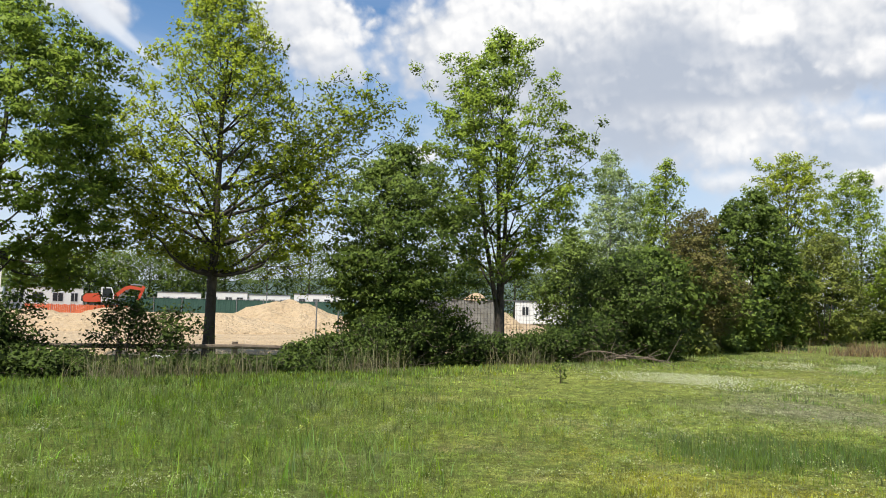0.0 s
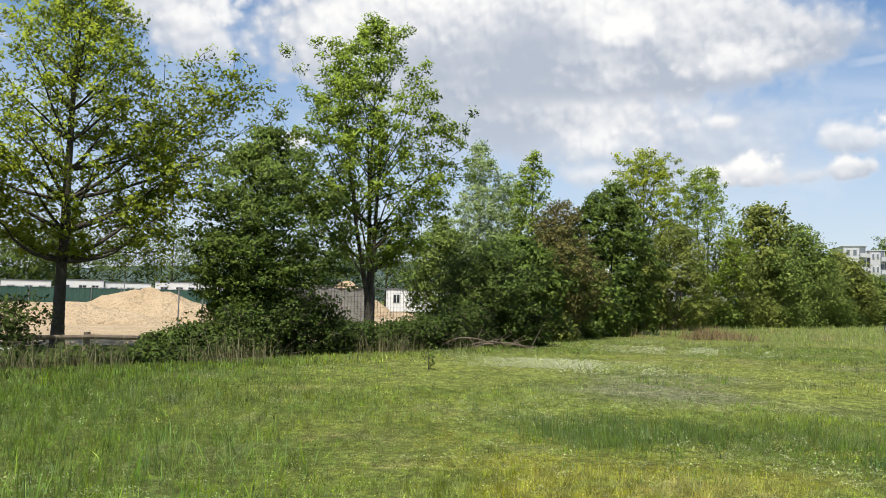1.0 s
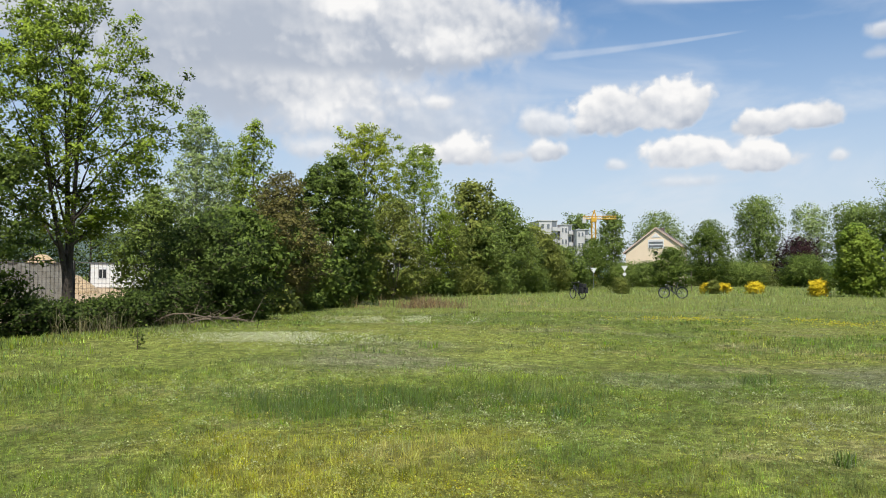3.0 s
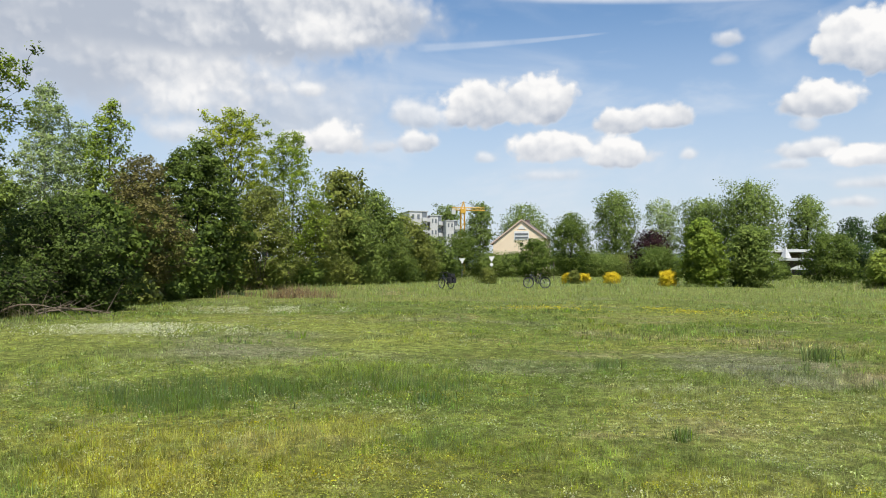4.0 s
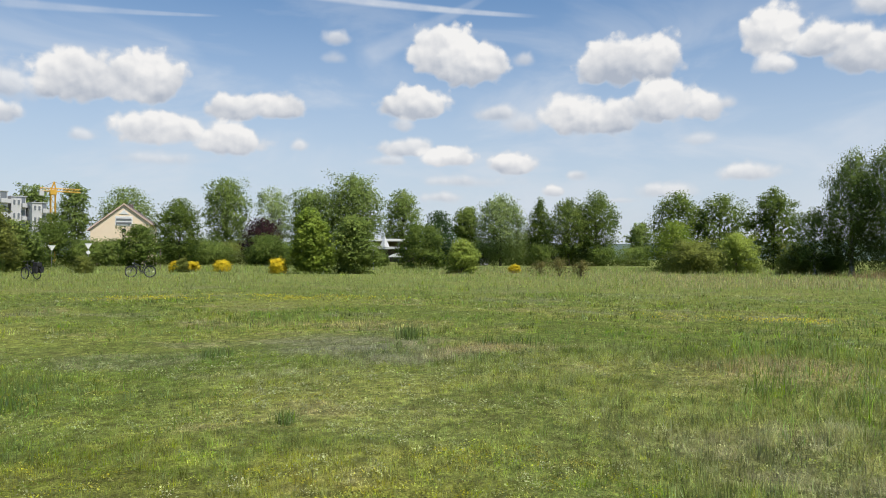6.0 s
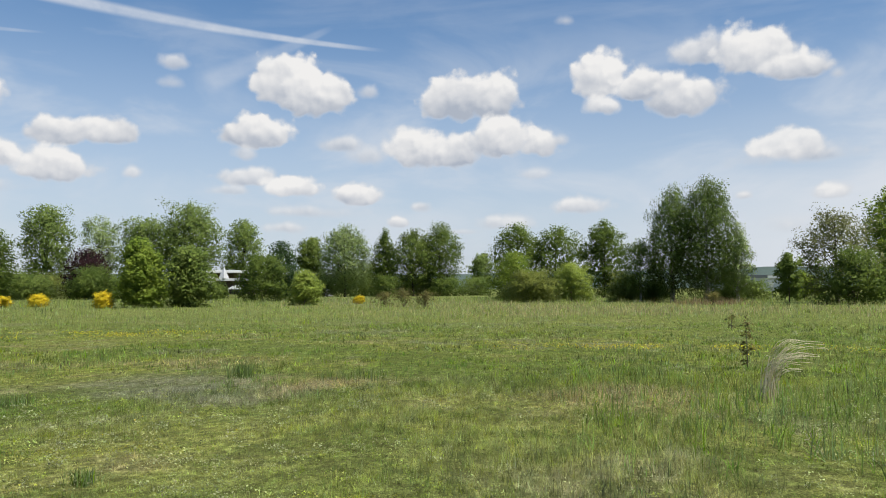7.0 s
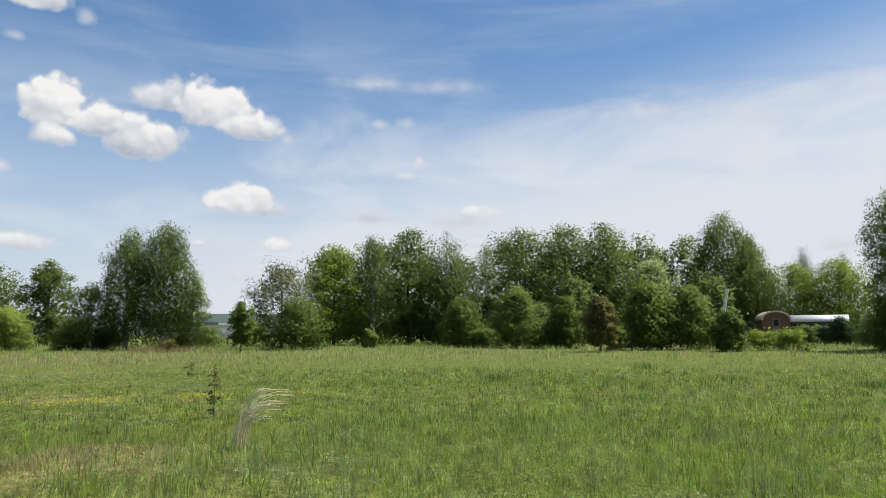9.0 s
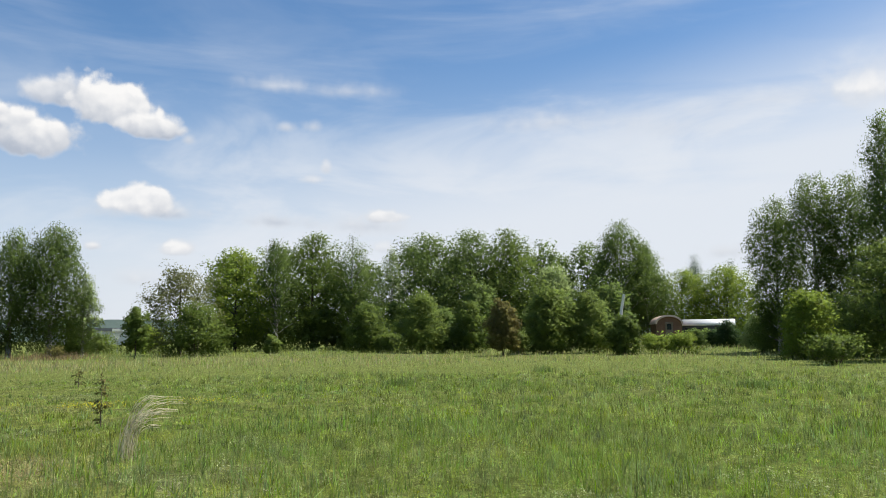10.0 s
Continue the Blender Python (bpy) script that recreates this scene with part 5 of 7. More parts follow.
tree("poplar_tree", 57.6, 150, 17.0, 5.6, LEAF_FAR_HAZED, POPLAR, "large broad poplar beyond the meadow", 313, 8000, group=FAR, size=0.5)
tree("poplar_tree", 61.2, 165, 15.6, 4.3, LEAF_FAR_HAZED, DENSE, "rounded tree behind the pavilion", 314, 5000, group=FAR, size=0.5)
tree("maple_tree", 54.5, 58, 4.7, 1.7, LEAF_MAPLE, BUSH, "dense fresh green young maple on the meadow", 315, 9000, 0.2, group=FAR, size=0.24)
tree("hazel_tree", 57.7, 60, 4.4, 2.1, LEAF_MID, BUSH, "green hazel with loose branches", 316, 8500, 0.2, group=FAR, size=0.22, gaps=0.3)
tree("pine_tree", 63.9, 88, 6.6, 2.2, LEAF_NEEDLE, DENSE, "dark pine with a ragged crown", 317, 5000, 0.3, group=FAR, size=0.26)
tree("shrub", 62.7, 84, 4.9, 2.8, LEAF_DARK, BUSH, "dark bush beside the pavilion", 318, 6000, size=0.28, group=FAR)
tree("maple_tree", 65.9, 142, 10.8, 2.5, LEAF_MID, DENSE, "round-headed tree on a bare trunk", 319, 4000, 4.5, group=FAR, size=0.42)
tree("willow_tree", 68.5, 122, 11.6, 4.6, LEAF_GREY, BIRCH, "pale weeping willow beyond the meadow", 320, 6500, 1.0, group=FAR, size=0.4, shape="round")
tree("shrub", 65.7, 62, 2.7, 1.4, LEAF_LIGHT, BUSH, "small bright green bush on the meadow", 321, 4200, group=FAR)
tree("birch_tree", 71.4, 137, 12.2, 3.2, LEAF_DARK, BIRCH, "slim tree in the far row", 322, 4000, 0.8, group=FAR, size=0.42)
tree("willow_tree", 73.5, 130, 11.6, 4.4, LEAF_MID, BIRCH, "pale willow in the far row", 323, 5000, 0.8, group=FAR, size=0.42, shape="round")
tree("maple_tree", 75.5, 132, 12.4, 4.2, LEAF_DARK, DENSE, "dense round tree in the far row", 324, 5500, 1.0, group=FAR, size=0.4)
tree("maple_tree", 78.6, 200, 10.2, 3.4, LEAF_FAR_HAZED, DENSE, "small tree far off", 325, 2500, group=FAR, size=0.6)
tree("alder_tree", 81.2, 102, 9.6, 3.9, LEAF_DARK, DENSE, "green tree behind the meadow shrubs", 326, 6000, 0.3, group=FAR)
tree("alder_tree", 84.0, 100, 9.0, 3.9, LEAF_DARK, DENSE, "green tree behind the meadow shrubs", 327, 6000, 0.3, group=FAR)
tree("alder_tree", 87.5, 96, 9.2, 3.0, LEAF_DARK, DENSE, "upright green tree behind the meadow shrubs", 328, 6000, 0.3, group=FAR)
tree("shrub", 80.9, 79, 4.8, 2.8, LEAF_MAPLE, BUSH, "large green shrub at the meadow's edge", 329, 7000, group=FAR)
tree("shrub", 82.2, 69, 2.6, 2.6, LEAF_OLIVE, BUSH, "low olive green shrub at the meadow's edge", 330, 6000, group=FAR)
tree("shrub", 85.1, 73, 3.5, 2.1, LEAF_LIGHT, BUSH, "bright green shrub at the meadow's edge", 331, 6000, group=FAR)
tree("shrub", 89.0, 71, 2.4, 2.1, LEAF_OLIVE, BUSH, "low shrub beside the birches", 332, 5000, group=FAR)
# low bushes that close the far edge
for k, (az, dd, hh, rr) in enumerate(((44.6, 132, 3.6, 3.4), (46.8, 140, 4.4, 4.2), (48.9, 130, 3.4, 3.8), (50.8, 138, 4.0, 4.0), (52.6, 128, 3.2, 3.6), (59.3, 110, 2.0, 1.8), (64.8, 130, 2.8, 3.0), (67.2, 126, 3.4, 3.4), (69.4, 136, 4.0, 3.8), (71.6, 128, 3.2, 3.6), (73.8, 138, 3.2, 4.0), (76.0, 128, 2.8, 3.6), (78.2, 140, 3.0, 4.0), (66.6, 150, 5.6, 3.6), (70.4, 150, 6.2, 3.8))):
    tree("shrub", az, dd, hh, rr, (LEAF_MID, LEAF_DARK, LEAF_OLIVE, LEAF_DARK)[k % 4], BUSH, "low green bush at the far edge of the meadow", 400 + k, 2600, size=0.30, group="bushes along the far edge")
for k, (az, dd, hh) in enumerate(((91.0, 70, 1.9), (95.8, 70, 1.7), (96.9, 96, 2.8), (108.6, 69, 1.7), (117.6, 65, 2.2), (121.6, 63, 2.4), (127.2, 60, 1.8), (133.2, 62, 2.0))):
    tree("shrub", az + 0.5 * math.sin(k * 2.9), dd, hh * (0.85 + 0.2 * math.sin(k * 4.3)), hh * (0.62 + 0.15 * math.sin(k * 1.7)), (LEAF_MID, LEAF_DARK, LEAF_WOOD_HAZED)[k % 3], BUSH, "low green bush before the wood", 430 + k, 2600, gaps=0.42, group="bushes before the wood")

# ---- birches, wood and the right-hand edge ----
WOOD = "trees of the wood"
tree("birch_tree", 92.2, 68, 10.3, 2.5, LEAF_BIRCH, BIRCH, "large birch with hanging twigs", 501, 11000, 0.8, BARK_BIRCH, WOOD, shape="oval", size=0.185, gaps=0.33)
tree("birch_tree", 94.5, 67, 10.9, 3.0, LEAF_BIRCH, BIRCH, "large birch with hanging twigs", 502, 15000, 0.8, BARK_BIRCH, WOOD, shape="oval", size=0.185, gaps=0.32)
tree("birch_tree", 90.0, 69, 5.6, 2.0, LEAF_BIRCH, BIRCH, "low birch with hanging twigs", 546, 5000, 0.3, BARK_BIRCH, WOOD, shape="round", size=0.17)
tree("birch_tree", 96.5, 68, 6.8, 1.5, LEAF_GREY, BIRCH, "lighter birch with hanging twigs", 503, 4500, 0.4, BARK_BIRCH, WOOD, shape="oval", size=0.17)
tree("oak_tree", 99.7, 57.5, 3.5, 0.95, LEAF_DARK, BUSH, "young oak sapling standing in the meadow", 504, 2600, 0.6, stems=1, group=WOOD)
tree("shrub", 97.4, 84, 1.9, 1.9, LEAF_MID, BUSH, "low green bush in the gap beside the birches", 548, 3000, group=WOOD)
tree("shrub", 100.7, 78, 2.5, 1.7, LEAF_MAPLE, BUSH, "low fresh green bush behind the sapling", 549, 3200, group=WOOD)
tree("cherry_tree", 102.6, 69, 7.2, 3.60, LEAF_FADED, DENSE, "round fading cherry with pale branch tips", 505, 6500, 0.4, group=WOOD, gaps=0.33, size=0.2)
tree("shrub", 103.6, 64, 4.0, 2.60, LEAF_DARK, BUSH, "dark dense shrub below the cherry", 506, 6500, group=WOOD)
tree("maple_tree", 106.4, 79, 9.9, 3.90, LEAF_MAPLE, DENSE, "fresh green tree at the wood's edge", 507, 6500, 0.6, group=WOOD)
tree("birch_tree", 109.2, 78, 11.2, 3.42, LEAF_WOOD_HAZED, BIRCH, "dark birch at the wood's edge", 508, 7500, 0.6, BARK_BIRCH, WOOD)
tree("ash_tree", 111.8, 82, 12.0, 3.90, LEAF_DARK, DENSE, "tall green tree of the wood", 509, 7000, 0.6, group=WOOD)
tree("birch_tree", 114.6, 80, 12.4, 3.90, LEAF_BIRCH, BIRCH, "tall yellowish birch of the wood", 510, 8000, 0.6, BARK_BIRCH, WOOD)
tree("birch_tree", 117.6, 92, 12.2, 3.17, LEAF_GREY, BIRCH, "thin open birch of the wood", 511, 4200, 1.0, BARK_BIRCH, WOOD)
tree("oak_tree", 120.4, 86, 12.4, 5.0, LEAF_WOOD_HAZED, DENSE, "dark broad oak of the wood", 512, 8000, 0.5, group=WOOD)
tree("oak_tree", 123.4, 87, 13.0, 5.0, LEAF_WOOD_HAZED, DENSE, "dark broad oak of the wood", 513, 8000, 0.5, group=WOOD)
tree("oak_tree", 126.3, 88, 13.2, 4.39, LEAF_DARK, DENSE, "green broad oak of the wood", 514, 8000, 0.5, group=WOOD)
tree("pine_tree", 128.8, 100, 12.8, 3.17, LEAF_NEEDLE, CONIFER, "dark pine of the wood", 515, 5000, 1.0, group=WOOD)
tree("pine_tree", 130.6, 104, 12.0, 3.17, LEAF_NEEDLE, CONIFER, "dark pine of the wood", 516, 5000, 1.0, group=WOOD)
tree("willow_tree", 129.4, 90, 9.2, 3.42, LEAF_GREY, DENSE, "pale green tree of the wood", 517, 5000, 0.5, group=WOOD)
tree("shrub", 115.7, 66.5, 4.0, 1.90, LEAF_DARK, BUSH, "fresh green shrub before the wood", 518, 6000, group=WOOD)
tree("shrub", 119.6, 62.5, 4.9, 2.20, LEAF_MID, BUSH, "bright green shrub before the wood", 519, 7500, group=WOOD)
tree("shrub", 123.3, 62.4, 4.1, 1.40, LEAF_DARK, BUSH, "bright green shrub before the wood", 520, 5000, group=WOOD)
tree("plum_tree", 125.5, 54.4, 3.9, 1.20, LEAF_BROWN, BUSH, "small reddish brown plum tree", 521, 4500, 0.5, group=WOOD, gaps=0.3)
tree("maple_tree", 128.9, 58.3, 5.0, 2.0, LEAF_MID, BUSH, "green maple bush before the wood", 522, 7500, 0.3, group=WOOD, size=0.24)
tree("hazel_tree", 131.8, 59, 4.6, 1.9, LEAF_MID, BUSH, "light green hazel before the wood", 523, 7000, 0.2, group=WOOD)
tree("birch_tree", 134.4, 92, 14.6, 4.4, LEAF_WOOD_HAZED, BIRCH, "broad birch beside the wagon", 524, 11000, 1.2, BARK_BIRCH, WOOD, size=0.3, shape="round", gaps=0.25)
tree("birch_tree", 136.2, 95, 12.6, 4.0, LEAF_BIRCH, BIRCH, "grey-green birch beside the wagon", 525, 9000, 1.6, BARK_BIRCH, WOOD, size=0.3)
tree("hazel_tree", 138.6, 104, 9.4, 4.64, LEAF_MAPLE, DENSE, "lime green tree behind the wagon", 526, 7000, 0.3, group=WOOD)
tree("hazel_tree", 141.6, 102, 9.4, 4.64, LEAF_MAPLE, DENSE, "fresh green tree behind the caravan", 527, 7000, 0.3, group=WOOD)
tree("pine_tree", 139.6, 114, 12.6, 2.93, LEAF_NEEDLE, CONIFER, "dark pine behind the caravan", 528, 4500, 1.0, group=WOOD)
tree("pine_tree", 142.0, 112, 11.6, 2.93, LEAF_NEEDLE, CONIFER, "dark pine behind the caravan", 529, 4500, 1.0, group=WOOD)
# added shrub: hides the trunk's foot and fills in for the dark shade there
tree("shrub", 134.2, 55.0, 2.7, 1.15, LEAF_UNDER, BUSH, "added dark shrub in place of shade below the white trunk", 547, 4200, group=WOOD)
tree("shrub", 136.4, 58.0, 1.2, 1.40, LEAF_MAPLE, LOW, "loose shrub in front of the wagon", 530, 2200, group=WOOD, size=0.15, gaps=0.46)
tree("shrub", 138.2, 58.4, 1.35, 1.50, LEAF_MAPLE, LOW, "loose shrub in front of the wagon", 531, 2200, group=WOOD, size=0.15, gaps=0.46)
tree("shrub", 139.3, 78, 1.7, 1.2, LEAF_WOOD_HAZED, BUSH, "dark shrub beside the caravan", 544, 2500, group=WOOD)
tree("shrub", 140.5, 79, 1.6, 1.1, LEAF_NEEDLE, BUSH, "dark shrub beside the caravan", 545, 2500, group=WOOD)
tree("spruce_tree", 141.4, 76, 2.6, 1.50, LEAF_NEEDLE, CONIFER, "small dark spruce beside the caravan", 532, 3500, 0.1, group=WOOD)
tree("spruce_tree", 143.1, 72, 3.0, 1.20, LEAF_GREY, CONIFER, "small pale spruce beside the caravan", 533, 3500, 0.1, group=WOOD)
tree("birch_tree", 144.6, 59, 11.2, 2.2, LEAF_BIRCH, BIRCH, "tall slim birch with hanging twigs", 534, 12500, 0.6, BARK_BIRCH, WOOD, size=0.165, gaps=0.14, shape="column")
tree("birch_tree", 147.0, 57, 12.2, 2.6, LEAF_BIRCH, BIRCH, "tall birch with hanging twigs", 535, 14062, 0.6, BARK_BIRCH, WOOD, size=0.165, gaps=0.14, shape="column")
tree("birch_tree", 149.2, 57, 12.0, 2.6, LEAF_BIRCH, BIRCH, "tall birch with hanging twigs", 536, 12500, 0.6, BARK_BIRCH, WOOD, size=0.165, gaps=0.14, shape="column")
tree("birch_tree", 151.4, 54, 15.2, 2.80, LEAF_BIRCH, BIRCH, "very tall birch at the field's edge", 537, 17187, 0.6, BARK_BIRCH, WOOD, size=0.165, gaps=0.14)
tree("birch_tree", 155.0, 52, 14.4, 2.80, LEAF_BIRCH, BIRCH, "tall birch at the field's edge", 538, 12500, 0.6, BARK_BIRCH, WOOD, size=0.165, gaps=0.14)
tree("shrub", 146.2, 47, 3.6, 1.8, LEAF_MAPLE, BUSH, "light green shrub below the birches", 539, 7500, group=WOOD)
tree("maple_tree", 150.8, 44, 5.8, 2.20, LEAF_MID, BUSH, "green young maple below the birches", 540, 8000, 0.3, group=WOOD)
tree("shrub", 147.6, 39, 1.2, 1.40, LEAF_DARK, LOW, "low dark straggling shrub on the meadow", 541, 2200, group=WOOD, gaps=0.46, size=0.13)
tree("shrub", 144.4, 61, 3.6, 1.90, LEAF_WOOD_HAZED, BUSH, "dark shrub below the birches", 542, 5000, group=WOOD)
tree("shrub", 149.2, 50, 3.4, 1.90, LEAF_WOOD_HAZED, BUSH, "dark shrub below the birches", 543, 5000, group=WOOD)
# trees deeper in the wood, seen between the front ones
for k in range(10):
    tree("oak_tree", 106.5 + 3.2 * k, 102 + 4 * math.sin(k * 2.3), 12.2 + 1.6 * math.sin(k * 1.9), 4.6, LEAF_WOOD_HAZED, DENSE, "dark tree deeper in the wood", 580 + k, 3000, 0.8, size=0.46, group="trees deeper in the wood")
# dark thicket that closes the wood below the crowns
for k, az in enumerate(range(106, 136, 2)):
    tree("shrub", az + 0.7 * math.sin(k * 2.1), 84 + 5 * math.sin(k * 1.3), 5.6 + 1.6 * math.sin(k * 3.7), 2.8, LEAF_WOOD_HAZED, BUSH, "dark undergrowth inside the wood", 560 + k, 1400, size=0.42, group="undergrowth of the wood")
# trees behind the building site
for k, (az, dd, hh, rr) in enumerate(((-38.0, 150, 12.0, 4.6), (-33.0, 140, 6.4, 3.6), (-30.4, 134, 7.6, 3.8), (-28.4, 134, 8.6, 4.2), (-26.6, 136, 8.8, 4.2), (-24.6, 136, 9.6, 4.4), (-22.8, 134, 9.2, 4.2), (-21.0, 138, 9.8, 4.2), (-19.6, 142, 11.0, 4.4), (-16.6, 138, 9.6, 4.2), (-13.6, 144, 11.6, 4.6), (-10.6, 140, 10.4, 4.2), (-7.4, 144, 11.6, 4.4), (-4.4, 140, 9.8, 4.2), (-1.8, 146, 9.4, 4.0), (1.6, 140, 10.6, 4.2), (4.6, 142, 11.2, 4.4), (7.4, 120, 10.0, 4.2), (10.4, 112, 9.0, 4.2), (13.6, 108, 9.0, 4.2), (16.8, 100, 8.4, 4.0))):
    tree("lime_tree", az, dd * 0.95, hh * 1.22, rr * 1.2, (LEAF_DARK, LEAF_MID, LEAF_UNDER)[k % 3], DENSE, "green tree behind the building site", 600 + k, 2600, 0.3, size=0.44, group="trees behind the building site")
for k, (az, dd, hh, rr) in enumerate(((71.4, 58, 1.0, 1.1), (72.9, 56, 1.2, 1.2), (74.4, 52, 1.1, 0.9), (94.8, 60, 0.9, 0.9))):
    tree("shrub", az, dd, hh, rr, LEAF_BROWN, LOW, "low brown shrub with dead stems on the meadow", 660 + k, 620, group="dead brown shrubs", size=0.10, gaps=0.5)
# broom in bloom
for k, (az, dd, hh, rr) in enumerate(((45.2, 66, 0.8, 0.65), (46.2, 66, 0.75, 0.6), (48.3, 66, 0.85, 0.8), (52.2, 58, 1.1, 0.7), (69.6, 66, 0.6, 0.5))):
    tree("broom_bush", az, dd, hh, rr, BLOOM_YELLOW, LOW, "broom bush covered in yellow blossom", 640 + k, 2600, group="flowering broom", size=0.13)
tree("broom_bush", 39.2, 68, 1.3, 0.95, LEAF_OLIVE, LOW, "broom bush with faded olive blossom", 650, 2400, group="flowering broom", size=0.14)
tree("broom_bush", 45.6, 65.5, 1.15, 0.6, LEAF_OLIVE, LOW, "broom bush with faded olive blossom", 651, 1500, group="flowering broom", size=0.14)


# ---- building site ----
def facing(az, dist, z=0.0, turn=0.0):
    """A pose at a bearing and distance whose x runs to the right and whose y runs away, as seen from the meadow's middle."""
    x, y = place(az, dist)
    return pose(x, y, z + float(far_rise(x, y)), 0, 0, -az + turn)


def site_height(az, d):
    x, y = d * np.sin(np.radians(az)), d * np.cos(np.radians(az))
    base = 0.10 + 0.42 * np.clip((d - 30) / 60, 0, 1) + 0.10 * (fbm(x * 0.3, y * 0.3, 61, 3) - 0.5)
    rim = np.clip((d - 24.5) / 1.5, 0, 1) * np.clip((118 - d) / 4, 0, 1) * np.clip((az + 52) / 2, 0, 1) * np.clip((4.5 - az) / 1.5, 0, 1)
    return base * rim - 0.3 * (1 - rim)


def build_site():
    az, d = np.meshgrid(np.linspace(-52, 5, 120), np.linspace(24.5, 118, 110), indexing="ij")
    z = site_height(az, d)
    v = np.stack([d * np.sin(np.radians(az)), d * np.cos(np.radians(az)), z], -1).reshape(-1, 3)
    i, j = np.meshgrid(np.arange(119), np.arange(109), indexing="ij")
    i, j = i.ravel(), j.ravel()
    f = np.stack([i * 110 + j, i * 110 + j + 1, (i + 1) * 110 + j + 1, (i + 1) * 110 + j], -1)[:, ::-1]
    tagged(new("sand_ground", mesh_from("sand_ground", v, f, SAND, True)), "bare sandy ground of a building site", "ground", kind="structure")


build_site()


def sand_pile(az, dist, wide, deep, high, seed, label):
    """A heap with slumped sides, furrows and clods."""
    n = 48
    u, v = np.meshgrid(np.linspace(-1, 1, n), np.linspace(-1, 1, n), indexing="ij")
    r = np.hypot(u, v) * (0.85 + 0.4 * fbm(np.arctan2(v, u) * 1.2 + 9, u * 0, seed, 2))
    z = np.clip(1 - r, 0, 1) ** 0.85 * (0.75 + 0.5 * fbm(u * 2.5 + 5, v * 2.5, seed + 3, 3)) * high
    z += (fbm(u * 9, v * 9, seed + 6, 3) - 0.5) * 0.28 * np.clip((1 - r) * 3, 0, 1) - 0.1 * (r > 0.98)
    p = np.stack([u * wide, v * deep, z], -1).reshape(-1, 3)
    i, j = np.meshgrid(np.arange(n - 1), np.arange(n - 1), indexing="ij")
    i, j = i.ravel(), j.ravel()
    f = np.stack([i * n + j, (i + 1) * n + j, (i + 1) * n + j + 1, i * n + j + 1], -1)
    ob = new("sand_mound", mesh_from("sand_mound", p, f, SAND, False))
    ob.matrix_world = facing(az, dist, float(site_height(np.array(az), np.array(dist))) - 0.04)
    tagged(ob, label, "sand heap", "heaps of sand")


sand_pile(-14.9, 45, 5.4, 4.2, 1.75, 71, "large heap of yellow building sand")
sand_pile(-19.6, 42, 5.2, 4.0, 0.85, 72, "low heap of yellow building sand")
sand_pile(-26.8, 43, 4.2, 3.4, 1.2, 73, "heap of yellow building sand with steep side")
sand_pile(-31.5, 52, 4.5, 3.0, 0.9, 74, "low heap of pale sand")
sand_pile(-8.6, 44, 4.6, 3.2, 1.3, 75, "low heap of building sand")
sand_pile(-1.0, 58, 3.6, 2.6, 2.6, 76, "tall heap of orange sand behind the fence")


def excavator(m):
    ob = thing("excavator", m, "orange wheeled excavator with raised boom standing on sand", "excavator")
    part("chassis", boxed(-2.3, 1.3, -0.75, 0.75, 0.55, 1.05, bevel=0.06), STEEL_DARK, ob)
    for x in (-1.8, 0.7):
        for y in (-0.95, 0.95):
            w = part("wheel", rod(bmesh.new(), (x, y - 0.22, 0.56), (x, y + 0.22, 0.56), 0.56, sides=20), RUBBER, ob)
            part("rim", rod(bmesh.new(), (x, y - 0.24, 0.56), (x, y + 0.24, 0.56), 0.28, sides=14), ORANGE, w)
    part("blade", prism(bmesh.new(), [(-2.9, 0.3), (-2.3, 0.9), (-2.25, 0.8), (-2.75, 0.25)], -1.2, 1.2), STEEL, ob, "bare steel dozer blade")
    part("turntable", rod(bmesh.new(), (-0.5, 0, 1.0), (-0.5, 0, 1.25), 0.7, sides=20), STEEL_DARK, ob)
    part("engine_house", prism(bmesh.new(), [(-2.75, 1.3), (-2.85, 1.75), (-2.55, 2.15), (-1.1, 2.25), (-0.9, 1.2), (-2.5, 1.2)], -1.15, 1.15), ORANGE, ob)
    part("counterweight", boxed(-3.0, -2.6, -1.1, 1.1, 1.3, 1.95, bevel=0.12), STEEL_DARK, ob)
    cab = part("cab", prism(bmesh.new(), [(-0.95, 1.2), (-0.95, 2.95), (0.15, 2.95), (0.45, 2.1), (0.4, 1.2)], -1.15, -0.2), WHITE_PAINT, ob, "light grey driver's cab")
    part("window", prism(bmesh.new(), [(-0.8, 1.75), (-0.8, 2.82), (0.08, 2.82), (0.32, 2.1), (0.3, 1.75)], -1.17, -1.152), DARK_GLASS, cab)
    part("window", boxed(-0.97, -0.952, -1.05, -0.3, 1.8, 2.8), DARK_GLASS, cab)
    part("boom", prism(bmesh.new(), [(-0.2, 1.5), (1.5, 3.05), (2.2, 3.25), (3.7, 2.95), (3.7, 2.65), (2.2, 2.85), (1.7, 2.7), (0.2, 1.3)], 0.05, 0.45), ORANGE, ob)
    part("stick", prism(bmesh.new(), [(3.5, 3.25), (3.85, 3.1), (3.0, 0.95), (2.8, 1.0)], 0.1, 0.4), ORANGE, ob)
    part("cylinder", rod(bmesh.new(), (0.5, 0.25, 1.4), (2.0, 0.25, 2.75), 0.09), STEEL, ob)
    part("cylinder", rod(bmesh.new(), (2.2, 0.25, 3.35), (3.6, 0.25, 3.3), 0.08), STEEL, ob)
    part("bucket", prism(bmesh.new(), [(2.75, 1.05), (3.1, 0.95), (3.05, 0.4), (2.6, 0.15), (2.3, 0.35), (2.45, 0.75)], -0.25, 0.75), STEEL_DARK, ob, "worn steel digging bucket")


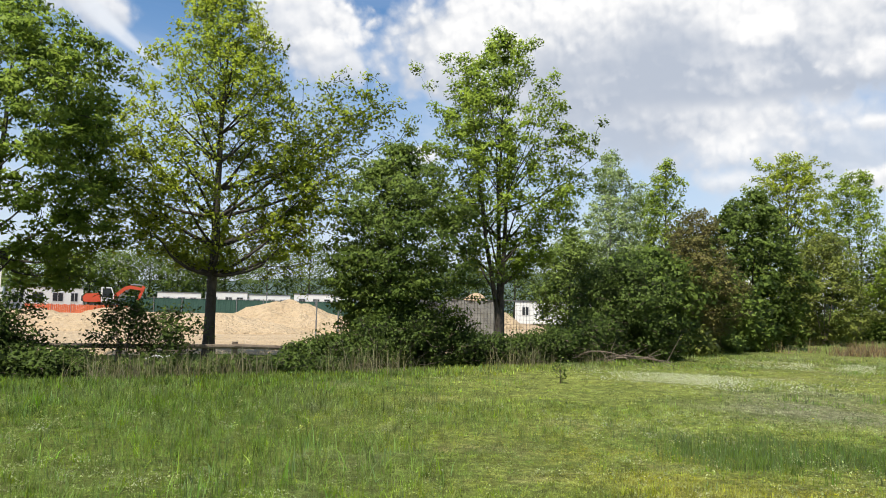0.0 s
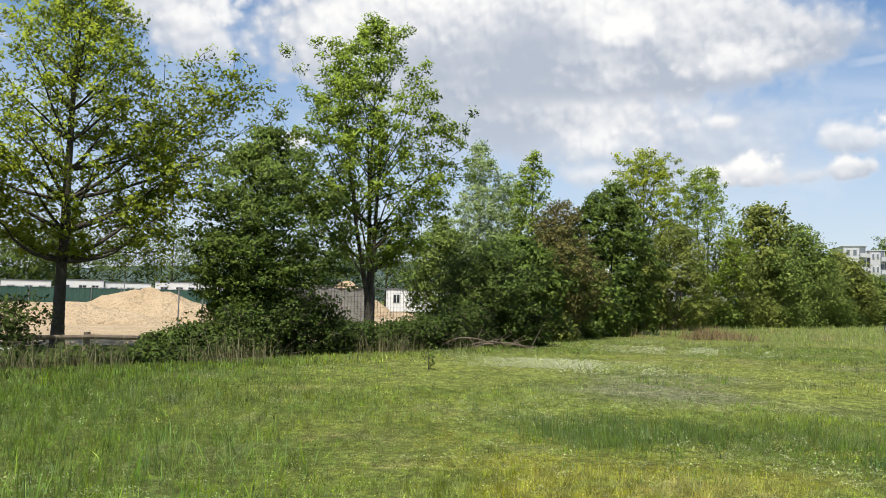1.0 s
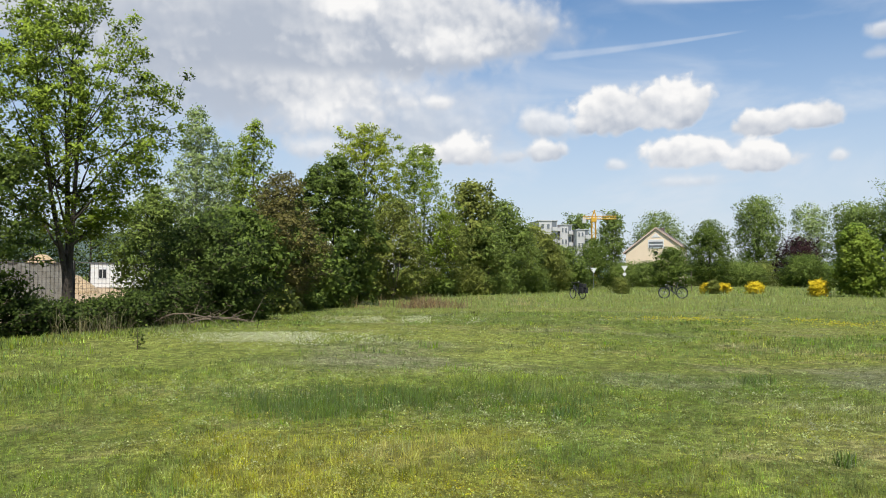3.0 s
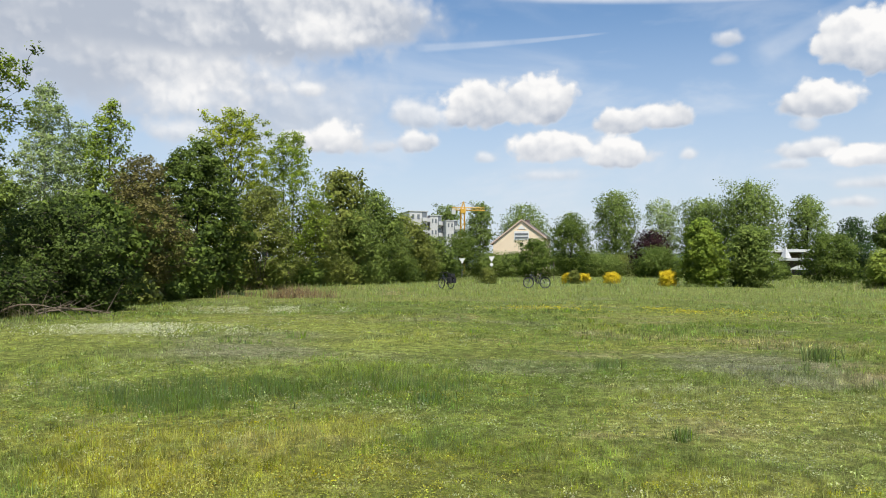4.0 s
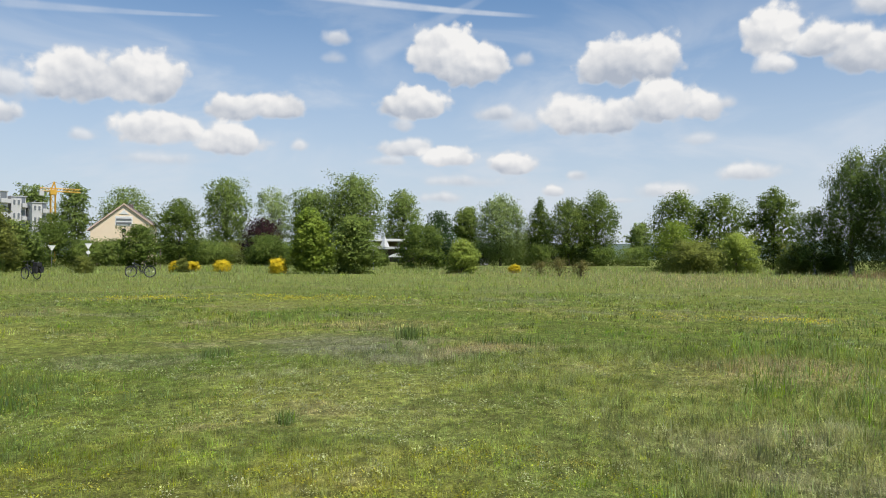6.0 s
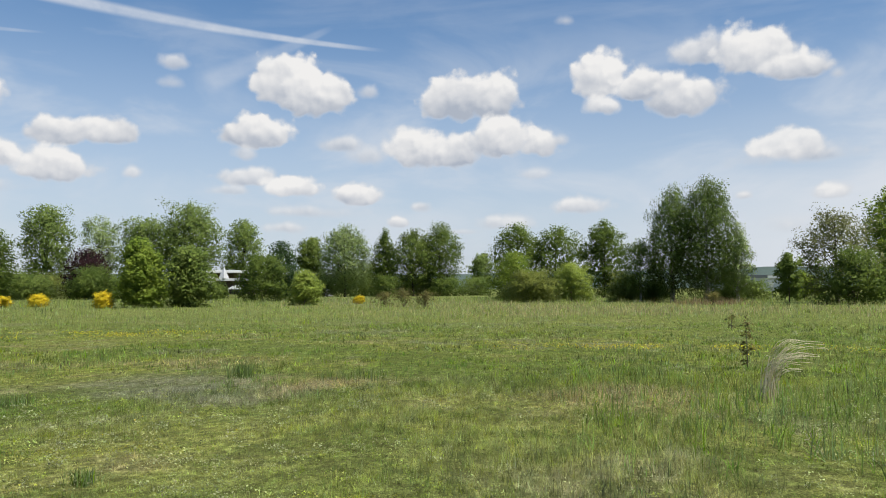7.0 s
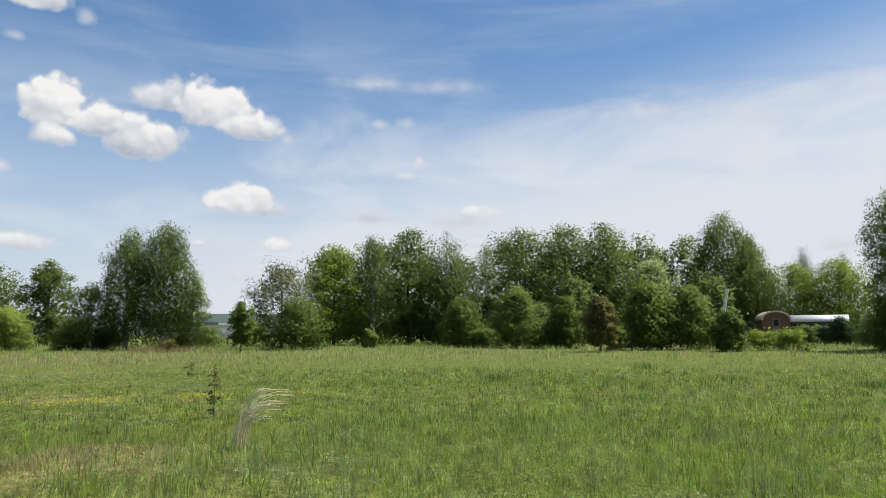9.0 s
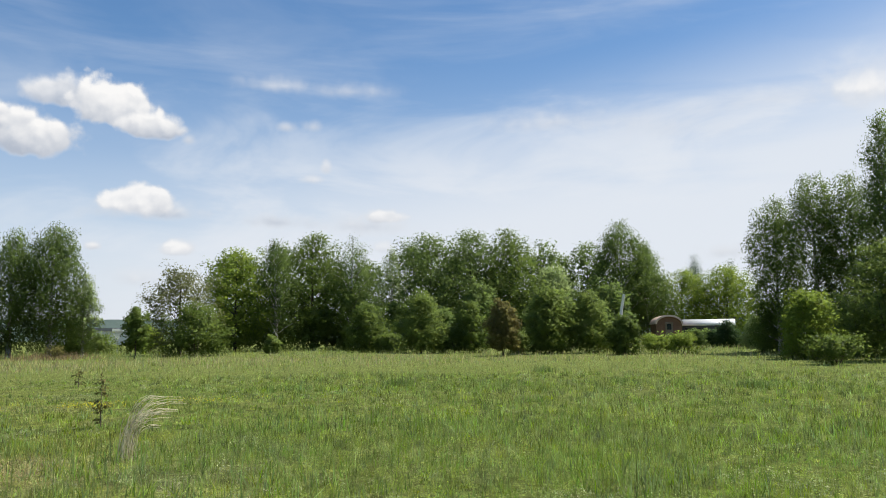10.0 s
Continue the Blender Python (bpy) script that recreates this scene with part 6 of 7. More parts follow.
excavator(facing(-27.1, 98, 0.42))


def plastic_barrier(az, dist, z):
    ob = thing("barrier_fence", facing(az, dist, z), "orange plastic barrier mesh between short posts", "fence", "orange barriers")
    bm = bmesh.new()
    n = 14
    for k in range(n):
        x0, x1 = -1.2 + 2.4 * k / n, -1.2 + 2.4 * (k + 1) / n
        box(bm, x0, x1 - 0.02, -0.015 + 0.03 * math.sin(k), 0.015 + 0.03 * math.sin(k), 0.12, 0.95 + 0.04 * math.sin(k * 1.7))
    part("mesh", bm, ORANGE_MESH, ob)
    for x in (-1.2, 1.2):
        part("post", rod(bmesh.new(), (x, 0, 0), (x, 0, 1.05), 0.03), STEEL, ob)


for k in range(5):
    plastic_barrier(-31.4 + 0.72 * k * 1.9, 86 + (k % 2) * 0.8, 0.36)


def screen_fence(az, dist, z, wide, turn=0.0):
    """A fence bay: posts, a top rail and a slack green screen."""
    ob = thing("screen_fence", facing(az, dist, z, turn), "site fence bay covered with dark green screening", "fence", "green screened fence")
    for x in (-wide / 2, wide / 2):
        part("post", rod(bmesh.new(), (x, -0.06, 0), (x, -0.06, 2.15), 0.04), STEEL, ob)
    part("rail", rod(bmesh.new(), (-wide / 2, -0.05, 2.05), (wide / 2, -0.05, 2.05), 0.025), STEEL, ob)
    bm = bmesh.new()
    n = 16
    rows = [[bm.verts.new((-wide / 2 + wide * k / n, 0.03 * math.sin(k * 1.9 + zz * 2), zz * 1.95 + 0.03)) for k in range(n + 1)] for zz in (0, 0.5, 1)]
    back = [[bm.verts.new(v.co + Vector((0, 0.015, 0))) for v in row] for row in rows]
    for a, b in zip(rows, rows[1:]):
        for k in range(n):
            bm.faces.new((a[k], a[k + 1], b[k + 1], b[k]))
    for a, b in zip(back, back[1:]):
        for k in range(n):
            bm.faces.new((a[k + 1], a[k], b[k], b[k + 1]))
    for k in range(n):
        bm.faces.new((rows[2][k], rows[2][k + 1], back[2][k + 1], back[2][k]))
    part("screen", bm, GREEN_SCREEN, ob)


for k in range(14):
    screen_fence(-25.2 + 1.86 * k, 104, 0.36, 3.35)


def mesh_panel(az, dist, z, wide, high, tarp, turn=0.0):
    """A mobile fence panel of tube and wire on two blocks."""
    label = "mobile fence panel hung with a grey tarpaulin" if tarp else "mobile fence panel of grey wire mesh"
    ob = thing("site_fence", facing(az, dist, z, turn), label, "fence", "mobile fence panels")
    for x in (-wide / 2, wide / 2):
        part("post", rod(bmesh.new(), (x, 0, 0), (x, 0, high), 0.024), STEEL_DARK, ob)
        part("block", boxed(x - 0.18, x + 0.18, -0.33, 0.33, 0, 0.13, bevel=0.03), GREY_WALL, ob)
    for zz in (0.15, high):
        part("rail", rod(bmesh.new(), (-wide / 2, 0, zz), (wide / 2, 0, zz), 0.02), STEEL_DARK, ob)
    bm = bmesh.new()
    for k in range(1, int(wide / 0.14)):
        rod(bm, (-wide / 2 + 0.14 * k, 0, 0.15), (-wide / 2 + 0.14 * k, 0, high), 0.006, sides=4)
    for k in range(1, 9):
        rod(bm, (-wide / 2, 0.01, 0.15 + k * (high - 0.15) / 9), (wide / 2, 0.01, 0.15 + k * (high - 0.15) / 9), 0.004, sides=4)
    part("wire_mesh", bm, STEEL_DARK, ob)
    if tarp:
        bm = bmesh.new()
        n, m = 24, 12
        grid = [[[bm.verts.new((-wide / 2 + 0.02 + (wide - 0.04) * i / n, 0.05 + y + 0.05 * math.sin(i * 0.9 + j * 0.7) * math.sin(j * 0.5), 0.2 + (high - 0.22) * j / m - 0.06 * math.sin(math.pi * i / n) * (j == m))) for i in range(n + 1)] for j in range(m + 1)] for y in (0, 0.02)]
        for s, g in enumerate(grid):
            for j in range(m):
                for i in range(n):
                    q = (g[j][i], g[j][i + 1], g[j + 1][i + 1], g[j + 1][i])
                    bm.faces.new(q if s == 0 else q[::-1])
        part("tarpaulin", bm, TARP, ob, "sagging grey tarpaulin", True)


mesh_panel(-1.4, 33, 0.0, 2.5, 2.05, True)
mesh_panel(-4.2, 34.2, 0.0, 1.9, 2.0, True, 38)
mesh_panel(3.3, 33.4, 0.0, 2.9, 2.0, False)
mesh_panel(8.0, 34.2, 0.0, 2.6, 2.0, False)
for az, dd, hh in ((-13.0, 33.5, 1.7), (-11.4, 31, 1.5), (-9.2, 32, 1.6), (-16.6, 46, 2.2)):
    stake = thing("fence_post", facing(az, dd, 0.05), "thin steel fence post standing in the sand", "post", "site posts")
    part("pole", rod(bmesh.new(), (0, 0, 0), (0, 0, hh), 0.03), STEEL, stake)
    part("cap", boxed(-0.05, 0.05, -0.04, 0.04, hh, hh + 0.12), STEEL, stake)


def cabin(name, m, wide, deep, high, label, group="", wall=None, windows=((-0.25, 0.9), (0.25, 0.9)), door=False):
    """A flat-roofed site cabin or hut with framed windows."""
    ob = thing(name, m, label, "cabin", group)
    part("body", boxed(-wide / 2, wide / 2, 0, deep, 0.12, high, bevel=0.04), wall or WHITE_PAINT, ob)
    part("roof", boxed(-wide / 2 - 0.06, wide / 2 + 0.06, -0.06, deep + 0.06, high, high + 0.12, bevel=0.02), FAR_ROOF, ob)
    part("base_frame", boxed(-wide / 2 + 0.1, wide / 2 - 0.1, 0.1, deep - 0.1, 0, 0.13), STEEL_DARK, ob)
    for x, w in windows:
        fr = part("window", boxed(x * wide - w / 2 - 0.07, x * wide + w / 2 + 0.07, -0.04, 0.02, high * 0.40, high * 0.82, bevel=0.015), GREY_WALL, ob)
        part("pane", boxed(x * wide - w / 2, x * wide - 0.03, -0.05, -0.035, high * 0.44, high * 0.78), DARK_GLASS, fr)
        part("pane", boxed(x * wide + 0.03, x * wide + w / 2, -0.05, -0.035, high * 0.44, high * 0.78), DARK_GLASS, fr)
    if door:
        part("door", boxed(wide * 0.36, wide * 0.46, -0.03, 0.02, 0.14, high * 0.86, bevel=0.01), GREY_WALL, ob)


cabin("site_cabin", facing(4.4, 76, 0.3, -6), 7.4, 2.5, 2.25, "white site cabin with dark windows", windows=((-0.36, 0.6), (-0.1, 0.7), (0.2, 0.6)), door=True)
for k, (az, w) in enumerate(((-22.6, 6.0), (-19.4, 6.0), (-16.4, 6.2), (-13.2, 6.0), (-10.2, 6.0), (-7.4, 6.0))):
    cabin("site_cabin", facing(az, 118 + (k % 3), 0.35), w, 2.5, 2.9 + 0.25 * (k % 2), "white site cabin in a row behind the fence", "row of site cabins", windows=((-0.3, 0.9), (0.05, 0.9), (0.32, 0.8)))
cabin("white_hut", facing(-31.0, 112, 0.3, 10), 9.0, 5.0, 3.1, "white flat-roofed building with dark windows", windows=((-0.34, 1.0), (-0.1, 1.2), (0.16, 1.2), (0.38, 0.8)))
cabin("white_hut", facing(-35.2, 108, 0.3, 0), 6.0, 5.0, 6.0, "white two-storey site building", windows=((-0.2, 1.2), (0.25, 1.2)))
cabin("white_hut", facing(17.2, 80, 0.0, 0), 12.0, 6.0, 5.2, "white building hidden behind the hedge", windows=((-0.3, 1.2), (0.0, 1.2), (0.3, 1.2)))
cabin("white_hut", facing(23.0, 92, 0.0, 0), 10.0, 6.0, 5.6, "white building hidden behind the hedge", windows=((-0.3, 1.2), (0.0, 1.2), (0.3, 1.2)))


def block_of_flats(m, wide, deep, high, storeys, label, bands=True):
    ob = thing("apartment_building", m, label, "building", "flats")
    part("wall", boxed(-wide / 2, wide / 2, 0, deep, 0, high), GREY_WALL if bands else WHITE_PAINT, ob)
    part("roof", boxed(-wide / 2 - 0.2, wide / 2 + 0.2, -0.2, deep + 0.2, high, high + 0.16), GREY_WALL, ob)
    for k in range(storeys):
        z = (k + 0.35) * high / storeys
        for x in (-0.3, 0.0) if bands else (-0.36, -0.12, 0.12, 0.36):
            w = part("window", boxed(x * wide - wide * 0.09, x * wide + wide * 0.09, -0.05, 0.05, z, z + high / storeys * 0.45), WHITE_PAINT, ob)
            part("pane", boxed(x * wide - wide * 0.075, x * wide + wide * 0.075, -0.09, -0.051, z + 0.08, z + high / storeys * 0.42), PALE_GLASS, w)
        if bands:
            bay = part("balcony", boxed(wide * 0.18, wide * 0.48, -1.1, 0.0, z - 0.5, z + 0.45, bevel=0.03), GREY_WALL, ob)
            part("balcony_door", boxed(wide * 0.2, wide * 0.46, -0.06, -0.01, z + 0.46, z + high / storeys * 0.62), PALE_GLASS, bay)
            part("balcony", boxed(wide / 2, wide / 2 + 0.9, 0.4, deep * 0.5, z - 0.5, z + 0.45), GREY_WALL, ob, "grey side balcony")


block_of_flats(facing(34.0, 200, 0, 14), 4.8, 10, 16.0, 5, "grey block of flats with balconies")
block_of_flats(facing(35.3, 202, 0, 14), 3.0, 10, 15.0, 5, "narrow grey block of flats")
block_of_flats(facing(36.5, 200, 0, 14), 3.0, 10, 13.6, 5, "light grey block of flats with balconies")
block_of_flats(facing(-28.9, 220, 0, 8), 9.0, 12, 14.6, 4, "white block with flat roof behind the trees", False)
block_of_flats(facing(-26.8, 224, 0, 8), 6.0, 12, 15.0, 4, "grey upper block behind the trees")


def tower_crane(m):
    ob = thing("tower_crane", m, "yellow tower crane with lattice jib", "crane")
    bm = bmesh.new()
    for x in (-0.7, 0.7):
        for y in (-0.7, 0.7):
            rod(bm, (x, y, 0), (x, y, 22.5), 0.16, sides=4)
    for k in range(12):
        z = 22.5 * k / 12
        s = 1 if k % 2 else -1
        rod(bm, (-0.7 * s, -0.7, z), (0.7 * s, -0.7, z + 1.87), 0.1, sides=4)
        rod(bm, (0.7, -0.7 * s, z), (0.7, 0.7 * s, z + 1.87), 0.1, sides=4)
    part("mast", bm, CRANE_PAINT, ob)
    part("cab", boxed(-1.0, 1.0, -1.0, 1.0, 22.0, 23.6, bevel=0.1), CRANE_PAINT, ob)
    bm = bmesh.new()
    rod(bm, (-0.6, 0, 23.5), (0.3, 0, 26.3), 0.22, sides=4)
    rod(bm, (0.9, 0, 23.5), (0.3, 0, 26.3), 0.22, sides=4)
    part("peak", bm, CRANE_PAINT, ob)
    bm = bmesh.new()
    for y, z in ((-0.5, 23.1), (0.5, 23.1), (0, 24.1)):
        rod(bm, (-4.0, y, z), (8.4, y, z), 0.15, sides=4)
    for k in range(13):
        x = -4.0 + 0.95 * k
        rod(bm, (x, -0.5, 23.1), (x + 0.5, 0, 24.1), 0.09, sides=4)
        rod(bm, (x + 0.5, 0, 24.1), (x + 0.95, 0.5, 23.1), 0.09, sides=4)
    part("jib", bm, CRANE_PAINT, ob)
    part("counterweight", boxed(-4.2, -2.8, -0.8, 0.8, 21.6, 23.2), GREY_WALL, ob)
    bm = bmesh.new()
    rod(bm, (0.3, 0, 26.2), (7.5, 0, 24.1), 0.06, sides=4)
    rod(bm, (0.3, 0, 26.2), (-3.6, 0, 24.1), 0.06, sides=4)
    part("tie", bm, STEEL, ob)


tower_crane(facing(37.3, 185, 0, 10) @ Matrix.Diagonal((0.64, 0.64, 0.66, 1)))


def gabled_house(m):
    """The cream house: a wide gable with a lower wing slope on one side, and a long roof behind."""
    ob = thing("house", m, "cream gabled house with brown tiled roof and white louvre", "house")
    part("wall", prism(bmesh.new(), [(-4.6, 0), (-4.6, 5.3), (0.0, 9.0), (3.6, 6.3), (3.6, 0)], 0, 12), CREAM_WALL, ob)
    for side, pts in (("roof", [(-5.0, 5.06), (0.0, 9.06), (0.0, 9.2), (-5.05, 5.2)]), ("roof", [(4.0, 6.06), (0.0, 9.06), (0.0, 9.2), (4.05, 6.2)])):
        part(side, prism(bmesh.new(), pts, -0.2, 12.5), ROOF_TILE, ob)
    for pts in ([(-5.05, 5.0), (0.0, 9.0), (0.0, 9.24), (-5.1, 5.22)], [(4.05, 6.0), (0.0, 9.0), (0.0, 9.24), (4.1, 6.22)]):
        part("bargeboard", prism(bmesh.new(), pts, -0.26, -0.2), BARGE, ob)
    lv = part("louvre", boxed(-1.2, 1.2, -0.08, 0.02, 5.9, 7.3, bevel=0.03), WHITE_PAINT, ob)
    for k in range(2):
        part("slat", boxed(-1.05, 1.05, -0.14, -0.081, 6.15 + 0.55 * k, 6.4 + 0.55 * k), FAR_ROOF, lv)
    part("louvre_cap", prism(bmesh.new(), [(-0.7, 7.6), (0.7, 7.6), (0.0, 8.3)], -0.06, 0.02), WHITE_PAINT, ob)
    part("round_window", rod(bmesh.new(), (0, -0.05, 5.2), (0, 0.05, 5.2), 0.3, sides=16), DARK_GLASS, ob)
    for x in (-3.0, 0.2, 2.4):
        w = part("window", boxed(x - 0.55, x + 0.55, -0.06, 0.02, 1.2, 2.6, bevel=0.02), WHITE_PAINT, ob)
        part("pane", boxed(x - 0.47, x + 0.47, -0.08, -0.061, 1.28, 2.52), DARK_GLASS, w)
    part("chimney", boxed(-0.35, 0.35, 8, 8.7, 8.6, 9.6), ROOF_TILE, ob)


gabled_house(facing(41.7, 124, 0.0, -7))


def yield_sign(az, dist, high, plate):
    ob = thing("road_sign", facing(az, dist), "triangular give-way sign on a grey post", "road sign", "road signs")
    part("post", rod(bmesh.new(), (0, 0, 0), (0, 0, high - 0.1), 0.04), STEEL, ob)
    tri = part("sign_plate", prism(bmesh.new(), [(-0.45, high), (0.45, high), (0.0, high - 0.78)], -0.06, -0.045), WHITE_PAINT, ob, "white triangular plate")
    bm = bmesh.new()
    for a, b in (((-0.42, high - 0.02), (0.42, high - 0.02)), ((0.42, high - 0.02), (0, high - 0.75)), ((0, high - 0.75), (-0.42, high - 0.02))):
        rod(bm, (a[0], -0.065, a[1]), (b[0], -0.065, b[1]), 0.018, sides=4)
    part("border", bm, GREY_WALL, tri)
    if plate:
        part("round_plate", rod(bmesh.new(), (0, -0.06, high - 1.15), (0, -0.04, high - 1.15), 0.24, sides=18), WHITE_PAINT, ob)


yield_sign(37.3, 108, 2.75, False)
yield_sign(39.5, 108, 3.0, True)
yield_sign(98.7, 90, 1.95, False)

board = thing("notice_board", facing(59.1, 75), "small white notice board on a post", "sign")
part("post", rod(bmesh.new(), (0, 0, 0), (0, 0, 2.5), 0.04), STEEL, board)
part("panel", boxed(-0.3, 0.3, -0.06, -0.03, 1.85, 2.6, bevel=0.01), WHITE_PAINT, board)
pole = thing("post", facing(44.1, 80), "thin grey wooden post in the meadow", "post")
part("pole", rod(bmesh.new(), (0, 0, 0), (0, 0, 2.95), 0.05, 0.04), OLD_WOOD, pole)
lamp = thing("street_lamp", facing(4.4, 60.5, 0.2), "white globe lamp on a thin pole", "lamp")
part("pole", rod(bmesh.new(), (0, 0, 0), (0, 0, 2.6), 0.04), STEEL, lamp)
globe = bmesh.new()
bmesh.ops.create_uvsphere(globe, u_segments=16, v_segments=10, radius=0.24, matrix=Matrix.Translation((0, 0, 2.75)))
part("globe", globe, WHITE_PAINT, lamp, "white glass globe", True)


def pavilion(m):
    ob = thing("pavilion", m, "open white-roofed pavilion with a grey tent peak", "pavilion")
    part("roof", boxed(-4.6, 4.4, -2.0, 4.0, 3.4, 3.8, bevel=0.05), WHITE_PAINT, ob)
    part("lower_roof", boxed(-3.6, 3.2, -3.0, -2.0, 2.1, 2.5, bevel=0.05), GREY_WALL, ob)
    part("back_wall", boxed(-4.2, 4.0, 3.5, 3.8, 0, 3.4), OLD_WOOD, ob)
    part("counter", boxed(-3.5, 3.0, -1.8, -1.5, 0, 2.05), BARK, ob)
    for x in (-4.3, -1.4, 1.4, 4.1):
        part("post", rod(bmesh.new(), (x, -1.8, 0), (x, -1.8, 3.4), 0.08), STEEL, ob)
    bm = bmesh.new()
    rod(bm, (-0.9, -2.5, 2.5), (-0.9, -2.5, 4.3), 0.8, 0.03, sides=4)
    part("tent_peak", bm, GREY_WALL, ob, "light grey pointed tent roof")


pavilion(facing(60.3, 128, 0.5))
shed = thing("market_tent", facing(60.9, 112, 0.3), "low white canopy beside the pavilion", "tent")
bm = bmesh.new()
n = 10
prism(bm, [(-1.4 + 2.8 * k / n, 1.1 + 0.5 * math.sin(math.pi * k / n)) for k in range(n + 1)] + [(1.4, 1.0), (-1.4, 1.0)], -1.0, 1.0)
part("canopy", bm, WHITE_PAINT, shed)
for x in (-1.3, 1.3):
    part("post", rod(bmesh.new(), (x, -0.9, 0), (x, -0.9, 1.1), 0.03), STEEL, shed)
    part("post", rod(bmesh.new(), (x, 0.9, 0), (x, 0.9, 1.1), 0.03), STEEL, shed)

hall = thing("factory_hall", facing(97.7, 250, 0.0), "long low hall with grey flat roof", "building")
part("wall", boxed(-14, 9, 0, 14, 0, 4.0), GREY_WALL, hall)
part("roof", boxed(-14.4, 9.4, -0.4, 14.4, 4.0, 4.9), FAR_ROOF, hall)
part("fascia", boxed(3.5, 9.5, -0.6, -0.4, 3.9, 4.7), WHITE_PAINT, hall)
tent = thing("pyramid_tent", facing(67.3, 139), "small grey pointed tent roof among bushes", "tent")
bm = bmesh.new()
rod(bm, (0, 0, 2.0), (0, 0, 4.2), 1.2, 0.03, sides=4)
part("roof", bm, GREY_WALL, tent)
part("wall", boxed(-0.75, 0.75, -0.75, 0.75, 0, 2.0), GREY_WALL, tent)


# ---- bicycles ----
def bicycle(m, paint, label, bag):
    """x runs to the front wheel."""
    ob = thing("bicycle", m, label, "bicycle", "parked bicycles")
    for x in (-0.53, 0.55):
        w = part("wheel", ring(bmesh.new(), (x, 0, 0.35), (0, 1, 0), 0.33, 0.03), RUBBER, ob)
        part("rim", ring(bmesh.new(), (x, 0, 0.35), (0, 1, 0), 0.30, 0.012), STEEL, w)
        bm = bmesh.new()
        for k in range(14):
            a = 2 * math.pi * k / 14
            rod(bm, (x, 0, 0.35), (x + 0.30 * math.cos(a), 0, 0.35 + 0.30 * math.sin(a)), 0.003, sides=3)
        part("spokes", bm, STEEL, w)
        part("mudguard", prism(bmesh.new(), [(x + 0.37 * math.cos(math.pi * k / 10), 0.35 + 0.37 * math.sin(math.pi * k / 10)) for k in range(1, 10)] + [(x + 0.355 * math.cos(math.pi * k / 10), 0.35 + 0.355 * math.sin(math.pi * k / 10)) for k in range(9, 0, -1)], -0.025, 0.025), paint, ob)
    bm = bmesh.new()
    for a, b, r in (((-0.08, 0.30), (-0.22, 0.82), 0.028), ((-0.08, 0.30), (0.40, 0.78), 0.03), ((-0.16, 0.58), (0.38, 0.86), 0.026), ((-0.53, 0.35), (-0.08, 0.30), 0.018), ((-0.53, 0.35), (-0.19, 0.72), 0.018), ((0.36, 0.92), (0.41, 0.72), 0.02)):
        rod(bm, (a[0], 0, a[1]), (b[0], 0, b[1]), r)
    part("frame", bm, paint, ob)
    part("fork", rod(bmesh.new(), (0.41, 0, 0.72), (0.55, 0, 0.35), 0.024), paint, ob)
    bm = bmesh.new()
    rod(bm, (0.36, 0, 0.92), (0.35, 0, 1.04), 0.014)
    rod(bm, (0.35, -0.28, 1.05), (0.35, 0.28, 1.05), 0.013)
    rod(bm, (0.35, -0.28, 1.05), (0.18, -0.30, 1.03), 0.017)
    rod(bm, (0.35, 0.28, 1.05), (0.18, 0.30, 1.03), 0.017)
    part("handlebar", bm, STEEL_DARK, ob)
    part("seat_post", rod(bmesh.new(), (-0.22, 0, 0.82), (-0.25, 0, 0.95), 0.014), STEEL, ob)
    part("saddle", prism(bmesh.new(), [(-0.38, 0.95), (-0.37, 1.0), (-0.2, 0.99), (-0.09, 0.98), (-0.1, 0.95)], -0.07, 0.07), BLACK_CLOTH, ob)
    part("chainring", ring(bmesh.new(), (-0.08, -0.06, 0.30), (0, 1, 0), 0.09, 0.012, 16, 4), STEEL_DARK, ob)
    for s in (-1, 1):
        part("pedal", boxed(-0.08 + s * 0.12, -0.08 + s * 0.2, s * 0.08, s * 0.17, 0.30 - s * 0.1, 0.325 - s * 0.1), RUBBER, ob)
    rack = part("rack", boxed(-0.75, -0.32, -0.07, 0.07, 0.73, 0.75), STEEL_DARK, ob)
    part("headlamp", rod(bmesh.new(), (0.42, 0, 0.84), (0.47, 0, 0.84), 0.04), STEEL, ob)
    if bag:
        for s in (-1, 1):
            part("pannier", boxed(-0.78, -0.38, s * 0.17 - 0.08, s * 0.17 + 0.08, 0.38, 0.74, bevel=0.04), BLACK_CLOTH, ob, "black cloth pannier bag")
        part("basket", boxed(-0.75, -0.35, -0.15, 0.15, 0.76, 0.98, bevel=0.03), BLACK_CLOTH, ob, "dark carrier basket")


bicycle(facing(36.2, 53, 0.02, 125) @ Matrix.Diagonal((1.05, 1.05, 1.05, 1)), BIKE_DARK, "dark bicycle with loaded black panniers parked in the grass", True)
bicycle(facing(42.9, 53, 0.02, 184) @ Matrix.Diagonal((1.05, 1.05, 1.05, 1)), BIKE_LIGHT, "dark grey bicycle parked in the tall grass", False)

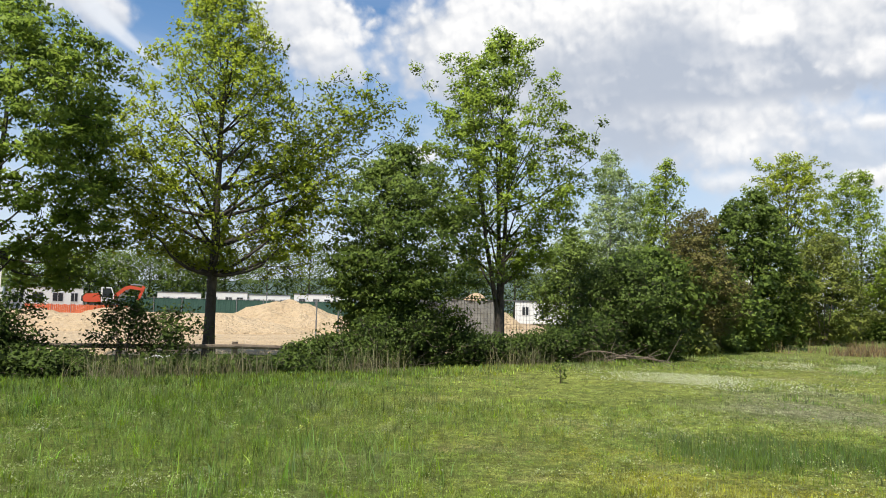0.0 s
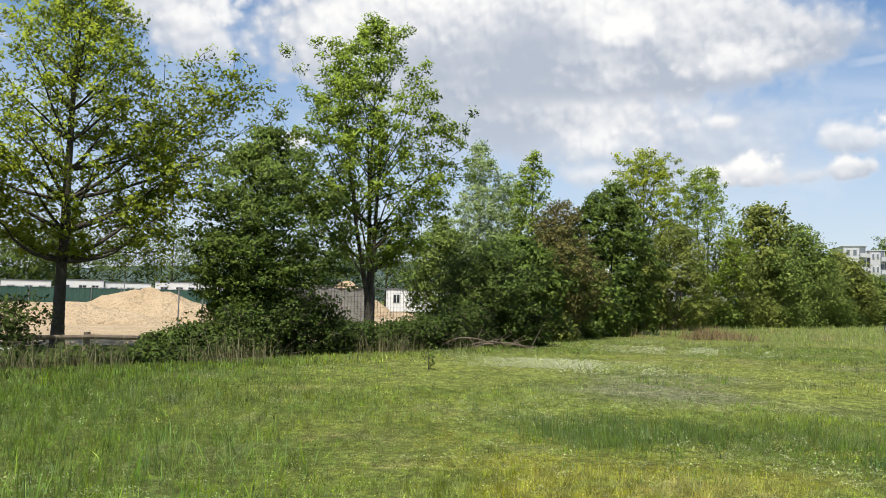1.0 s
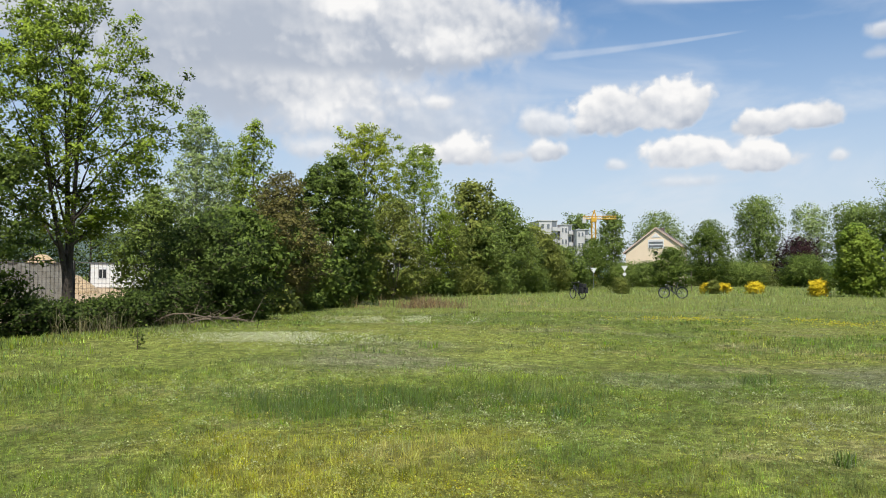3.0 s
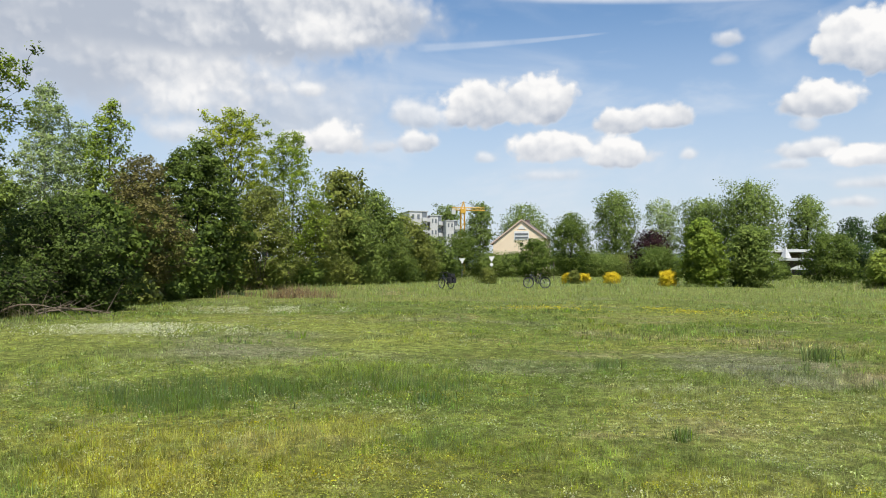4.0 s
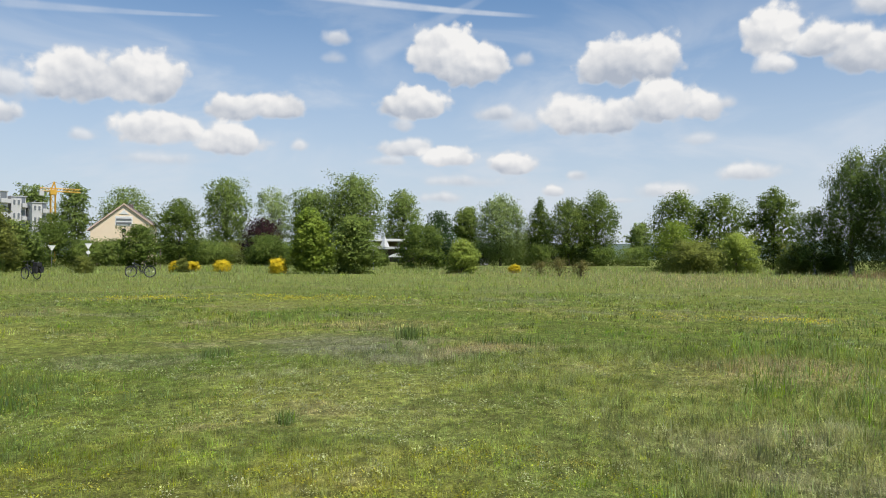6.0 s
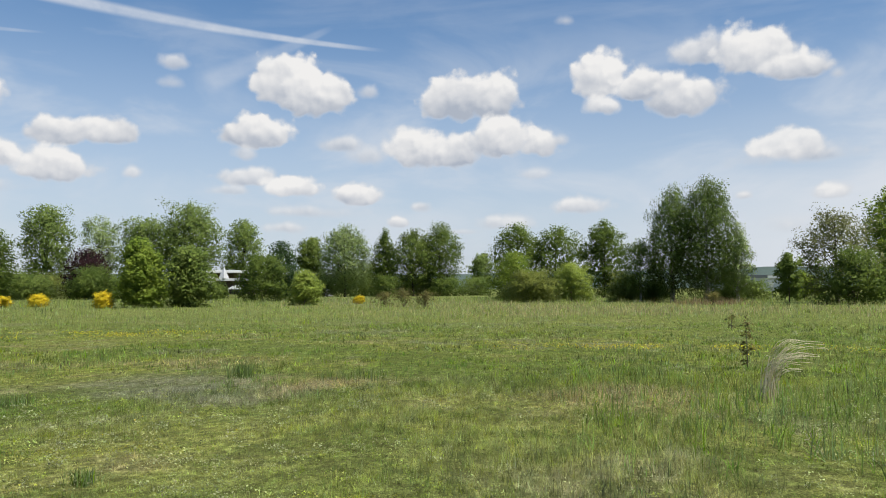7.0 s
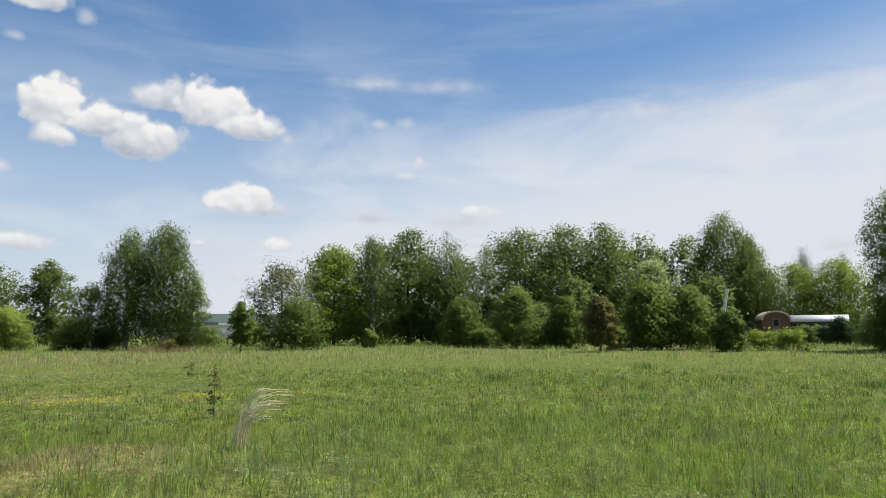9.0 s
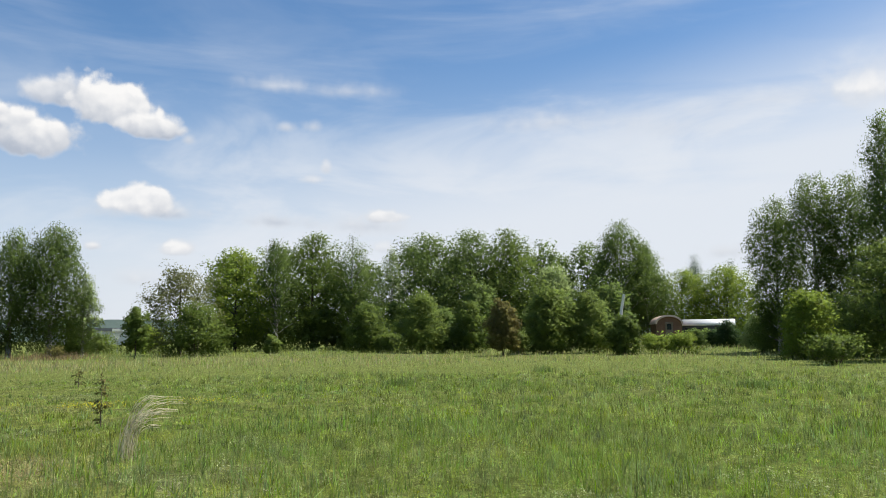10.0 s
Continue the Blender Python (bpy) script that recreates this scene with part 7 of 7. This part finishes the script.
# ---- wagon and caravan ----
wagon = thing("wooden_wagon", facing(137.6, 86, 0.0, 8), "brown wooden wagon with a rounded pale roof edge", "wagon")
part("body", boxed(-1.35, 1.35, 0, 4.6, 0.85, 2.4, bevel=0.03), WAGON_WOOD, wagon)
arc = [(-1.45 * math.cos(math.pi * k / 12), 2.4 + 0.95 * math.sin(math.pi * k / 12)) for k in range(13)]
part("gable", prism(bmesh.new(), [(x * 0.9, 2.4 + (z - 2.4) * 0.84) for x, z in arc], 0.0, 0.06), WAGON_WOOD, wagon)
part("roof", prism(bmesh.new(), arc + [(x * 0.88, 2.4 + (z - 2.4) * 0.82) for x, z in arc[::-1]], -0.25, 4.8), BARGE, wagon, "pale curved roof")
for k in range(9):
    part("plank", boxed(-1.33 + k * 0.297, -1.05 + k * 0.297, -0.03, 0.0, 0.87, 2.45), WAGON_WOOD, wagon)
wd = part("door", boxed(-0.4, 0.4, -0.06, -0.031, 0.9, 2.6, bevel=0.01), OLD_WOOD, wagon)
part("pane", boxed(-0.22, 0.22, -0.08, -0.061, 1.8, 2.4), DARK_GLASS, wd)
for x in (-1.1, 1.1):
    for y in (0.7, 3.8):
        part("wheel", rod(bmesh.new(), (x - 0.1, y, 0.45), (x + 0.1, y, 0.45), 0.45, sides=18), RUBBER, wagon)

car = thing("caravan", facing(140.2, 88, 0.0, -4) @ Matrix.Diagonal((0.86, 0.86, 0.94, 1)), "long white-roofed caravan, its grey sides darkened for shade", "caravan")
part("body", prism(bmesh.new(), [(-3.1, 0.55), (-3.2, 1.6), (-3.0, 2.4), (2.9, 2.4), (3.15, 1.6), (3.0, 0.55)], 0, 2.2), SLATE_SHADED, car)
dome = prism(bmesh.new(), [(-0.15, 2.35), (0.1, 2.7), (0.5, 2.95), (1.1, 3.08), (1.7, 2.95), (2.1, 2.7), (2.35, 2.35)], -3.25, 3.2)
bmesh.ops.transform(dome, matrix=Matrix(((0, 1, 0, 0), (1, 0, 0, 0), (0, 0, 1, 0), (0, 0, 0, 1))), verts=dome.verts)
part("roof", dome, WHITE_PAINT, car, "bright white domed roof", True)
for x in (-2.2, -0.6, 1.6):
    w = part("window", boxed(x - 0.55, x + 0.55, -0.04, 0.0, 1.45, 2.15, bevel=0.015), STEEL_DARK, car)
    part("pane", boxed(x - 0.5, x + 0.5, -0.055, -0.041, 1.5, 2.1), DARK_GLASS, w)
part("door", boxed(0.25, 0.85, -0.03, 0.0, 0.6, 2.2, bevel=0.01), SLATE_SHADED, car)
for y in (0.15, 2.05):
    part("wheel", rod(bmesh.new(), (0.1, y - 0.1, 0.33), (0.1, y + 0.1, 0.33), 0.33, sides=18), RUBBER, car)
part("drawbar", rod(bmesh.new(), (-3.1, 1.1, 0.5), (-4.3, 1.1, 0.45), 0.05), STEEL_DARK, car)

bare = thing("bare_tree", facing(133.9, 57), "leaning bare white birch trunk at the wood's edge", "tree")
u = np.linspace(0, 1, 9)
line = np.column_stack([-0.15 + 0.55 * u + 0.05 * np.sin(u * 7), 0.1 * u, 4.3 * u - 0.05])
child("trunk", mesh_from("trunk", *tubes(line[None, 5:], (0.16 * (1 - 0.45 * u))[None, 5:], 10), WHITE_BARK, True), bare, "white upper trunk")
# the lower trunk gets dark bark so that it disappears in the shade
child("trunk", mesh_from("trunk", *tubes(line[None, :6], (0.165 * (1 - 0.45 * u))[None, :6], 10), BARK, True), bare, "lower trunk darkened to sink into the shade")

# ---- fence, sack, branches, stalks ----
fence = thing("rail_fence", facing(-20.8, 20.6), "low weathered wooden rail fence at the field's edge", "fence")
for x in (-3.9, -2.0, 0.75, 2.2):
    part("post", rod(bmesh.new(), (x, 0, -0.1), (x + 0.01, 0, 0.58), 0.085, 0.075, sides=10), OLD_WOOD, fence)
for x0, x1, z0, z1 in ((-3.9, -2.0, 0.46, 0.45), (-2.0, 0.75, 0.45, 0.46), (0.75, 2.2, 0.47, 0.43)):
    part("rail", rod(bmesh.new(), (x0, -0.09, z0), (x1, -0.09, z1), 0.06, 0.055, sides=8), OLD_WOOD, fence)

sack_bm = bmesh.new()
bmesh.ops.create_icosphere(sack_bm, subdivisions=4, radius=1.0)
for v in sack_bm.verts:
    k = 1 + 0.35 * noise.fractal(v.co * 1.7, 1.0, 2.0, 4)
    v.co = Vector((v.co.x * 0.34 * k, v.co.y * 0.26 * k, max(0.0, v.co.z * 0.22 * k + 0.16)))
sack = part("sack", sack_bm, SACK, None, "crumpled white plastic sack lying in the grass")
sack.matrix_world = facing(-23.8, 18.8, -0.05)
tagged(sack, category="sack")


def fallen_branch(az, dist, length, turn, rise, seed, label):
    rng = np.random.default_rng(seed)
    ob = thing("fallen_branch", facing(az, dist, -0.02, turn), label, "branch", "fallen branches")
    u = np.linspace(0, 1, 9)
    main = np.column_stack([u * length, 0.12 * np.sin(u * 4 + seed), 0.05 + rise * np.sin(u * math.pi) + 0.03 * np.sin(u * 9)])
    child("stem", mesh_from("stem", *tubes(main[None], (0.035 * (1 - 0.85 * u))[None], 6), OLD_WOOD, True), ob)
    for k in range(9):
        i = rng.integers(1, 8)
        out = rng.normal(0, 0.35, 3) + np.array([0.35, 0, 0.12])
        w = np.linspace(0, 1, 4)
        twig = main[i] + out * w[:, None] * rng.uniform(0.5, 1.2)
        twig[:, 2] = np.maximum(twig[:, 2], 0.03)
        child("twig", mesh_from("twig", *tubes(twig[None], (0.013 * (1 - 0.8 * w))[None], 4), OLD_WOOD, True), ob)


fallen_branch(7.0, 23.4, 2.6, -14, 0.30, 1, "dry grey branch lying at the hedge's foot")
fallen_branch(7.8, 23.2, 2.0, 4, 0.25, 2, "dry grey branch lying at the hedge's foot")
fallen_branch(5.6, 23.0, 2.2, -30, 0.45, 3, "dry branch leaning out of the hedge")


def tuft(name, az, dist, n, high, wide, mat, label, lean, seed, width=0.012):
    rng = np.random.default_rng(seed)
    x, y = place(az, dist)
    spots = rng.normal(0, wide, (n, 2)) + (x, y)
    return blades(name, spots, rng.uniform(0.5, 1.0, n) * high, width, mat, label, lean, seed, bend=True)


def dry_plume(az, dist, seed):
    """Bleached long stalks that arch over to one side."""
    rng = np.random.default_rng(seed)
    x, y = place(az, dist)
    right = np.array([math.cos(radians(az)), -math.sin(radians(az)), 0])
    u = np.linspace(0, 1, 8)
    lines, radii = [], []
    for k in range(44):
        long = rng.uniform(0.55, 1.12)
        over = rng.uniform(0.22, 0.72) * long
        base = np.array([x, y, 0.0]) + rng.normal(0, 0.05, 3) * (1, 1, 0)
        side = rng.normal(0, 0.18)
        line = base + right * (over * u[:, None] ** 2.2) + np.array([0, 0, 1.0]) * (long * 0.8 * np.sin(u * 1.75))[:, None] + np.array([side, -side, 0]) * (u[:, None] ** 2) * 0.4
        lines.append(line)
        radii.append(0.0058 * (1 - 0.55 * u))
    v, f = tubes(np.array(lines), np.array(radii), 3)
    tagged(new("dry_grass_tuft", mesh_from("dry_grass_tuft", v, f, GRASS_STRAW, True)), "bleached tall grass tuft arching over", "grass tuft")


GRASS_STRAW = surface("bleached_straw", (0.88, 0.79, 0.54), (0.78, 0.68, 0.44), 6.0, 0.8, 0, 0.0)
dry_plume(97.6, 10.9, 5)
plant("dock_plant", 96.6, 15.0, "thin dark weed stalk with a few leaves", "plant", BARK_TWIG, LEAF_BROWN, h=0.95, r=0.16, clear=0.1, shape="column", leaves=170, size=0.055, seed=701, girth=0.012, limbs=6, clump=6, spread=0.04, twig=0.004)
plant("dock_plant", 95.9, 28, "small dark weed on the meadow", "plant", BARK_TWIG, LEAF_BROWN, h=0.6, r=0.2, clear=0.05, shape="bush", leaves=140, size=0.07, seed=702, girth=0.012, limbs=6, clump=6, spread=0.05, twig=0.004)
plant("dock_plant", 5.0, 16.6, "small dark weed on the meadow", "plant", BARK_TWIG, LEAF_DARK, h=0.5, r=0.16, clear=0.05, shape="column", leaves=120, size=0.07, seed=703, girth=0.012, limbs=6, clump=6, spread=0.05, twig=0.004)
for k, (az, dd, hh, nn, ww) in enumerate(((53.9, 6.9, 0.17, 100, 0.05), (48.4, 12.2, 0.20, 160, 0.16), (62.2, 14.2, 0.36, 150, 0.13), (70.0, 13.4, 0.22, 200, 0.35), (36.0, 8.4, 0.2, 160, 0.12), (117.0, 24.0, 0.35, 260, 0.30), (133.0, 25.0, 0.3, 160, 0.2), (141.5, 23.0, 0.3, 260, 0.28), (128.0, 33.0, 0.35, 160, 0.25))):
    tuft("grass_tuft", az, dd, nn, hh, ww, GRASS_DEEP, "taller tuft of coarse dark green grass", 0.42, 720 + k, 0.006 + 0.0004 * dd)

# dry tall grass along the hedge's foot, its straw darkened for the trees' shade
rng = np.random.default_rng(77)
az = rng.uniform(-44, 9, 4200)
dd = hedge_foot(az) + rng.normal(0.5, 0.5, len(az))
spots = np.column_stack([dd * np.sin(np.radians(az)), dd * np.cos(np.radians(az))])
spots = spots[fbm(spots[:, 0] * 0.8, spots[:, 1] * 0.8, 78, 3) > 0.54]
blades("dry_grass", spots, rng.uniform(0.3, 0.9, len(spots)) ** 1.5, 0.010, GRASS_DRY_SHADED, "tall dry grass along the hedge", 0.5, 79, bend=True, vary=0.4)
az = rng.uniform(-44, 30, 20000)
dd = hedge_foot(az) + rng.normal(-0.1, 0.7, len(az))
spots = np.column_stack([dd * np.sin(np.radians(az)), dd * np.cos(np.radians(az))])
blades("tall_grass", spots, rng.uniform(0.06, 0.26, len(spots)) * np.interp(az, (6, 14), (0.55, 1.0)), 0.012 + 0.0005 * dd, GRASS, "tall green grass along the hedge", 0.35, 80, bend=True)
# reddish dry patches of old stalks
for k, (a, d2, w) in enumerate(((24.2, 36.5, 2.2), (94.5, 62.0, 3.0))):
    spots = patch(1500 if k else 2600, a, d2, w, 1.2, 90 + k)
    blades("dry_stalks", spots, np.random.default_rng(k).uniform(0.25, 0.75, len(spots)), 0.016 + 0.0004 * d2, GRASS_RED, "patch of reddish brown dead stalks", 0.7, 95 + k)

# pale standing straw in the far meadow
for k, (a, d2, w, deep, num) in enumerate(((80.0, 44.0, 9.0, 8.0, 1500), (88.0, 48.0, 12.0, 10.0, 2600), (96.0, 46.0, 9.0, 8.0, 1500), (84.0, 58.0, 14.0, 5.0, 1500), (110.0, 52.0, 14.0, 8.0, 1200), (32.4, 42.0, 1.2, 0.7, 220), (31.0, 52.0, 3.0, 1.0, 260))):
    spots = patch(num, a, d2, w, deep, 190 + k)
    blades("dry_grass", spots, np.random.default_rng(k).uniform(0.15, 0.42, len(spots)), 0.007 + 0.00025 * d2, GRASS_DRY, "pale dry grass standing in the far meadow", 0.6, 195 + k, bend=True)


# ---- distance ----
def hill_ridge():
    a = np.radians(np.linspace(-60, 175, 320))
    k = np.degrees(a)
    top = 1900 * (0.012 + 0.018 * fbm(k * 0.03 + 3, k * 0, 31, 4) + 0.030 * np.exp(-((k - 2) / 20) ** 2)) + 6 * fbm(k * 0.9, k * 0, 33, 4)
    d = np.array([1750.0, 1900.0, 2150.0])
    rows = [np.stack([d[0] * np.sin(a), d[0] * np.cos(a), -8 + 0 * a], -1), np.stack([d[1] * np.sin(a), d[1] * np.cos(a), top], -1), np.stack([d[2] * np.sin(a), d[2] * np.cos(a), -8 + 0 * a], -1)]
    n = len(a)
    j = np.arange(n - 1)
    f = np.concatenate([np.stack([r * n + j, (r + 1) * n + j, (r + 1) * n + j + 1, r * n + j + 1], -1) for r in (0, 1)])
    tagged(new("backdrop_hills", mesh_from("backdrop_hills", np.concatenate(rows), f, FAR_HILL, True)), "low wooded hills on the horizon", "hills", kind="structure")


hill_ridge()
